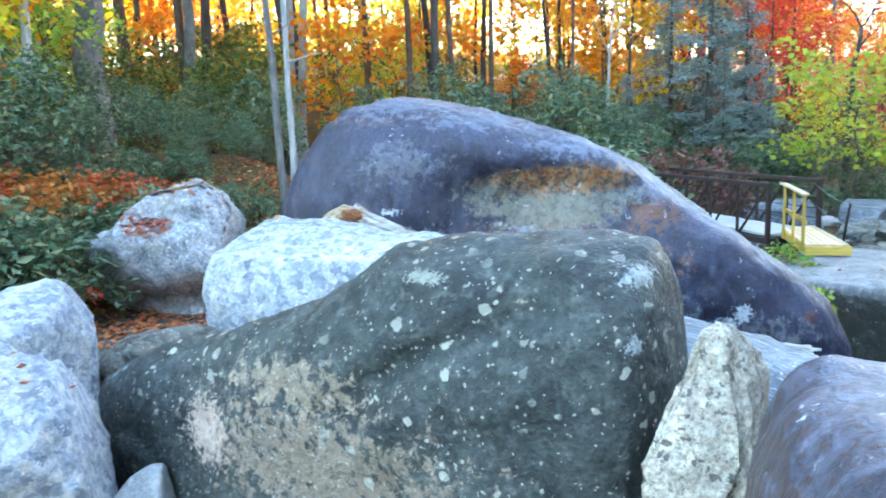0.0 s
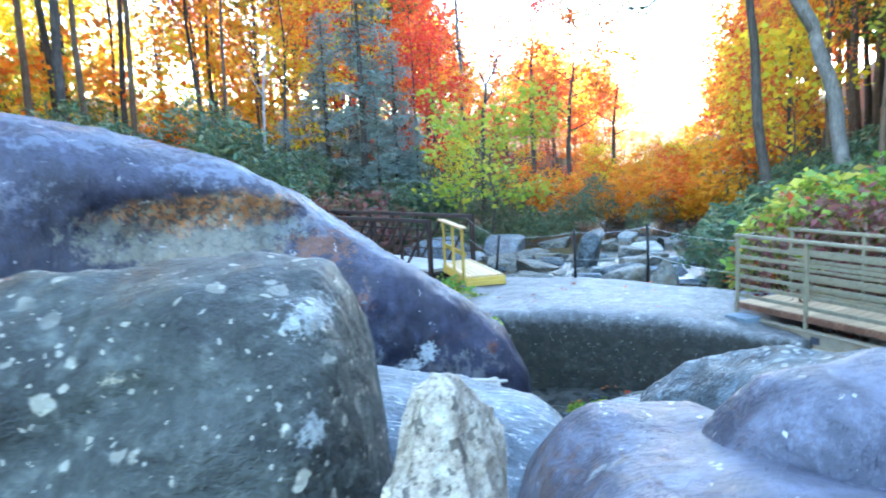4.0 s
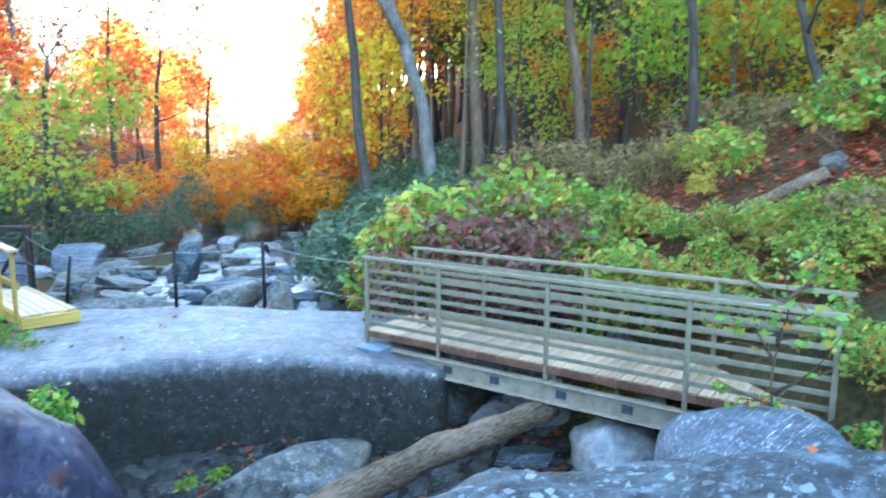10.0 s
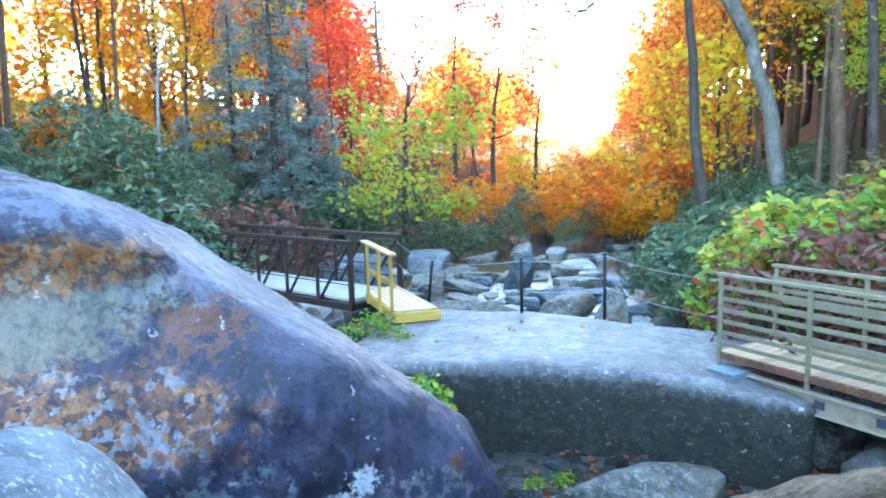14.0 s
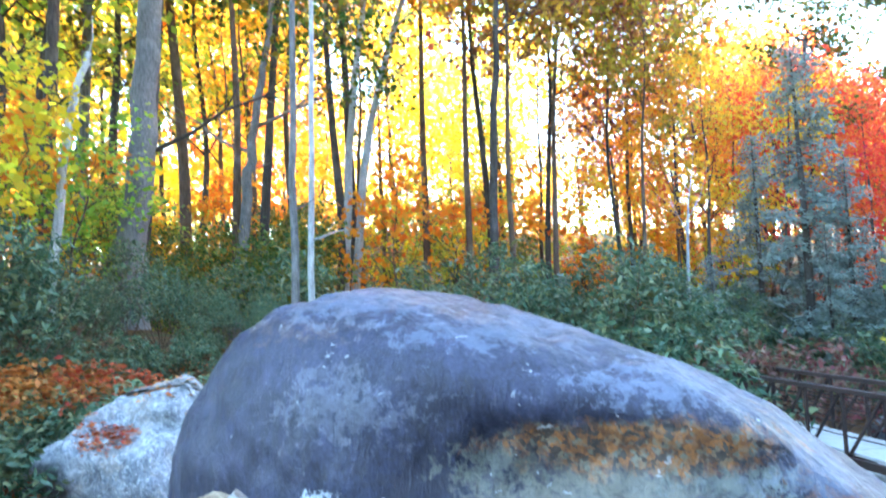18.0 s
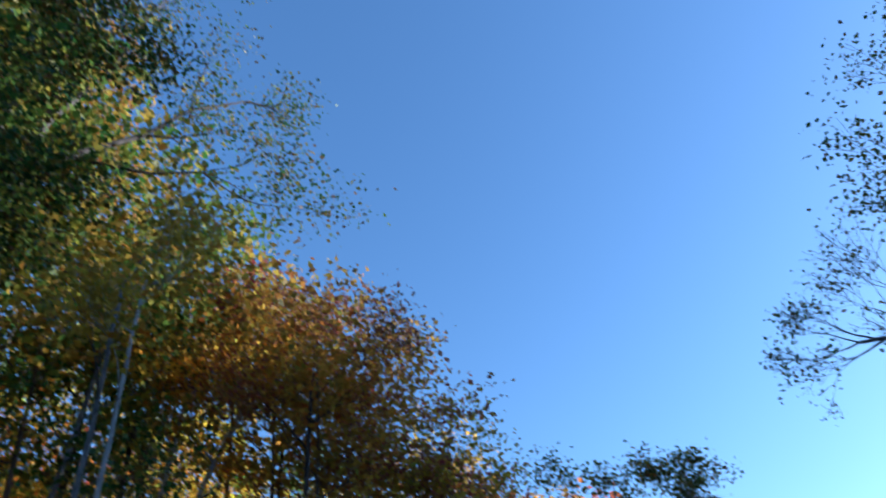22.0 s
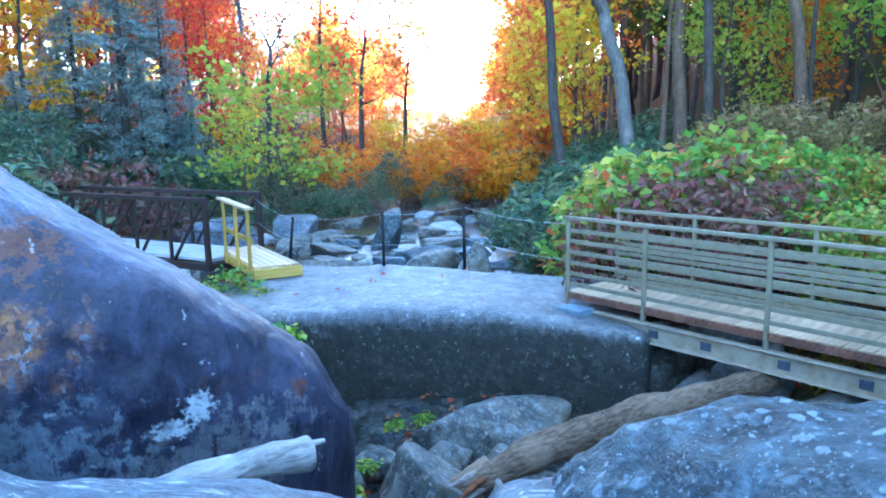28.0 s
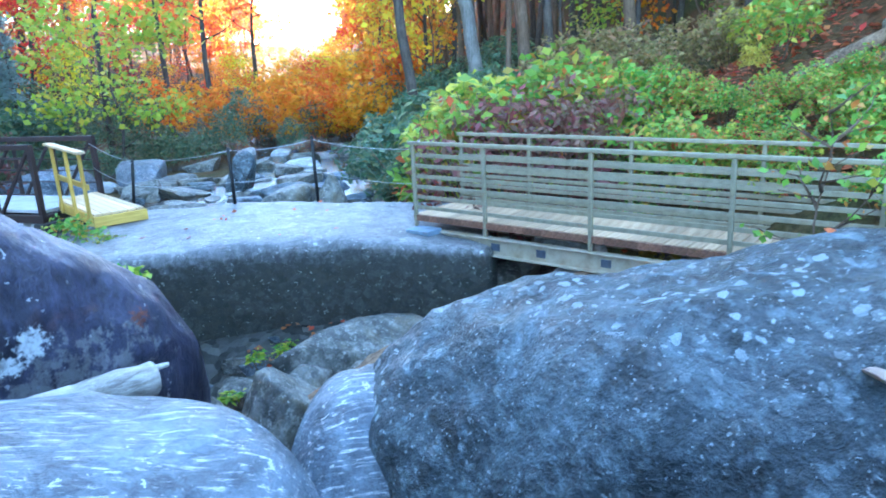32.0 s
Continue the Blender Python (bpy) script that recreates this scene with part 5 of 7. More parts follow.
# ---------------------------------------------------------------- logs
def log(name, label, pts, radii, material, seed, sides=18, parent=None):
    rng = random.Random(seed)
    fine, rad = [], []
    n = 26
    for i in range(n + 1):
        f = i / n * (len(pts) - 1)
        k = min(int(f), len(pts) - 2)
        fine.append(Vector(pts[k]).lerp(Vector(pts[k + 1]), f - k))
        rad.append(radii[k] + (radii[k + 1] - radii[k]) * (f - k))
    v, f = tube_data(fine, rad, sides)
    v = [p + Vector((fbm(p * 3, seed), fbm(p * 3 + Vector((5, 0, 0)), seed), fbm(p * 4, seed + 3))) * rad[i // sides] * 0.22
         + Vector((0, 0, 1)) * fbm(Vector((p.x * 0.8, p.y * 7, p.z * 7)), seed + 8) * rad[i // sides] * 0.16 for i, p in enumerate(v)]
    if parent is not None:
        return child(name, mesh_of(name, v, f, material, True), parent, label)
    return thing(name, label, "log", data=mesh_of(name, v, f, material, True))


log("fallen_log", "weathered brown log lying across the creek stones", [(4.75, 6.55, -0.97), (5.7, 6.5, -0.85), (6.7, 6.28, -0.7), (7.6, 5.98, -0.58), (8.35, 5.78, -0.5)],
    [0.13, 0.17, 0.17, 0.16, 0.14], M_LOG, 301)
log("root_stub", "splintered root end of a fallen log", [(4.95, 6.55, -0.92), (4.6, 6.55, -0.97), (4.35, 6.45, -1.05)], [0.15, 0.1, 0.03], M_LOG, 302)
for i in range(7):
    a = i * 0.9
    log("root_splinter", "brown splinter at the root end of a fallen log", [(4.95, 6.54 + 0.06 * math.cos(a), -0.93 + 0.06 * math.sin(a)), (4.72, 6.53 + 0.1 * math.cos(a), -0.97 + 0.1 * math.sin(a)), (4.48 - 0.05 * (i % 3), 6.5 + 0.16 * math.cos(a), -1.02 + 0.13 * math.sin(a))], [0.05, 0.04, 0.008], M_CORE if i % 2 else M_DRIFTB, 340 + i, sides=8)
log("root_prong", "pale prong of a fallen log", [(4.95, 6.47, -0.9), (4.98, 6.35, -1.1), (5.0, 6.3, -1.28)], [0.06, 0.04, 0.02], M_DRIFT, 303)
log("upright_snag", "weathered grey branch stub leaning on a log", [(8.25, 5.85, -0.65), (8.4, 5.8, -0.3), (8.5, 5.85, -0.1)], [0.1, 0.12, 0.07], M_DRIFT, 304)
log("driftwood", "bleached driftwood log with a blunt split end", [(1.4, 5.3, 0.42), (1.9, 5.36, 0.43), (2.35, 5.42, 0.39), (2.72, 5.44, 0.34)], [0.03, 0.07, 0.1, 0.115], M_DRIFT, 305)
log("driftwood_splinter", "bleached splinter split from a driftwood log", [(2.2, 5.33, 0.38), (2.5, 5.36, 0.44), (2.82, 5.39, 0.42)], [0.02, 0.04, 0.014], M_DRIFT, 307)
# hollow driftwood stump on the whitish boulder



def split_shell(name, axis, radii, a0, a1, thick, seed):
    """A length of hollow wood split open along one side, with ragged edges and a grain along it."""
    verts, faces = [], []
    m = 22
    rings = []
    n = 30
    for i in range(n + 1):
        f = i / n * (len(axis) - 1)
        k = min(int(f), len(axis) - 2)
        c = Vector(axis[k]).lerp(Vector(axis[k + 1]), f - k)
        r = radii[k] + (radii[k + 1] - radii[k]) * (f - k)
        rings.append((c, r))
    for layer in (1.0, 1.0 - thick):
        for i, (c, r) in enumerate(rings):
            lo, hi = a0 + 0.25 * noise.noise((i * 0.5, seed, 0)), a1 + 0.3 * noise.noise((i * 0.45, seed, 5))
            for k in range(m + 1):
                a = lo + (hi - lo) * k / m
                q = r * layer * (1 + 0.16 * noise.noise((a * 3.2, i * 0.12, seed)) + 0.07 * noise.noise((a * 9, i * 0.2, seed + 3)))
                end = 0.05 * noise.noise((a * 4, seed, 9)) * (1 if i in (0, n) else 0)
                verts.append((c.x + end, c.y + q * math.cos(a), c.z + q * math.sin(a)))
    w, half = m + 1, (n + 1) * (m + 1)
    for i in range(n):
        for k in range(m):
            p = i * w + k
            faces.append((p, p + 1, p + w + 1, p + w))
            faces.append((half + p, half + p + w, half + p + w + 1, half + p + 1))
        for p in (i * w, i * w + m):
            faces.append((p, p + w, half + p + w, half + p))
    for i in (0, n):
        for k in range(m):
            p = i * w + k
            faces.append((p, p + 1, half + p + 1, half + p))
    return mesh_of(name, verts, faces, M_SHELL, True)


hollow = thing("hollow_driftwood", "broken hollow driftwood stump with a rust-red core", "driftwood")
child("shell", split_shell("shell", [(-2.2, 5.2, 1.73), (-2.08, 5.22, 1.8), (-1.9, 5.24, 1.84), (-1.7, 5.24, 1.8), (-1.56, 5.22, 1.74)], [0.07, 0.11, 0.15, 0.13, 0.07], -0.6, 3.0, 0.22, 3), hollow, "tan split shell")
log("core", "rust-red rotten core", [(-1.98, 5.2, 1.83), (-1.88, 5.19, 1.86), (-1.76, 5.19, 1.84), (-1.68, 5.19, 1.76)], [0.05, 0.1, 0.1, 0.05], M_CORE, 308, parent=hollow)
log("belly", "brown broken underside", [(-2.12, 5.14, 1.73), (-1.9, 5.1, 1.72), (-1.68, 5.08, 1.68), (-1.5, 5.08, 1.64)], [0.05, 0.075, 0.085, 0.04], M_DRIFTB, 318, parent=hollow)
for i in range(7):
    a = i / 6
    log("strand", "silver weathered strand", [(-1.82 + 0.03 * a, 5.16 + 0.1 * a, 1.98 - 0.07 * (1 - a)), (-1.62, 5.14 + 0.11 * a, 1.86 - 0.07 * (1 - a) + 0.01 * (i % 2)), (-1.38 + 0.03 * (i % 3), 5.1 + 0.11 * a, 1.75 - 0.05 * (1 - a)), (-1.14 + 0.07 * (i * 5 % 4) - 0.1 * a, 5.08 + 0.1 * a, 1.68 - 0.04 * (1 - a))],
        [0.025, 0.034, 0.03, 0.009], M_DRIFT if i % 3 else M_DRIFTB, 320 + i, sides=9, parent=hollow)
log("root", "dark root prong", [(-1.4, 5.12, 1.66), (-1.2, 5.1, 1.63), (-1.0, 5.08, 1.57)], [0.045, 0.035, 0.014], M_LOG, 311, parent=hollow)
log("rotten_stump", "rotten red-brown stump at the bridge end", [(8.3, 2.05, -0.4), (8.3, 2.05, 0.05), (8.28, 2.05, 0.42)], [0.27, 0.22, 0.2], M_STUMP, 309)


# ---------------------------------------------------------------- trees
EYE = (1.2, 1.7)
EYE_Z = 2.65


def polar(az, r):
    return EYE[0] + r * math.sin(radians(az)), EYE[1] + r * math.cos(radians(az))


def aloft(az, el, r):
    """A point seen from the standing place at this bearing, elevation and distance."""
    x, y = polar(az, r)
    return Vector((x, y, EYE_Z + r * math.tan(radians(el))))


def limb(start, direction, length, r0, rng, n=5, up=0.15, sides=4, wild=0.22):
    pts, rad, p, d = [Vector(start)], [r0], Vector(start), Vector(direction).normalized()
    for i in range(n):
        d = (d + Vector((rng.uniform(-wild, wild), rng.uniform(-wild, wild), rng.uniform(-0.12, 0.12) + up * 0.5))).normalized()
        p = p + d * length / n
        pts.append(p.copy())
        rad.append(max(0.006, r0 * (1 - (i + 1) / n * 0.8)))
    return pts, rad, sides


def fork(start, direction, length, r0, rng, depth, tubes, tips, kids=(2, 3), up=0.1, shrink=0.58, wild=0.25):
    """A limb that divides again and again; tips collects the places where leaves hang."""
    n = 5 if depth > 1 else 3 if depth else 2
    lp, lr, sd = limb(start, direction, length, r0, rng, n, up, 6 if depth > 2 else 4 if depth > 0 else 3, wild)
    tubes.append(tube_data(lp, lr, sd))
    if depth == 0:
        tips += [lp[-1], lp[-2]]
        return
    for k in range(rng.randint(*kids) + (1 if depth > 1 else 0)):
        i = rng.randint(max(1, n // 2), n)
        d = (lp[i] - lp[i - 1]).normalized()
        side = Vector((rng.uniform(-1, 1), rng.uniform(-1, 1), rng.uniform(-0.6, 0.8)))
        fork(lp[i], d + side * 0.85, length * shrink * rng.uniform(0.8, 1.2), max(0.008, lr[i] * 0.72), rng, depth - 1, tubes, tips, kids, up, shrink, wild)
    fork(lp[-1], lp[-1] - lp[-2], length * shrink * 0.9, max(0.007, lr[-1] * 0.9), rng, depth - 1, tubes, tips, kids, up, shrink, wild)


def leaves_round(tips, per, spread, rng, nr, squash=0.55):
    pos = []
    for c in tips:
        m = int(per * rng.uniform(0.4, 1.5) + rng.random() * 0.5)
        if not m:
            continue
        pos.append(np.array(c) + nr.normal(size=(m, 3)) * np.array([spread, spread, spread * squash]))
    return np.concatenate(pos)


def make_tree(name, label, height, crown_base, crown_r, trunk_r, bark, leaves, seed, limbs=12, per=20, leaf=0.22, spread=0.54, lean=(0, 0), group="trees of the forest",
              bend=0.5, steep=0.9):
    """A forest tree: a bent trunk, rising limbs that divide once, leaves in clumps at their ends."""
    rng, nr = random.Random(seed), np.random.default_rng(seed)
    tree = thing(name, label, "tree", group)
    pts, rad = [], []
    n = 11
    ox, oy = rng.uniform(0, 9), rng.uniform(0, 9)
    for i in range(n + 1):
        f = i / n
        pts.append(Vector((lean[0] * f + bend * (noise.noise((ox, f * 2.6, 0)) - noise.noise((ox, 0, 0))), lean[1] * f + bend * (noise.noise((oy, f * 2.6, 4)) - noise.noise((oy, 0, 4))), f * height * 0.9 - 0.3)))
        rad.append(trunk_r * (1.3 if i == 0 else 1) * (1 - f * 0.86))
    v, f = tube_data(pts, rad, 8)
    child("trunk", mesh_of("trunk", v, f, bark, True), tree)
    tubes, tips = [], [pts[-1], pts[-1] - Vector((0, 0, height * 0.02)), pts[-2]]
    for k in range(limbs):
        f = crown_base + (0.97 - crown_base) * (k + rng.random() * 0.8) / limbs
        idx = min(n - 1, max(1, int(f * n)))
        base = pts[idx].lerp(pts[idx + 1], rng.random())
        g = (f - crown_base) / (1 - crown_base)
        env = 0.4 + 0.75 * math.sin(math.pi * min(1, 0.2 + 0.75 * g))
        a = k * 2.4 + rng.uniform(-0.5, 0.5)
        fork(base, (math.cos(a), math.sin(a), steep * rng.uniform(0.6, 1.4)), crown_r * env * rng.uniform(0.5, 0.85), max(0.02, rad[idx] * 0.42), rng, 1, tubes, tips, (2, 3), 0.12, 0.6)
    v, f = join_data(tubes)
    tagged(child("branchwork", mesh_of("branchwork", v, f, bark, True), tree), kind="stuff")
    if per:
        child("crown", leaf_mesh("crown", leaf_data(leaves_round(tips, per, spread, rng, nr), leaf, nr, 0.72, 0.25, 0.15), leaves), tree)
    return tree


def stem_tree(name, label, points, radius, bark, leaves, seed, limbs=(), per=20, leaf=0.18, spread=0.5, depth=2, tip_r=0.35, group="", stubs=0, arms=(), reach=(1.2, 2.0), arm_leaves=False, arm_bark=None):
    """A tree whose trunk runs through given places; limbs: (place along the trunk, towards, length)."""
    rng, nr = random.Random(seed), np.random.default_rng(seed)
    pts = [Vector(p) for p in points]
    foot = Vector((pts[0].x, pts[0].y, ground_z(pts[0].x, pts[0].y)))
    pts[0] = foot - Vector((0, 0, 0.3))
    tree = thing(name, label, "tree", group, at=foot)
    fine = []
    for i in range(len(pts) - 1):
        a, b, c, d = pts[max(0, i - 1)], pts[i], pts[i + 1], pts[min(len(pts) - 1, i + 2)]
        for k in range(5):
            t = k / 5
            fine.append(b * 1.0 + (c - a) * 0.5 * t + (a * 2 - b * 5 + c * 4 - d) * 0.5 * t * t + (b * 3 - a - c * 3 + d) * 0.5 * t ** 3 - foot)
    fine.append(pts[-1] - foot)
    m = len(fine) - 1
    for i, p in enumerate(fine[1:-1]):
        p += Vector((noise.noise((seed, i * 0.45, 0)), noise.noise((seed, i * 0.45, 7)), 0)) * radius * 0.7
    rad = [radius * (1 - (1 - tip_r) * i / m) * (1.3 if i == 0 else 1.1 if i == 1 else 1) for i in range(m + 1)]
    v, f = tube_data(fine, rad, 10)
    child("trunk", mesh_of("trunk", v, f, bark, True), tree)
    tips = []
    for place, towards, length in limbs:
        i = min(m, max(0, round(place * m)))
        tubes = []
        fork(fine[i], towards, length, max(0.03, rad[i] * 0.62), rng, depth, tubes, tips)
        v, f = join_data(tubes)
        child("limb", mesh_of("limb", v, f, bark, True), tree)
    for course, thick in arms:
        way = [Vector(p) - foot for p in course]
        tubes = [tube_data(way, [thick * (1 - 0.75 * i / (len(way) - 1)) for i in range(len(way))], 7)]
        for i in range(2, len(way)):
            d = (way[i] - way[i - 1]).normalized()
            for k in range(2):
                fork(way[i], d + Vector((rng.uniform(-0.7, 0.7), rng.uniform(-0.7, 0.7), rng.uniform(-0.9, 0.8))), rng.uniform(*reach), thick * 0.35, rng, 2, tubes, tips if per < 6 or arm_leaves else [])
        v, f = join_data(tubes)
        child("limb", mesh_of("limb", v, f, arm_bark or bark, True), tree)
    for k in range(stubs):
        i = rng.randint(m // 4, m - 2)
        a = rng.uniform(0, 6.28)
        lp, lr, sd = limb(fine[i], (math.cos(a), math.sin(a), 0.25), rng.uniform(0.5, 1.8), 0.045, rng, 4, 0, 4)
        v, f = tube_data(lp, lr, sd)
        child("dead_branch", mesh_of("dead_branch", v, f, bark, True), tree)
    if per and tips:
        child("crown", leaf_mesh("crown", leaf_data(leaves_round(tips, per, spread, rng, nr), leaf, nr, 0.72, 0.25, 0.15), leaves), tree)
    return tree


def make_conifer(name, label, height, radius, seed):
    rng, nr = random.Random(seed), np.random.default_rng(seed)
    tree = thing(name, label, "tree", "hemlocks on the bank")
    v, f = tube_data([(0, 0, -0.3), (0.05, 0, height * 0.5), (0, 0, height)], [0.2, 0.12, 0.02], 8)
    child("trunk", mesh_of("trunk", v, f, B_DARK, True), tree)
    limbs, pos = [], []
    for k in range(72):
        f = k / 72
        z = height * (0.06 + 0.92 * f)
        ln = radius * (1 - f) ** 0.75 * rng.uniform(0.45, 1.2) + 0.25
        a = rng.uniform(0, 2 * math.pi)
        d = Vector((math.cos(a), math.sin(a), rng.uniform(-0.05, 0.25)))
        lp, lr, sd = limb((0, 0, z), d, ln, 0.03, rng, 4, -0.16, 3)
        limbs.append(tube_data(lp, lr, sd))
        for i in range(1, 5):
            m = int(9 + 30 * ln / radius)
            pos.append(np.array(lp[i]) + nr.normal(size=(m, 3)) * np.array([0.24, 0.24, 0.09]))
    v, f = join_data(limbs)
    tagged(child("branchwork", mesh_of("branchwork", v, f, B_DARK, True), tree), kind="stuff")
    child("crown", leaf_mesh("crown", leaf_data(np.concatenate(pos), 0.22, nr, 0.4, 0.5, 0.25), L_HEMLOCK), tree)
    return tree


def put(tree, x, y, turn=0.0, k=1.0, dz=0.0):
    tree.matrix_world = pose(x, y, ground_z(x, y) + dz, 0, 0, turn) @ Matrix.Diagonal((k, k, k, 1))
    return tree


def plant(proto, spots):
    """The prototype at the first spot, copies at the rest: (x, y, turn, scale)."""
    for i, (x, y, turn, k) in enumerate(spots):
        if i == 0:
            put(proto, x, y, turn, k)
        else:
            copy_thing(proto, pose(x, y, ground_z(x, y), 0, 0, turn) @ Matrix.Diagonal((k / proto.scale[0], k / proto.scale[1], k / proto.scale[2], 1)))


# kinds of forest tree; the distant ones carry fewer, larger sprays of leaves
kinds = {
    "yellow": [make_tree("tulip_tree", "tall thin-stemmed forest tree with glowing yellow leaves", 17, 0.46, 3.6, 0.14, B_DARK, L_YELLOW, 400 + i, lean=(0.5 * i, 0.3)) for i in range(2)]
    + [make_tree("tulip_tree", "tall brown-stemmed forest tree with yellow leaves", 19, 0.5, 3.4, 0.16, B_BROWN, L_YELLOW, 402, lean=(1.0, 0))],
    "gold": [make_tree("beech_tree", "slender forest tree with orange-gold leaves", 15, 0.4, 3.3, 0.12, B_BROWN, L_GOLD, 410 + i, lean=(0.8 * i, 0.3)) for i in range(2)],
    "red": [make_tree("red_maple", "slender maple with red and orange leaves", 13, 0.25, 3.0, 0.12, B_DARK, L_RED, 420 + i) for i in range(2)],
    "lime": [make_tree("lime_tree", "slender forest tree with yellow-green leaves", 15, 0.36, 3.4, 0.13, B_DARK, L_LIME, 430)],
    "oak": [make_tree("oak_tree", "tall oak with green and yellowing leaves", 19, 0.42, 4.2, 0.19, B_DARK, L_OAK, 440 + i, 13) for i in range(2)]
    + [make_tree("oak_tree", "tall dark-stemmed oak with mixed autumn leaves", 20, 0.46, 4.0, 0.18, B_BROWN, L_OAK, 442, 13)],
    "bare": [make_tree("bare_tree", "nearly bare thin grey tree with a few red leaves", 15, 0.4, 2.6, 0.12, B_GREY, L_RED, 450, 13, 5, 0.16, 0.4),
             make_tree("bare_tree", "nearly bare thin grey tree with a few gold leaves", 13, 0.35, 2.6, 0.11, B_GREY, L_GOLD, 451, 13, 4, 0.16, 0.4)],
    "sapling": [make_tree("yellow_sapling", "slender understory sapling with yellow leaves", 6.5, 0.22, 2.0, 0.045, B_BROWN, L_YELLOW, 460, 8, 13, 0.22, 0.4),
                make_tree("gold_sapling", "slender understory sapling with orange leaves", 6.0, 0.22, 2.0, 0.04, B_BROWN, L_GOLD, 461, 8, 13, 0.22, 0.4)],
    "dark_sapling": [make_tree("dark_sapling", "slender understory sapling with dark green and yellowing leaves", 5.5, 0.15, 2.2, 0.045, B_DARK, L_GREEN, 463 + i, 10, 18, 0.2, 0.45) for i in range(2)],
    "limesap": [make_tree("green_sapling", "slender understory sapling with lime-green leaves", 5.5, 0.25, 2.0, 0.045, B_BROWN, L_LIME, 462, 9, 14, 0.17, 0.4)],
    "tall_green": [make_tree("tall_bank_tree", "tall dark tree with a dense green crown", 24, 0.5, 5.0, 0.2, B_DARK, L_CROWN, 500 + i, 17, 27, 0.3, 0.8, lean=(0.7 * i, 0.4)) for i in range(2)],
    "tall_dusk": [make_tree("tall_bank_tree", "tall brown-stemmed tree with a dense olive and gold crown", 24, 0.62, 5.0, 0.17, B_BROWN, L_DUSK, 503 + i, 16, 26, 0.3, 0.8, lean=(0.5, 0.6 * i)) for i in range(2)]
    + [make_tree("tall_bank_tree", "tall grey-stemmed tree with a dense olive and gold crown", 24, 0.66, 4.6, 0.16, B_GREY, L_DUSK, 505, 16, 26, 0.3, 0.8)],
    "tall_maroon": [make_tree("tall_bank_tree", "tall dark tree with a maroon crown", 20, 0.58, 4.2, 0.15, B_DARK, L_MAROON, 506, 14, 22, 0.28, 0.75)],
    "far_yellow": [make_tree("distant_yellow_tree", "distant yellow tree glowing in the sun", 17, 0.1, 4.6, 0.15, B_DARK, L_YELLOW, 470 + i, 7, 18, 0.46, 0.85) for i in range(2)],
    "far_gold": [make_tree("distant_orange_tree", "distant orange tree in the sun", 14, 0.2, 4.2, 0.14, B_DARK, L_GOLD, 474, 7, 18, 0.44, 0.85)],
    "far_green": [make_tree("distant_green_tree", "dark green and olive tree deep in the wood", 16, 0.1, 4.6, 0.15, B_DARK, L_CANOPY, 476, 8, 18, 0.42, 0.85)],
    "far_red": [make_tree("distant_red_tree", "distant red-orange tree up the valley", 12, 0.15, 3.8, 0.13, B_DARK, L_RED, 475, 7, 18, 0.42, 0.8)],
}
_r = random.Random(77)
spots = {k: [[] for _ in v] for k, v in kinds.items()}
height_of = {"tall_green": 24, "tall_dusk": 24, "tall_maroon": 20, "yellow": 17.5, "gold": 15, "red": 13, "lime": 15, "oak": 19.5, "bare": 14, "far_yellow": 17, "far_gold": 14, "far_red": 12, "far_green": 16}
taken = []


def room(x, y, gap):
    if any((x - a) ** 2 + (y - b) ** 2 < gap * gap for a, b in taken):
        return False
    taken.append((x, y))
    return True


def skyline(az):
    """How high the treetops stand round the creek, in degrees above eye level."""
    return float(np.interp(az, (-80, -42, -15, -11, -2, 6, 12, 17, 20, 24, 28, 30, 32, 34, 36, 37.5, 39, 42, 46, 50, 90), (60, 54, 44, 38, 28, 20, 17, 11, 7.5, 9, 7.5, 5.5, 2.4, 1.4, 1.8, 4, 9, 15, 24, 32, 40)))


def sow(kind_weights, az0, az1, r0, r1, count, gap=1.7, k0=0.75, k1=1.0):
    names = [k for k, w in kind_weights.items() for _ in range(w)]
    done = tries = 0
    while done < count and tries < count * 30:
        tries += 1
        az, r = _r.uniform(az0, az1), math.sqrt(_r.uniform(r0 * r0, r1 * r1))
        x, y = polar(az, r)
        u, s = along(x, y)
        s0 = 15.3 - 5.8 * sstep(-6, 6, u) - 2.5 * sstep(30, 60, u)
        if (-4.5 < s < s0 + 1.2) or not room(x, y, gap):
            continue
        kind = _r.choice(names)
        k = _r.uniform(k0, k1)
        if kind in height_of and -90 < az < 100:
            k = min(2.4, max(0.4, k * (EYE_Z + r * math.tan(radians(skyline(az))) - ground_z(x, y)) / height_of[kind]))
        spots[kind][_r.randrange(len(spots[kind]))].append((x, y, _r.uniform(0, 360), k))
        done += 1


sow({"tall_green": 3, "tall_dusk": 1}, -80, -46, 25, 36, 13, 3.4, 0.85, 1.05)
sow({"tall_dusk": 4, "tall_green": 1}, -46, -16, 38, 45, 14, 3.8, 0.8, 0.95)
sow({"tall_maroon": 3, "tall_dusk": 2}, -16, -1, 34, 44, 7, 3.6, 0.85, 1.0)
sow({"oak": 7, "lime": 2, "yellow": 1, "gold": 1}, -80, -42, 37, 58, 22, 2.4, 0.4, 0.7)
sow({"limesap": 2, "sapling": 2}, -75, -44, 20, 40, 16, 1.6, 1.1, 1.6)
sow({"yellow": 6, "gold": 3, "lime": 2}, -42, -2, 46, 60, 13, 3.4, 0.4, 0.68)
sow({"far_yellow": 5, "far_gold": 3}, -56, 4, 52, 76, 18, 3.6, 0.25, 0.6)
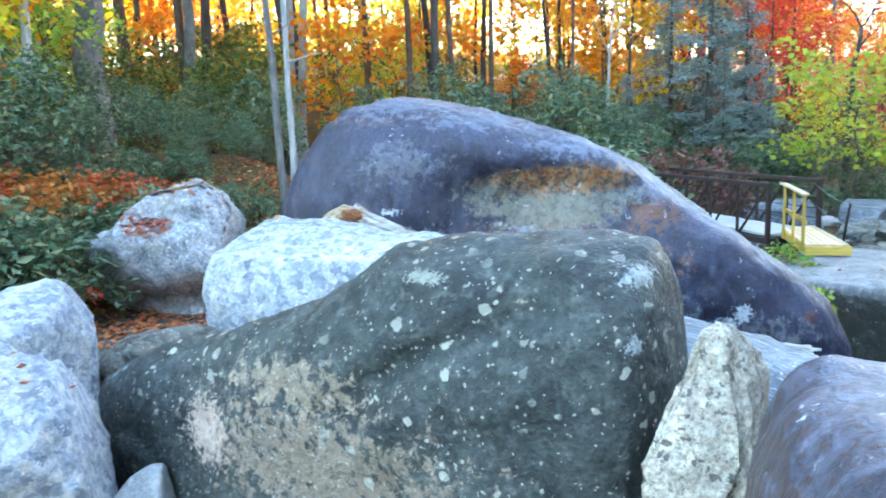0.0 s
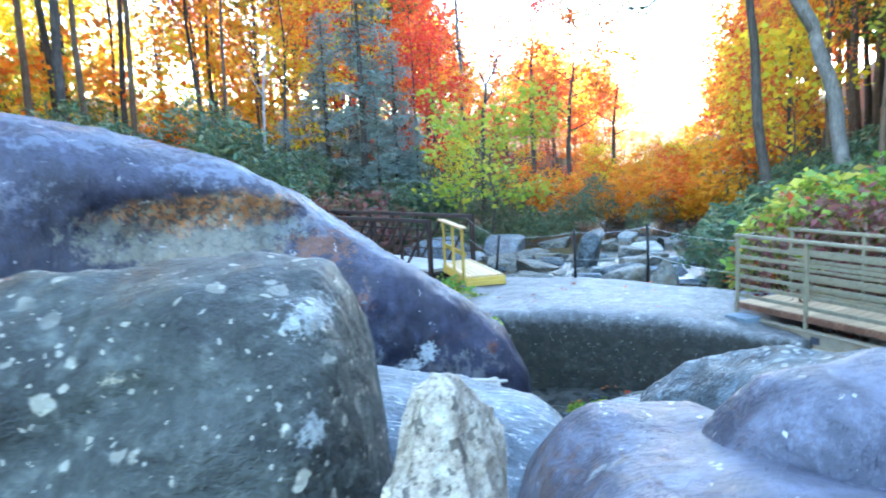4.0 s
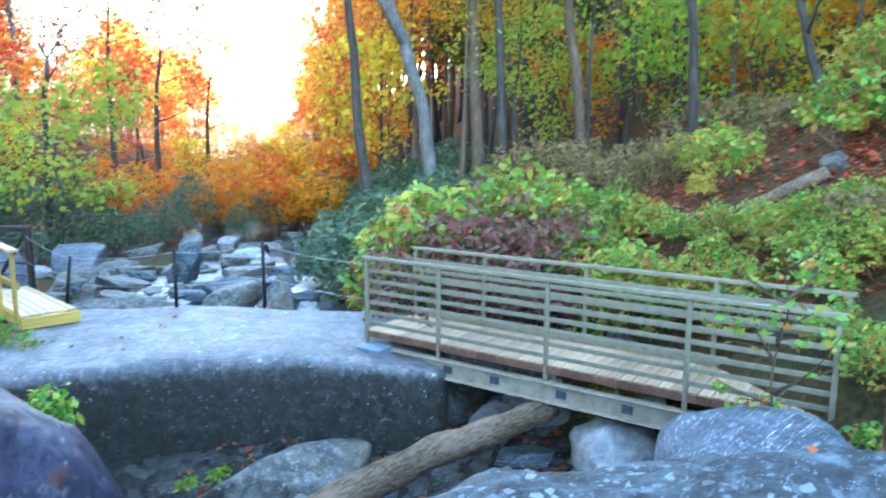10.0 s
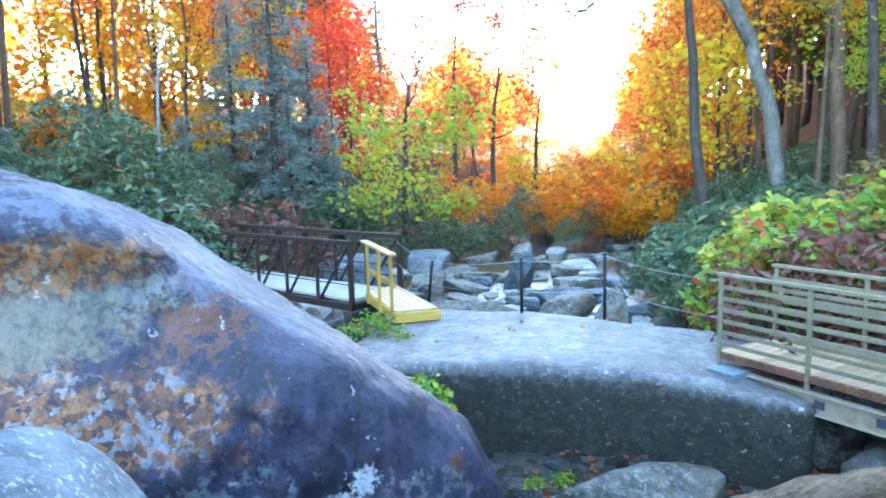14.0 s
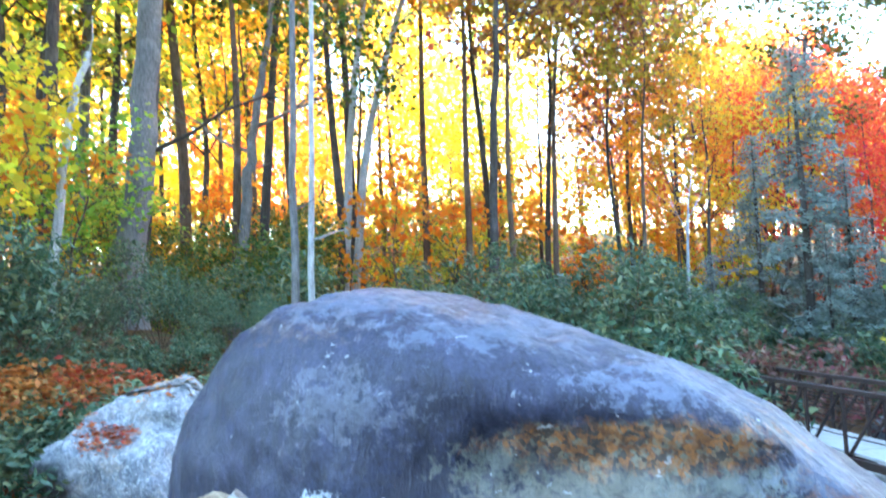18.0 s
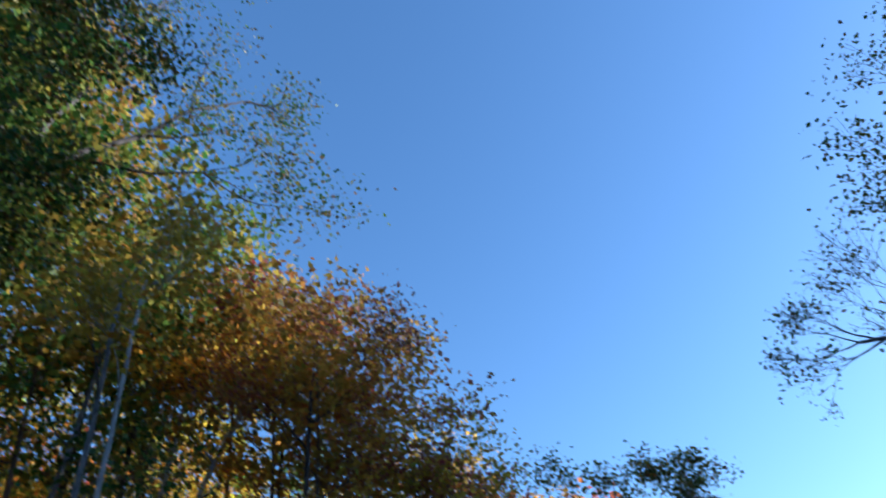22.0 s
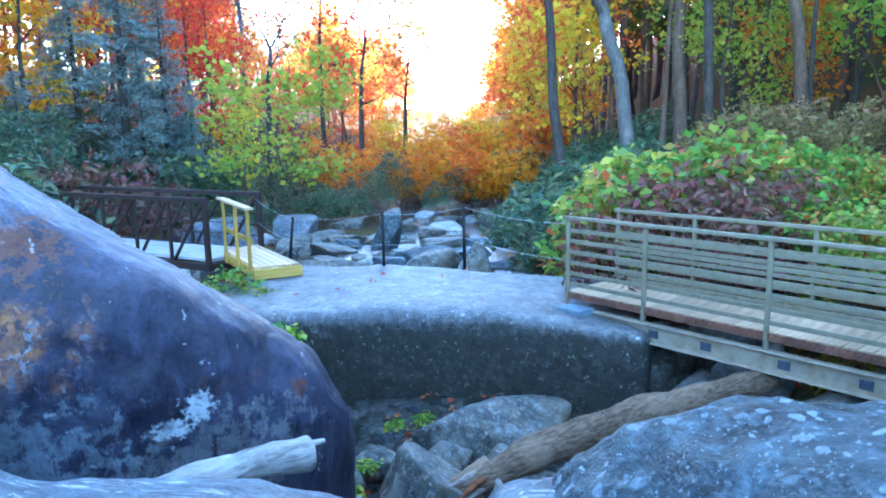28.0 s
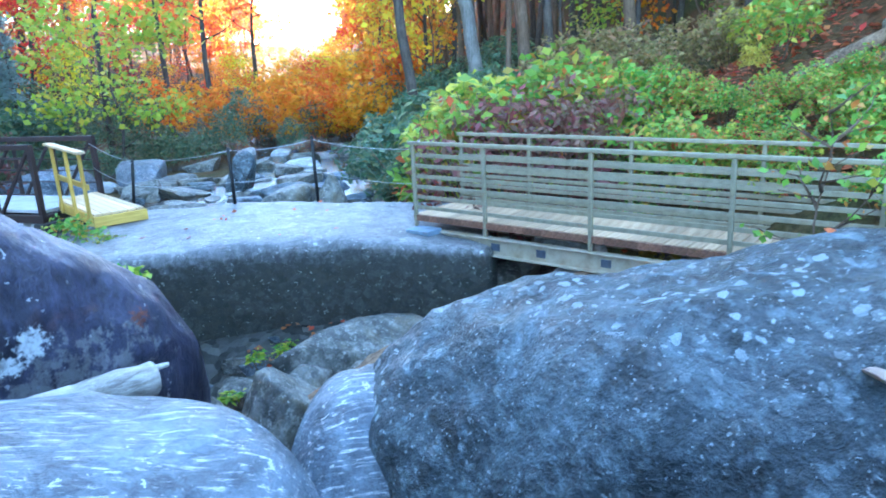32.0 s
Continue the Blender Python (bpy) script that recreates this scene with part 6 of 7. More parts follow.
sow({"far_yellow": 6, "far_gold": 3}, -60, 8, 84, 130, 26, 4.0, 0.25, 0.5)
sow({"limesap": 1, "dark_sapling": 3}, -66, -26, 34, 42, 18, 1.8, 0.8, 1.3)
sow({"far_yellow": 3, "far_gold": 2}, -62, 12, 92, 145, 40, 3.0, 0.1, 0.2)
sow({"far_yellow": 4, "far_gold": 2}, -64, 14, 160, 300, 70, 5.0, 0.08, 0.15)
sow({"sapling": 2, "dark_sapling": 3, "limesap": 1}, -36, 8, 44, 62, 34, 1.8, 0.8, 1.3)
sow({"sapling": 3, "limesap": 1}, -50, 6, 36, 60, 26, 1.8, 0.9, 2.0)
sow({"gold": 3, "yellow": 2, "red": 2, "lime": 2}, -4, 10, 36, 62, 20, 2.4)
sow({"red": 5, "gold": 2, "bare": 1}, 12, 20, 36, 58, 15, 2.2, 0.7, 1.1)
sow({"far_gold": 2, "far_yellow": 1, "far_red": 3, "far_green": 2}, 6, 17, 58, 95, 26, 3.2, 0.85, 1.0)
sow({"far_red": 4, "far_gold": 2}, 6, 30, 62, 100, 20, 4.0, 0.55, 0.95)
sow({"red": 3, "bare": 3, "gold": 1}, 19, 31, 36, 66, 20, 2.4, 0.6, 1.0)
sow({"sapling": 3, "red": 1, "limesap": 1}, 17, 34, 36, 60, 14, 2.2, 0.6, 1.0)
sow({"gold": 5, "yellow": 4, "red": 1}, 39, 50, 27, 62, 24, 2.2, 0.7, 1.0)
sow({"far_gold": 3, "far_red": 2}, 37, 54, 58, 110, 26, 4.0, 0.6, 1.0)
sow({"far_gold": 1, "far_red": 5}, 22, 40, 90, 180, 28, 5.0, 0.7, 1.0)
sow({"far_gold": 1, "far_red": 3}, 24, 37, 150, 290, 22, 5.0, 0.9, 1.2)
sow({"sapling": 1}, 37, 46, 25, 50, 12, 1.8, 0.7, 1.2)
sow({"oak": 6, "yellow": 3, "lime": 2, "gold": 1}, 50, 95, 22, 44, 50, 2.0, 0.5, 0.95)
sow({"far_green": 1}, 50, 95, 36, 70, 54, 3.0, 0.4, 0.85)
sow({"sapling": 1, "limesap": 1}, 55, 92, 22, 40, 26, 1.6, 0.8, 1.3)
# unseen trees behind the standing place, added to block light from the southern sky
sow({"oak": 4, "yellow": 2, "lime": 1}, 100, 280, 16, 46, 70, 2.6, 0.9, 1.3)
# where the creek bends away, trees close the valley
for k in range(30):
    x, y = polar(_r.uniform(25, 41), _r.uniform(38, 75))
    name_of = _r.choice(("far_gold", "sapling", "far_red", "sapling", "far_red"))
    spots[name_of][_r.randrange(len(spots[name_of]))].append((x, y, _r.uniform(0, 360), _r.uniform(0.22, 0.36) * (1.0 if name_of != "sapling" else 2.6)))
for k in range(36):
    az, r = _r.uniform(27, 41), _r.uniform(85, 240)
    x, y = polar(az, r)
    name_of = _r.choice(("far_gold", "far_red", "far_red", "far_red"))
    tall = EYE_Z + r * math.tan(radians(skyline(az) * _r.uniform(0.55, 0.95))) - ground_z(x, y)
    spots[name_of][_r.randrange(len(spots[name_of]))].append((x, y, _r.uniform(0, 360), min(1.6, max(0.3, tall / height_of[name_of]))))
for kind, protos_of in kinds.items():
    for proto, where in zip(protos_of, spots[kind]):
        plant(proto, where or [(-30, -30, 0, 1)])

# trees with a face of their own
# arm_bark: limbs painted darker than the grey trunk to stand as silhouettes
stem_tree("grey_bank_tree", "big grey-barked crooked tree forking high above the bank", [aloft(-42.2, 0, 31), aloft(-41.9, 7.4, 31), aloft(-41.3, 15.7, 31), aloft(-40.9, 23, 31), aloft(-40.2, 34.9, 31), aloft(-42.2, 40.5, 31), aloft(-41.3, 43.3, 31)], 0.62, B_GREY, L_CANOPY, 470,
          [(0.92, (-0.6, -0.5, 0.6), 5.0)], 9, 0.26, 0.8, 3, 0.5, stubs=4, reach=(3.0, 4.6), arm_leaves=True, arm_bark=B_DARK,
          arms=[([aloft(-41.3, 43.3, 31), aloft(-44.3, 46.2, 31), aloft(-43.9, 49.3, 31), aloft(-46.5, 55.6, 31), aloft(-46.2, 60.8, 31)], 0.2),
                ([aloft(-41.4, 43.6, 31), aloft(-40.7, 47.9, 31), aloft(-36.4, 53.1, 31), aloft(-34.3, 57.5, 31), aloft(-30.0, 61.4, 31)], 0.24),
                ([aloft(-41.3, 43.3, 31), aloft(-38.5, 45.8, 31), aloft(-31.3, 49.2, 31), aloft(-26.9, 51.9, 31), aloft(-20.6, 53.3, 31)], 0.26),
                ([aloft(-37.3, 46.1, 31), aloft(-30.1, 46.5, 31), aloft(-24.6, 47.4, 31), aloft(-20.8, 46.0, 31)], 0.13),
                ([aloft(-41.6, 12.4, 31), aloft(-38.0, 14.4, 30.5), aloft(-35.4, 16.3, 30), aloft(-32.5, 17.4, 29.6), aloft(-29.8, 18.4, 29.4)], 0.11)])
stem_tree("canopy_tree", "tall dark-barked tree spreading over the bank", [aloft(-58.5, 0, 20), aloft(-60.5, 16, 20), aloft(-61.4, 31.2, 20), aloft(-60.9, 40.3, 20), aloft(-60.3, 48.2, 20), aloft(-56.9, 55.3, 20), aloft(-52.1, 59.3, 20)], 0.34, B_DARK, L_CANOPY, 468,
          [(1.0, (0.6, 0.2, 0.8), 5.0), (0.9, (-0.4, 0.5, 1.0), 5.0), (0.8, (0.8, 0.6, 0.3), 5.0), (0.7, (-0.8, 0.3, 0.5), 5.0), (0.62, (0.5, -0.6, 0.4), 4.5), (0.58, (0.2, 0.9, 0.2), 5.0)], 22, 0.22, 0.65, 3, 0.4, reach=(2.2, 3.4), arm_leaves=True,
          arms=[([aloft(-59.3, 43.7, 20), aloft(-55.1, 47.0, 20), aloft(-48.4, 51.3, 20)], 0.12), ([aloft(-60.9, 40.3, 20), aloft(-57.5, 41.5, 20), aloft(-53.0, 42.0, 20), aloft(-49.5, 43.5, 20)], 0.09)])
stem_tree("leaning_bank_tree", "dark leaning tree with yellow-green leaves on the bank", [aloft(-58.5, 8, 22), aloft(-56.4, 22.6, 22), aloft(-54.3, 29.7, 22), aloft(-53.2, 35.2, 22), aloft(-49.8, 41.4, 22)], 0.24, B_DARK, L_LIME, 469,
          [(1.0, (0.5, 0.2, 0.9), 3.6), (0.9, (-0.5, 0.3, 0.9), 3.4), (0.8, (0.8, 0.5, 0.4), 3.6), (0.7, (-0.7, 0.4, 0.5), 3.2), (0.6, (0.7, -0.3, 0.4), 3.0)], 10, 0.2, 0.5, 2, 0.4)
for i, course in enumerate((((-26.3, 0), (-25.6, 9.5), (-24.9, 18.4), (-23.8, 24.8), (-22.8, 32)), ((-25.4, 0), (-24.5, 9.5), (-23.1, 17.1), (-20.9, 24.0), (-18.0, 30)))):
    stem_tree("twin_stem_tree", "pale grey stem of a twin-stemmed tree", [aloft(az, el, 40) for az, el in course], 0.29, B_PALE, (L_YELLOW, L_GOLD)[i], 480 + i,
              [(1.0, (0.5, 0, 1), 4.6), (0.93, (-0.6, 0.3, 0.9), 4.2), (0.85, (0.8, -0.3, 0.7), 4.2), (0.8, (-0.5, -0.6, 0.8), 3.8), (0.72, (0.7, 0.5, 0.8), 3.4)], 16, 0.3, 0.75, 2, 0.4, "twin stems")
stem_tree("birch_sapling", "thin pale leaning broken stem among evergreen bushes", [aloft(-47.7, 2, 26), aloft(-47.0, 10, 26), aloft(-46.1, 16.4, 26), aloft(-45.2, 19.6, 26)], 0.17, B_PALE, L_LIME, 484, [(0.95, (0.3, 0, 1), 1.4)], 0, 0.2, 0.6, 0, 0.55, stubs=2)
stem_tree("leaning_grey_tree", "leaning grey tree among evergreen bushes", [aloft(-34.9, 0, 38), aloft(-33.7, 9.5, 38), aloft(-33.2, 13.1, 38), aloft(-32.5, 18.3, 38), aloft(-31.4, 24.5, 38), aloft(-30.5, 32, 38)], 0.32, B_GREY, L_OAK, 485,
          [(0.4, (-0.8, 0.1, 0.3), 6.0), (0.48, (0.9, 0.1, 0.4), 5.0), (1.0, (0.2, 0, 1), 6.0), (0.9, (0.7, 0.2, 0.7), 5.4), (0.85, (-0.7, 0.2, 0.7), 5.4)], 9, 0.28, 0.7, 2, 0.4, stubs=3)
for i, (az, bark, lean) in enumerate(((-31.0, B_GREY, 0.2), (-29.8, B_PALE, 0.5))):
    stem_tree("twin_trunk_tree", ("slender grey rough-barked stem beside a great boulder", "slender pale smooth stem beside a great boulder")[i], [aloft(az, -9, 17.6), aloft(az + 0.1, 2, 17.6), aloft(az - 0.1 + lean, 14, 17.6), aloft(az + 0.2 + lean, 27, 17.6), aloft(az + 2 * lean, 38, 17.6)], (0.12, 0.1)[i], bark, L_DUSK, 478 + 20 * i,
              [(1.0, (0.2, 0, 1), 2.6), (0.94, (0.8, 0.2, 0.7), 2.4), (0.88, (-0.8, 0.2, 0.6), 2.4), (0.82, (0.3, -0.8, 0.6), 2.0)], 9, 0.2, 0.5, 2, 0.45, "twin stems by the great boulder", stubs=1)
stem_tree("maroon_crowned_tree", "tall dark tree with a maroon and purple crown", [aloft(-14.2, 0, 33), aloft(-13.6, 12, 33), aloft(-13.0, 22, 33), aloft(-12.4, 31, 33)], 0.24, B_DARK, L_MAROON, 477,
          [(1.0, (0.1, 0, 1), 3.6), (0.95, (0.8, 0.1, 0.6), 4.2), (0.92, (-0.8, 0.3, 0.6), 4.0), (0.85, (0.9, -0.4, 0.4), 4.0), (0.8, (-0.6, -0.6, 0.6), 3.4), (0.7, (0.8, 0.4, 0.6), 3.4)], 18, 0.22, 0.6, 2, 0.35)
stem_tree("thin_pale_tree", "thin pale straight sapling before dark evergreens", [aloft(0.5, -2, 24), aloft(0.8, 3, 24), aloft(1.1, 8, 24)], 0.075, B_PALE, L_GOLD, 479, [(1.0, (0, 0, 1), 1.2), (0.8, (0.6, 0, 0.8), 1.2), (0.7, (-0.6, 0.2, 0.8), 1.0)], 6, 0.18, 0.3, 1, 0.4)
stem_tree("round_top_tree", "tall thin tree with a small round crown", [aloft(18.2, -1, 46), aloft(18.0, 8, 46), aloft(17.9, 17.2, 46)], 0.17, B_GREY, L_OAK, 486,
          [(1.0, (0.1, 0, 1), 2.0), (1.0, (0.5, 0.3, 1), 2.0), (1.0, (-0.5, 0.1, 1), 2.0), (0.98, (0.8, 0, 0.7), 2.2), (0.97, (-0.8, 0.2, 0.7), 2.2), (0.95, (0.3, 0.8, 0.7), 2.0), (0.94, (0.2, -0.8, 0.7), 2.0), (0.86, (0.9, 0.2, 0.5), 1.6), (0.84, (-0.8, 0.2, 0.5), 1.5)], 9, 0.27, 0.42, 2, 0.5)
stem_tree("flat_top_tree", "tall tree with a dark uneven crown", [aloft(10.8, 0, 43), aloft(10.6, 8, 43), aloft(10.8, 18.4, 43)], 0.22, B_DARK, L_OAK, 487,
          [(1.0, (0.3, 0, 1), 2.2), (0.97, (0.9, 0, 0.5), 2.6), (0.96, (-0.9, 0.2, 0.6), 2.6), (0.9, (0.3, 0.8, 0.6), 2.2), (0.82, (0.9, -0.5, 0.5), 2.2), (0.75, (-0.8, 0.2, 0.5), 2.2), (0.6, (0.8, 0.2, 0.5), 2.0)], 12, 0.27, 0.55, 2, 0.5)
stem_tree("bare_creek_tree", "bare dark tree with crooked limbs by the creek", [aloft(19.5, -5, 30), aloft(19.8, 1, 30), aloft(20.2, 6, 30)], 0.13, B_DARK, L_RED, 471, [(1.0, (0.5, 0, 1), 1.6), (0.98, (-0.6, 0, 0.9), 1.5), (0.8, (0.7, 0.2, 0.7), 1.2)], 1, 0.14, 0.3, 3, 0.55)
for i, (az0, el0, az1, el1, r) in enumerate(((24.1, -2, 24.2, 10.5, 40), (27.0, -4, 27.6, 7.5, 36), (30.6, -3, 31.0, 5.5, 44))):
    stem_tree("red_creek_tree", "thin half-bare tree with red leaves beside the creek", [aloft(az0, el0, r), aloft((az0 + az1) / 2 - 0.2, (el0 + el1) / 2, r), aloft(az1, el1, r)], 0.17, B_DARK, (L_RED, L_RED, L_GOLD)[i], 472 + i,
              [(1.0, (0.2, 0, 1), 1.3), (0.9, (0.9, 0, 0.5), 1.9), (0.85, (-0.9, 0, 0.5), 1.9), (0.7, (0.9, 0.3, 0.3), 2.0), (0.62, (-0.9, 0.3, 0.3), 2.0), (0.5, (0.7, -0.5, 0.3), 1.8)], 6, 0.2, 0.3, 2, 0.3, "red creek trees")
put(make_tree("green_maple", "small maple with bright yellow-green leaves over the creek", 6.4, 0.22, 3.0, 0.07, B_DARK, L_LIME, 488, 11, 24, 0.22, 0.42, group="", steep=0.5), *polar(20.5, 26))
stem_tree("dark_creek_tree", "dark straight-stemmed tree by the creek", [aloft(43.7, -7, 23), aloft(42.6, 4, 23), aloft(41.9, 13, 23), aloft(41.3, 21, 23)], 0.2, B_DARK, L_GOLD, 489,
          [(1.0, (-0.2, 0, 1), 2.2), (0.9, (0.8, 0.2, 0.7), 2.4), (0.8, (-0.5, 0.3, 0.7), 1.6), (0.72, (0.8, -0.3, 0.5), 2.2)], 7, 0.16, 0.4, 2, 0.35)
stem_tree("arching_tree", "leaning grey tree with arching limbs over the creek", [aloft(49.4, -3, 24), aloft(47.4, 4.5, 24), aloft(45.9, 9.5, 24), aloft(43.8, 16, 24), aloft(41.4, 20.5, 23.6), aloft(37.4, 23.4, 23.2), aloft(33.8, 24.5, 22.8)], 0.26, B_GREY, L_CANOPY, 490,
          [(0.62, (0.5, 0.3, 1), 3.4), (0.72, (-0.2, 0.3, 1), 3.0), (0.6, (-0.6, 0.3, 0.3), 2.4), (0.8, (-0.5, 0.2, 0.7), 2.0), (0.9, (-0.8, 0.2, -0.3), 1.8), (0.95, (-0.6, 0.2, 0.6), 1.5), (1.0, (-0.9, 0.3, -0.2), 1.5), (1.0, (-0.7, 0.3, 0.4), 1.4)], 0.9, 0.15, 0.25, 3, 0.2,
          arms=[([aloft(46.3, 8, 24), aloft(44.6, 11.2, 23.8), aloft(42.3, 13, 23.5), aloft(39.4, 13.4, 23), aloft(36.6, 13.0, 22.5), aloft(34.4, 11.4, 22.2)], 0.13)])
stem_tree("forked_bank_tree", "tall dark tree with spreading half-bare limbs", [aloft(54.6, -2, 22), aloft(54.0, 10, 22), aloft(52.6, 21, 22), aloft(51.2, 28, 22)], 0.15, B_DARK, L_CANOPY, 494,
          [(1.0, (-0.3, 0.1, 1), 4.2), (1.0, (0.4, 0.1, 1), 4.2), (0.95, (-0.7, 0.4, 0.7), 3.0), (0.85, (-0.8, 0.6, 0.35), 2.6), (0.75, (-0.7, 0.5, 0.1), 2.4), (0.85, (0.8, -0.4, 0.6), 3.4), (0.62, (-0.8, 0.5, 0.1), 2.0)], 5, 0.16, 0.45, 3, 0.5)
stem_tree("spotted_tree", "dark brown spotted tree on the wooded bank", [aloft(52.6, -1.5, 23), aloft(52.2, 6, 23), aloft(51.7, 14, 23), aloft(51.9, 24, 23)], 0.23, B_BROWN, L_OAK, 491, [(1.0, (0.3, 0, 1), 3.4), (0.9, (0.8, 0, 0.6), 3.0), (0.8, (0.3, -0.8, 0.6), 2.6), (0.7, (0.7, 0.5, 0.5), 2.6)], 12, 0.2, 0.5, 2, 0.4)
stem_tree("brown_bank_tree", "straight brown-stemmed tree on the wooded bank", [aloft(61.2, -1.5, 22), aloft(60.2, 6, 22), aloft(59.0, 14, 22), aloft(58.6, 26, 22)], 0.2, B_BROWN, L_YELLOW, 492, [(1.0, (-0.3, 0, 1), 3.0), (0.9, (0.8, -0.2, 0.6), 3.0), (0.8, (-0.8, -0.2, 0.6), 2.6)], 12, 0.2, 0.5, 2, 0.4)
stem_tree("yellow_bough_tree", "leaning bank tree with a hanging bough of yellow leaves", [aloft(69.5, 1, 19), aloft(69.0, 8, 19), aloft(68.4, 16, 19), aloft(68.0, 24, 19)], 0.14, B_DARK, L_YELLOW, 493, [(0.6, (-0.8, -0.6, 0.1), 2.0), (0.75, (-0.5, -0.9, 0.1), 2.2), (0.85, (0.4, -0.8, 0.2), 2.2), (1.0, (0.2, 0, 1), 2.4)], 17, 0.2, 0.42, 2, 0.4)
stem_tree("slope_tree", "thin crooked tree rising from the leafy slope", [aloft(78.4, -0.5, 15), aloft(77.6, 5, 15), aloft(76.2, 10, 15), aloft(75.3, 18, 15)], 0.11, B_DARK, L_YELLOW, 496, [(0.55, (-0.7, -0.3, 0.5), 1.6), (0.7, (0.8, -0.3, 0.4), 1.6), (0.85, (-0.7, 0.3, 0.5), 1.6), (1.0, (0.2, 0, 1), 1.6)], 12, 0.17, 0.3, 2, 0.4)
hem = make_conifer("hemlock", "dark blue-green hemlock with drooping boughs", 12.5, 2.9, 495)
plant(hem, [(*polar(9.3, 29), 10, 1.05), (*polar(6.3, 31), 100, 0.8), (*polar(12.2, 30), 200, 0.72), (*polar(-4, 25), 60, 0.4), (*polar(2.5, 24.5), 150, 0.4), (*polar(14, 29), 150, 0.45), (*polar(-9, 24), 20, 0.34), (*polar(10.5, 27), 250, 0.5)])


# ---------------------------------------------------------------- bushes
def make_shrub(name, label, size, leaves, seed, count=1500, leaf=0.16, width=0.34, flat=0.35, group="bushes on the bank", stems=9, rosette=7):
    rng, nr = random.Random(seed), np.random.default_rng(seed)
    ob = thing(name, label, "bush", group)
    parts, tips = [], []
    for k in range(stems):
        a = rng.uniform(0, 2 * math.pi)
        lp, lr, sd = limb((0.15 * math.cos(a), 0.15 * math.sin(a), -0.15), (math.cos(a) * 0.7, math.sin(a) * 0.7, 0.9), size[2] * rng.uniform(0.7, 1.1), 0.025, rng, 6, 0.1, 4)
        parts.append(tube_data(lp, lr, sd))
    v, f = join_data(parts)
    tagged(child("stemwork", mesh_of("stemwork", v, f, B_BROWN, True), ob), kind="stuff")
    n = count // rosette
    p = nr.normal(size=(n * 3, 3))
    p /= np.linalg.norm(p, axis=1)[:, None]
    p = p[p[:, 2] > -0.35][:n]
    rad = 1 - 0.5 * nr.random(len(p)) ** 2
    lump = np.array([1 + 0.35 * noise.noise((q[0] * 2.2 + seed, q[1] * 2.2, q[2] * 2.2)) for q in p])
    p = p * (rad * lump)[:, None] * np.array([size[0] / 2, size[1] / 2, size[2] * 0.55]) + np.array([0, 0, size[2] * 0.5])
    p = np.repeat(p, rosette, axis=0) + nr.normal(size=(len(p) * rosette, 3)) * leaf * 0.3
    child("foliage", leaf_mesh("foliage", leaf_data(p, leaf, nr, width, flat, 0.3), leaves), ob)
    return ob


rhodos = [make_shrub("rhododendron", "dark evergreen rhododendron bush with glossy leaves", (2.8, 2.4, 2.0), L_RHODO, 500 + i, 1500, 0.2, 0.32, group="rhododendrons") for i in range(3)]
tall_rhodos = [make_shrub("tall_rhododendron", "tall loose evergreen thicket with glossy teal leaves", (3.6, 3.2, 4.4), L_RHODO, 504 + i, 2000, 0.24, 0.32, 0.35, "tall evergreen thickets", 12) for i in range(2)]
rs = [[], [], []]
_r = random.Random(91)


def scatter(lists, az0, az1, r0, r1, count, gap, k0, k1, smin=None, smax=None):
    mine, done, tries = [], 0, 0
    while done < count and tries < count * 40:
        tries += 1
        x, y = polar(_r.uniform(az0, az1), math.sqrt(_r.uniform(r0 * r0, r1 * r1)))
        u, s = along(x, y)
        if smin is not None and s < smin or smax is not None and s > smax or any((x - a) ** 2 + (y - b) ** 2 < gap * gap for a, b in mine):
            continue
        mine.append((x, y))
        lists[_r.randrange(len(lists))].append((x, y, _r.uniform(0, 360), _r.uniform(k0, k1)))
        done += 1


def copy_first(proto):
    """A further bush of the same make, to begin another row with."""
    return copy_thing(proto, Matrix.Identity(4))


def bush_row(protos, places, tall):
    """Bushes of a row: bearing, distance and how high the top stands above eye level."""
    lists = [[] for _ in protos]
    for i, (az, r, el) in enumerate(places):
        x, y = polar(az, r)
        k = max(0.3, (EYE_Z + r * math.tan(radians(el)) - ground_z(x, y)) / tall)
        lists[i % len(protos)].append((x, y, _r.uniform(0, 360), min(1.5, k)))
    for proto, where in zip(protos, lists):
        plant(proto, where)


scatter(rs, 10, 32, 20, 29, 16, 1.7, 0.8, 1.3, smin=10.0)
scatter(rs, 36, 44, 26, 55, 16, 1.8, 0.8, 1.4, smax=-3.2)
scatter(rs, 37, 52, 14, 27, 14, 1.5, 0.6, 1.1, smax=-4.2)
for proto, where in zip(rhodos, rs):
    plant(proto, where)

low_rows = [(az, 18.2 + 1.1 * (i % 3), -3.0 + 1.5 * (i * 2 % 3) - max(0, az + 50) * 0.06) for i, az in enumerate((-66, -63, -61, -59, -57, -55.3, -53.6, -52, -50.5, -49, -47.5, -46, -44.5, -43, -41.5, -40, -38.5, -37, -35.5))]
low_rows += [(az, 16.7 + 0.4 * (i % 2), -5.2 + 0.7 * (i % 3)) for i, az in enumerate((-58, -56, -54, -52, -50.3, -48.6, -46.9, -45.2, -43.5, -41.8, -40.1, -38.4))]
low_rows += [(az, 15.2 + 0.5 * (i % 2), -6.4 + 1.2 * (i % 3)) for i, az in enumerate((-66, -63.5, -61, -58.5, -56.5, -54.5, -52.5))]
low_rows += [(az, 17 + 2 * (i % 3), -4.2 + 0.9 * (i % 2)) for i, az in enumerate((-34.5, -25, -21.5, -19))]
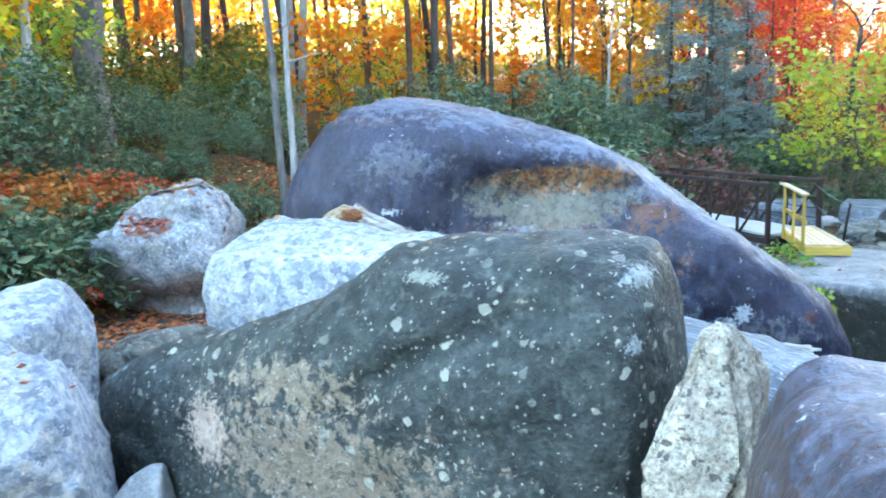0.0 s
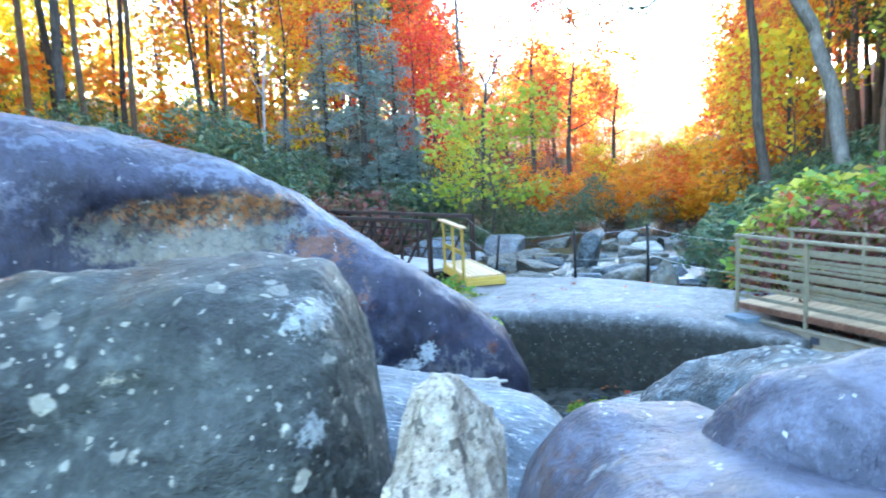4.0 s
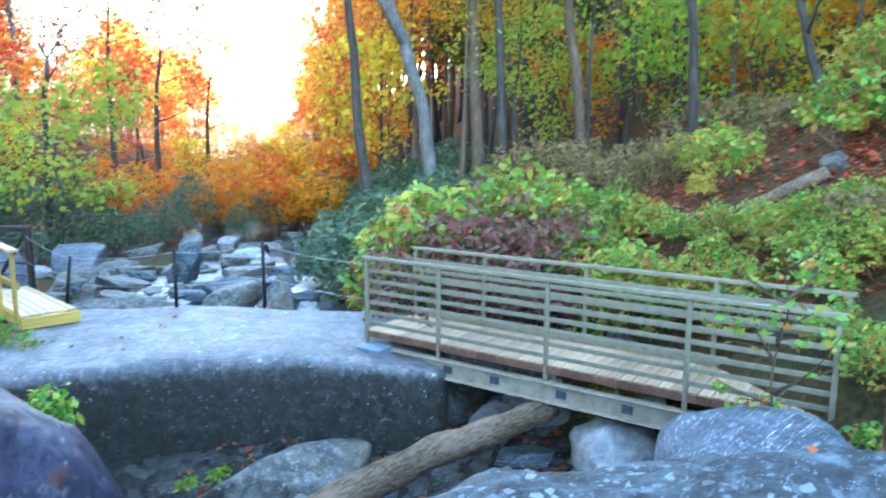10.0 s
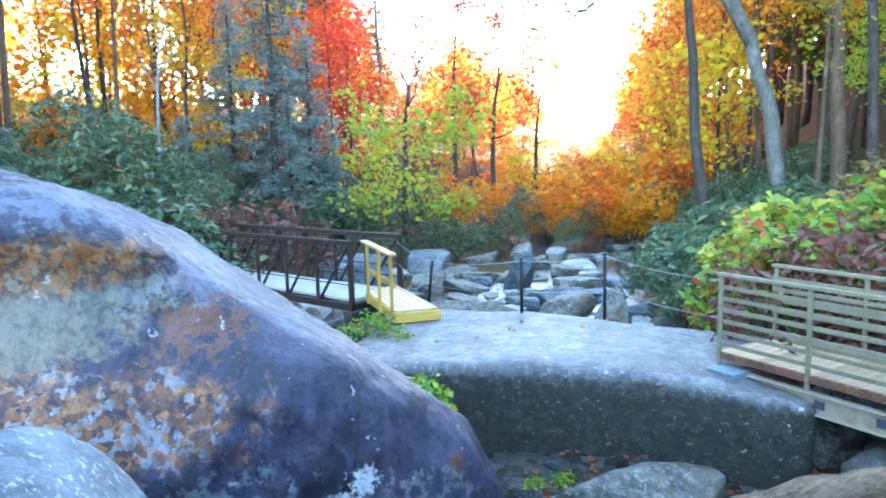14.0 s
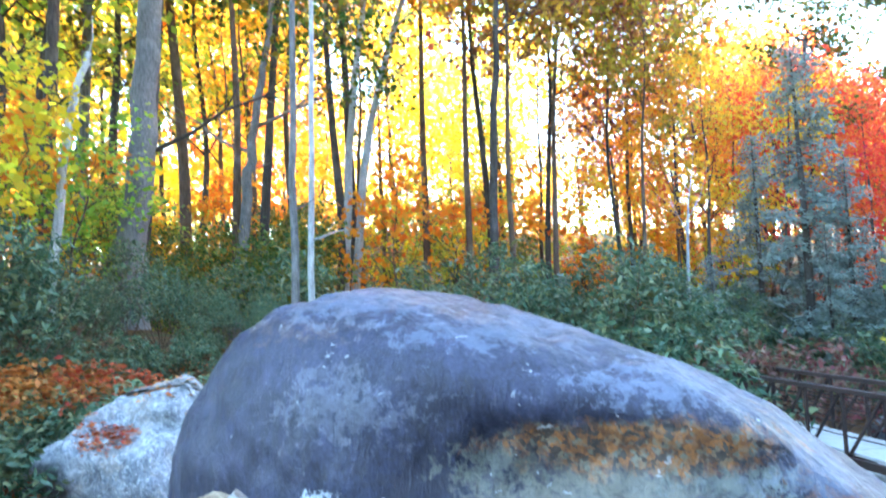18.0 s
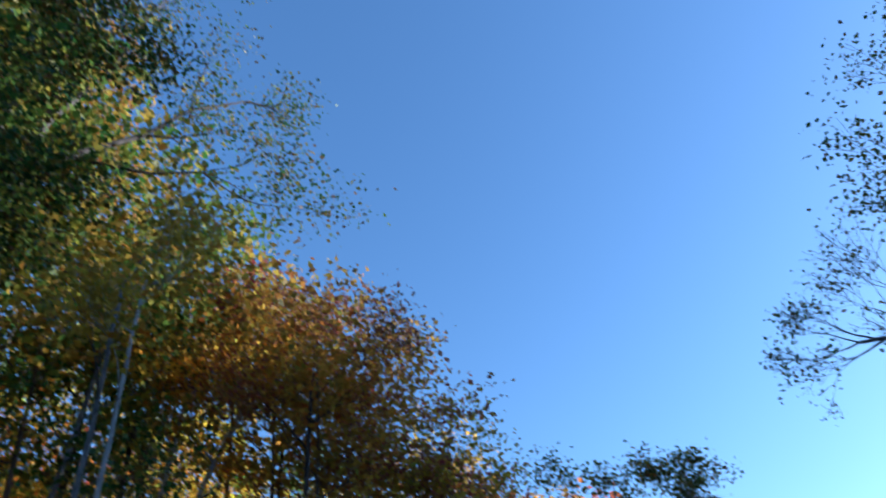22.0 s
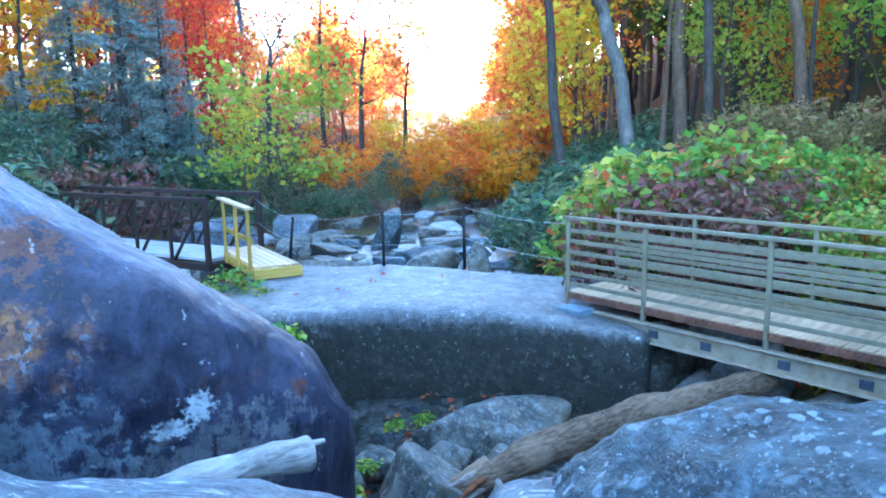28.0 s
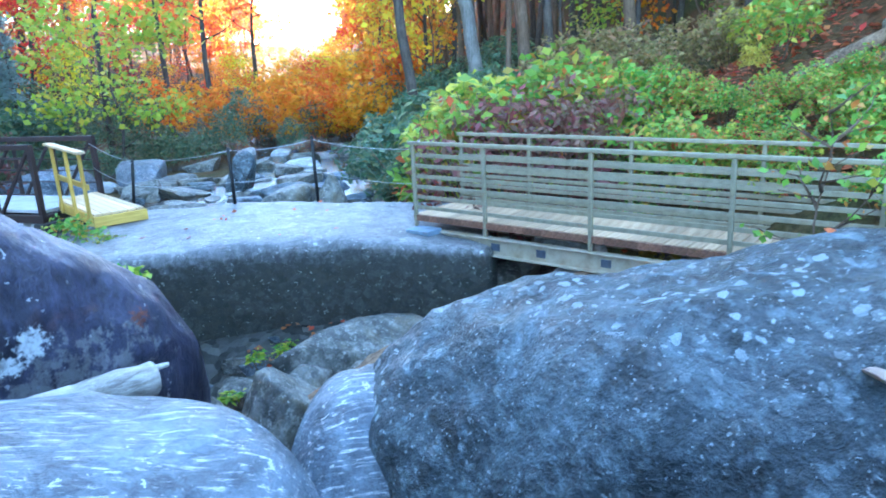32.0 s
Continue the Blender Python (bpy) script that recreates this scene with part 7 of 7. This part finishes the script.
low_rows += [(az, 17 + 1.5 * (i % 3), -2.2 + 0.9 * (i % 3)) for i, az in enumerate((-17, -14, -11, -8, -5, -2, 1))]
low_rows += [(13.5, 25, -6), (16, 25.5, -5.6), (18.5, 25, -6.2), (21, 26, -5.8), (23.5, 26.5, -5.6), (26, 27, -5.4)]
low_rows += [(41.6, 17.5, -6.2), (43.2, 16.2, -6.0), (44.8, 15.2, -6.4), (46.4, 14.6, -6.6), (42.4, 20, -5.0), (44.4, 18.5, -4.4), (46.5, 17.5, -3.6)]
low_rows += [(5, 28, -1.5), (8, 27.5, -2), (11, 28, -1.6), (13.5, 28, -2.2)]
bush_row([copy_first(p) for p in rhodos], low_rows, 2.05)
tall_rows = [(az, 19.0 + 1.5 * (i % 3) + (8 if -44 < az < -38 else 0), 8.0 - 1.6 * (i % 3) - max(0, az + 50) * 0.25) for i, az in enumerate((-62, -58, -54.5, -51, -48, -45, -42.5, -39, -36.5))]
tall_rows += [(az, 22 + 2.0 * (i % 3), 4.5 - 1.2 * (i % 2)) for i, az in enumerate((-63, -59, -55, -51, -47.5, -44, -40.5, -37.5, -35))]
tall_rows += [(az, 21 + 2.0 * (i % 3), 0.8 + 1.5 * (i * 7 % 4)) for i, az in enumerate((-33, -30.5, -21, -19, -17, -14.5, -12, -9.5, -7, -4.5, -2, 0, 2.2))]
tall_rows += [(4.5, 29, 1.2), (7, 30, 0.2), (10.5, 31, 1.0), (13.5, 31, 0.4)]
tall_rows += [(az, 27.5 + 1.6 * (i % 3), -3.4 + 1.2 * (i * 5 % 4) - 2.6 * sstep(16, 24, az)) for i, az in enumerate((15.5, 17.5, 20, 22, 24, 26, 28, 29.5, 31, 33, 35, 38.5, 40.5, 42))]
tall_rows += [(-47, 20, 0.2), (-44.5, 21.5, 0.8), (-38.3, 20, -0.8), (-36, 21, 0.2), (-33.2, 20, -1.2), (-31, 22, -0.8), (-50, 21, 2.0)]
bush_row(tall_rhodos, tall_rows, 4.5)
orange = [make_shrub("orange_thicket", lb, (3.2, 2.8, 3.2), lv, 545 + i, 1100, 0.24, 0.6, 0.4, "orange thickets where the creek bends", 8) for i, (lb, lv) in enumerate((("orange leafy thicket at the creek bend", L_GOLD), ("deep orange leafy thicket at the creek bend", L_GOLD)))]
bush_row(orange, ((28.5, 31, -2.2), (30.5, 30, -3), (32.5, 31, -1.8), (34.2, 30, -3), (36, 29.5, -2.4), (37.8, 29, -3), (39.5, 28.5, -2), (36, 34, -0.5), (33, 36, -0.6), (40.5, 33, 0.4), (26, 33, -1.5), (22.5, 34, -1), (42, 31, 0.5), (38.5, 34, 0)), 3.3)


bright = [make_shrub("bright_bush", "bright green leafy bush with yellowing tips", (2.6, 2.2, 2.1), L_BUSH, 510, 1500, 0.17, 0.6, 0.5, "bright bushes behind the footbridge"),
          make_shrub("bright_bush", "lime and yellow leafy bush with red tips", (2.6, 2.2, 2.1), L_BUSH2, 511, 1500, 0.16, 0.6, 0.5, "bright bushes behind the footbridge"),
          make_shrub("bright_bush", "bright green leafy bush with yellowing tips", (2.4, 2.4, 2.1), L_BUSH, 512, 1300, 0.18, 0.6, 0.5, "bright bushes behind the footbridge")]
bush_row(bright, ((49.5, 13.6, -5), (51.5, 13.2, -4), (54, 13.4, -2.8), (56.5, 13.2, -2.4), (59, 13, -2.6), (61.5, 13, -3.2), (64, 12.5, -3.4), (66.5, 12.2, -4.2), (69, 11.6, -5.5), (72, 11.2, -6),
                  (75, 10.8, -6), (78, 10.6, -5.5), (81, 10.4, -5.5), (84, 10.2, -5), (87, 10, -5), (90, 10, -4), (94, 10, -4), (62.5, 11.2, -6.4), (67, 10.4, -8.5)), 2.15)
yel = [make_shrub("yellow_bush", "pale yellow leafy bush by the creek", (1.8, 1.6, 1.9), L_BUSHY, 520, 1300, 0.15, 0.55, 0.45, "yellow bushes")]
bush_row(yel, ((47.6, 14.4, -4.6), (49.3, 13.8, -4.6), (80, 13.5, -1), (70.5, 13, -3)), 1.95)
bram = [make_shrub("bramble_thicket", "red-brown tangled thicket of fading leaves", (3.0, 2.4, 1.9), L_BRAMBLE, 530, 1500, 0.13, 0.4, 0.2, "thickets", 22)]
bush_row(bram, ((52.5, 12.0, -5.6), (55.0, 11.6, -5.2), (57.5, 11.6, -5.0), (59.8, 11.4, -5.8), (3.5, 19.5, -2.0), (7.5, 20, -1.8), (84, 15, 1.0), (88, 14, 1.5)), 1.95)
olive = [make_shrub("olive_bush", "fading olive-brown bush on the wooded slope", (3.2, 2.8, 2.3), L_OLIVE, 535 + i, 1500, 0.17, 0.5, 0.4, "fading bushes on the slope") for i in range(2)]
bush_row(olive, ((63, 16.5, -0.5), (66, 15.5, 0.4), (68.5, 15, 0.8), (71, 15.2, 0.6), (73.5, 15, 0.2), (60, 18, 0.4), (76, 17, 2.5), (80, 18, 5), (84, 18, 6), (88, 16, 5), (74, 20, 4), (70, 20, 3.5), (57, 19, 0.6)), 2.35)
# the leafy slope above the footbridge
slope = [[], [], [], []]
scatter(slope, 68, 97, 12.5, 23, 40, 1.25, 0.3, 0.62, smax=-6)
scatter(slope, 62, 92, 8.6, 10.6, 12, 0.9, 0.25, 0.4, smax=-4)
slope_bushes = [make_shrub("slope_bush", lb, (2.4, 2.2, 2.0), lv, 560 + i, 620, 0.24, 0.6, 0.5, "low bushes on the slope", 6)
                for i, (lb, lv) in enumerate((("low green bush on the leafy slope", L_BUSH), ("low lime and yellow bush on the leafy slope", L_BUSH2), ("low olive bush on the leafy slope", L_OLIVE), ("low pale yellow bush on the leafy slope", L_BUSHY)))]
for proto, where in zip(slope_bushes, slope):
    plant(proto, where)
copper = make_shrub("copper_leaved_bush", "low bush with copper-orange leaves", (1.8, 1.6, 1.0), L_COPPER, 540, 900, 0.12, 0.5, 0.6, "copper-leaved bushes")
plant(copper, [(*polar(-50.4, 17.6), 0, 1.2)])
bush_row([copy_first(copper)], ((-62.0, 17.6, -1.2), (-58.0, 17.6, -1.6), (-54.5, 17.7, -1.4), (-51.5, 17.7, -1.4), (-48.0, 17.8, -1.0), (-45.2, 17.9, -2.0), (-43.3, 18.0, -2.6), (-52.5, 15.6, -6.2), (-55.0, 15.4, -6.0),
                               (30, 33, -4.4), (32, 31, -4.6), (34, 33, -4.2), (36, 31, -3.6), (38, 30, -3.0), (35, 37, -2.6)), 1.05)
sap = make_tree("leafy_sapling", "small leafy green sapling by the bridge end", 2.3, 0.15, 0.6, 0.016, B_BROWN, L_BUSH, 550, 8, 3, 0.085, 0.07, group="", bend=0.2, steep=0.5)
sap.matrix_world = pose(7.45, 3.05, 0.05)
low = make_shrub("low_green_plant", "low green leafy plant by the bridge end", (1.3, 1.2, 0.7), L_BUSH, 551, 500, 0.12, 0.6, 0.6, "low plants")
plant(low, [(7.9, 2.3, 0, 0.6), (8.9, 1.7, 90, 0.7)])
for i, (x, y, z, k) in enumerate(((4.3, 12.4, -0.35, 0.75), (4.55, 11.7, -0.4, 0.55))):
    copy_thing(low, pose(x, y, z, 0, 0, 70 * i) @ Matrix.Diagonal((k / low.scale[0], k / low.scale[0], k / low.scale[0], 1)))
bush_row([copy_first(p) for p in bright], ((79.5, 9.6, -7.6), (83, 9.2, -7.4), (87, 8.6, -8), (84, 7.4, -12.5), (89, 7.0, -12), (81, 8.0, -11.5), (66, 9.9, -8.2), (70, 9.6, -8.6), (74, 9.5, -8.6), (78, 9.5, -8.8), (82, 9.6, -8.4), (72, 10.4, -7.4), (76, 10.2, -7.4)), 2.15)
fern = make_shrub("yellow_green_fern", "small yellow-green plant beside a great boulder", (0.7, 0.5, 0.6), L_FERN, 552, 90, 0.2, 0.45, 0.7, "small plants", 5)
fern.matrix_world = pose(3.62, 8.15, 0.02) @ Matrix.Diagonal((0.6, 0.6, 0.7, 1))
copy_thing(fern, pose(4.0, 9.6, -0.35, 0, 0, 80))
for i, (x, y) in enumerate(((4.14, 7.92), (4.5, 8.25), (5.25, 8.9), (5.6, 8.75))):
    copy_thing(fern, pose(x, y, -1.58 + 0.05 * i, 0, 0, 65 * i) @ Matrix.Diagonal((0.7, 0.7, 0.45, 1)))


# ---------------------------------------------------------------- fallen leaves
def litter(name, label, spots_fn, count, seed, size=0.09):
    nr = np.random.default_rng(seed)
    pts = []
    while len(pts) < count:
        x, y = spots_fn(nr)
        pts.append((x, y, ground_z(x, y) + 0.02))
    return thing(name, label, "leaves", kind="stuff", data=leaf_mesh(name, leaf_data(pts, size, nr, 0.7, 0.9), L_LITTER))


litter("fallen_leaves", "orange-brown fallen leaves on the forest floor", lambda n: polar(n.uniform(-60, -5), math.sqrt(n.uniform(50, 420))), 14000, 601, 0.14)
litter("fallen_leaves", "orange-brown fallen leaves on the wooded slope", lambda n: polar(n.uniform(48, 95), math.sqrt(n.uniform(80, 500))), 9000, 602, 0.14)
litter("fallen_leaves", "red and orange leaves among the creek stones", lambda n: (n.uniform(3.4, 9.5), n.uniform(4.2, 9.5)), 700, 603, 0.1)
litter("fallen_leaves", "drift of red and orange leaves below the slab", lambda n: (n.normal(5.3, 0.4), n.normal(8.75, 0.2)), 150, 605, 0.1)


def leaves_on(name, label, boulder, centre, radius, count, seed, size=0.07, lift=0.012):
    """Leaves that have fallen on a boulder, laid on its surface round a place."""
    nr = np.random.default_rng(seed)
    me = boulder.data
    tree = BVHTree.FromPolygons([v.co for v in me.vertices], [tuple(p.vertices) for p in me.polygons])
    back = boulder.matrix_world.inverted()
    pts = []
    for _ in range(count * 3):
        a, d = nr.uniform(0, 6.283), radius * math.sqrt(nr.random())
        hit = tree.ray_cast(back @ Vector((centre[0] + d * math.cos(a), centre[1] + d * 0.7 * math.sin(a), 6.0)), Vector((0, 0, -1)))
        if hit[0] is not None and hit[1].z > 0.3:
            pts.append(boulder.matrix_world @ hit[0] + Vector((0, 0, lift)))
        if len(pts) >= count:
            break
    return thing(name, label, "leaves", kind="stuff", data=leaf_mesh(name, leaf_data(pts, size, nr, 0.7, 0.9), L_LITTER))


leaves_on("fallen_leaves", "orange-brown leaves on a boulder ledge", tall_rock, (-9.08, 12.1), 0.6, 380, 610, 0.1)
leaves_on("fallen_leaves", "orange-brown leaves drifted over a boulder shoulder", tall_rock, (-11.3, 13.5), 1.7, 2200, 611, 0.11)
leaves_on("fallen_leaves", "few dry leaves on top of a boulder", tall_rock, (-8.5, 13.2), 0.8, 90, 612, 0.1)
leaves_on("fallen_leaves", "few tan leaves on a mottled boulder", near_rock, (4.3, 2.2), 0.9, 6, 613, 0.08)
leaves_on("fallen_leaves", "red and tan leaves on a pale boulder", left_b, (-3.4, 2.1), 0.6, 9, 614, 0.08)
leaves_on("fallen_leaves", "few leaves on a broad slab", slab, (6.4, 10.4), 2.0, 14, 615, 0.08)
leaves_on("fallen_leaves", "orange leaves against a whitish boulder", light_rock, (-2.9, 5.2), 0.45, 60, 616)
log("tree_stump", "red-brown rotten stump at the bridge end", [(*polar(86.2, 5.8), -0.6), (*polar(86.2, 5.8), 0.3), (*polar(86.0, 5.82), 0.92)], [0.16, 0.13, 0.1], M_STUMP, 309)
rock("mossy_stone", "rounded stone with yellow-green moss in the gap", (-3.7, 4.3, 0.5), (1.0, 0.8, 0.62), M_STONE, 330, 20, 6, 4)
for i, (az, r) in enumerate(((82, 14.5), (83.5, 15.2), (84.5, 14.2), (86, 15.5), (81, 15.8), (79.5, 12.6), (88, 13.6))):
    x, y = polar(az, r)
    rock("trail_stone", "flat stone beside a leafy trail", (x, y, ground_z(x, y) + 0.06), (0.7, 0.5, 0.3), M_STONE, 340 + i, 40 * i, 8, 6, sub=3)
x, y = polar(73.5, 11.8)
x2, y2 = polar(79, 12.2)
log("cut_log", "cut log lying on the slope with an orange end", [(x, y, ground_z(x, y) + 0.08), (x2, y2, ground_z(x2, y2) + 0.1)], [0.11, 0.1], M_LOG, 311)
litter("fallen_leaves", "orange leaves strewn along the trail", lambda n: polar(n.uniform(80, 90), math.sqrt(n.uniform(120, 330))), 2500, 604, 0.13)


def curled_scrap(name, label, at, size, turn, colour):
    """A dry leaf or bark scrap, curled up along its middle and standing off the rock."""
    nr = np.random.default_rng(701)
    verts, faces = [], []
    n, m = 9, 7
    for i in range(n):
        a = i / (n - 1)
        half = 0.5 * math.sin(math.pi * (0.06 + 0.9 * a)) ** 0.7
        for k in range(m):
            c = (k / (m - 1) - 0.5) * 2
            verts.append(((a - 0.5) * size + 0.004 * nr.normal(), c * half * size * 0.55, abs(c) ** 1.6 * half * size * 0.55 + 0.14 * size * a * a + 0.006))
    faces = [(i * m + k, i * m + k + 1, (i + 1) * m + k + 1, (i + 1) * m + k) for i in range(n - 1) for k in range(m - 1)]
    me = mesh_of(name, verts, faces, colour, True)
    ob = thing(name, label, "leaf", data=me)
    ob.matrix_world = pose(*at, 0, 0, turn)
    md = ob.modifiers.new("thickness", "SOLIDIFY")
    md.thickness = 0.003
    return ob


L_DRY = leaf_material("dry_leaf", (0.55, 0.47, 0.36), (0.5, 0.4, 0.3), trans=0.25, rough=0.7)


def top_of(boulder, x, y):
    me = boulder.data
    hit = BVHTree.FromPolygons([v.co for v in me.vertices], [tuple(p.vertices) for p in me.polygons]).ray_cast(Vector((x, y, 6.0)), Vector((0, 0, -1)))
    return hit[0].z if hit[0] is not None else 1.5


curled_scrap("curled_leaf", "large curled pale dry leaf on a boulder", (1.26, -0.09, top_of(lobe_a, 1.26, -0.09)), 0.1, 20, L_DRY)
curled_scrap("curled_leaf", "small tan dry leaf on a mottled boulder", (3.55, 1.7, top_of(near_rock, 3.55, 1.7)), 0.1, 70, L_DRY)
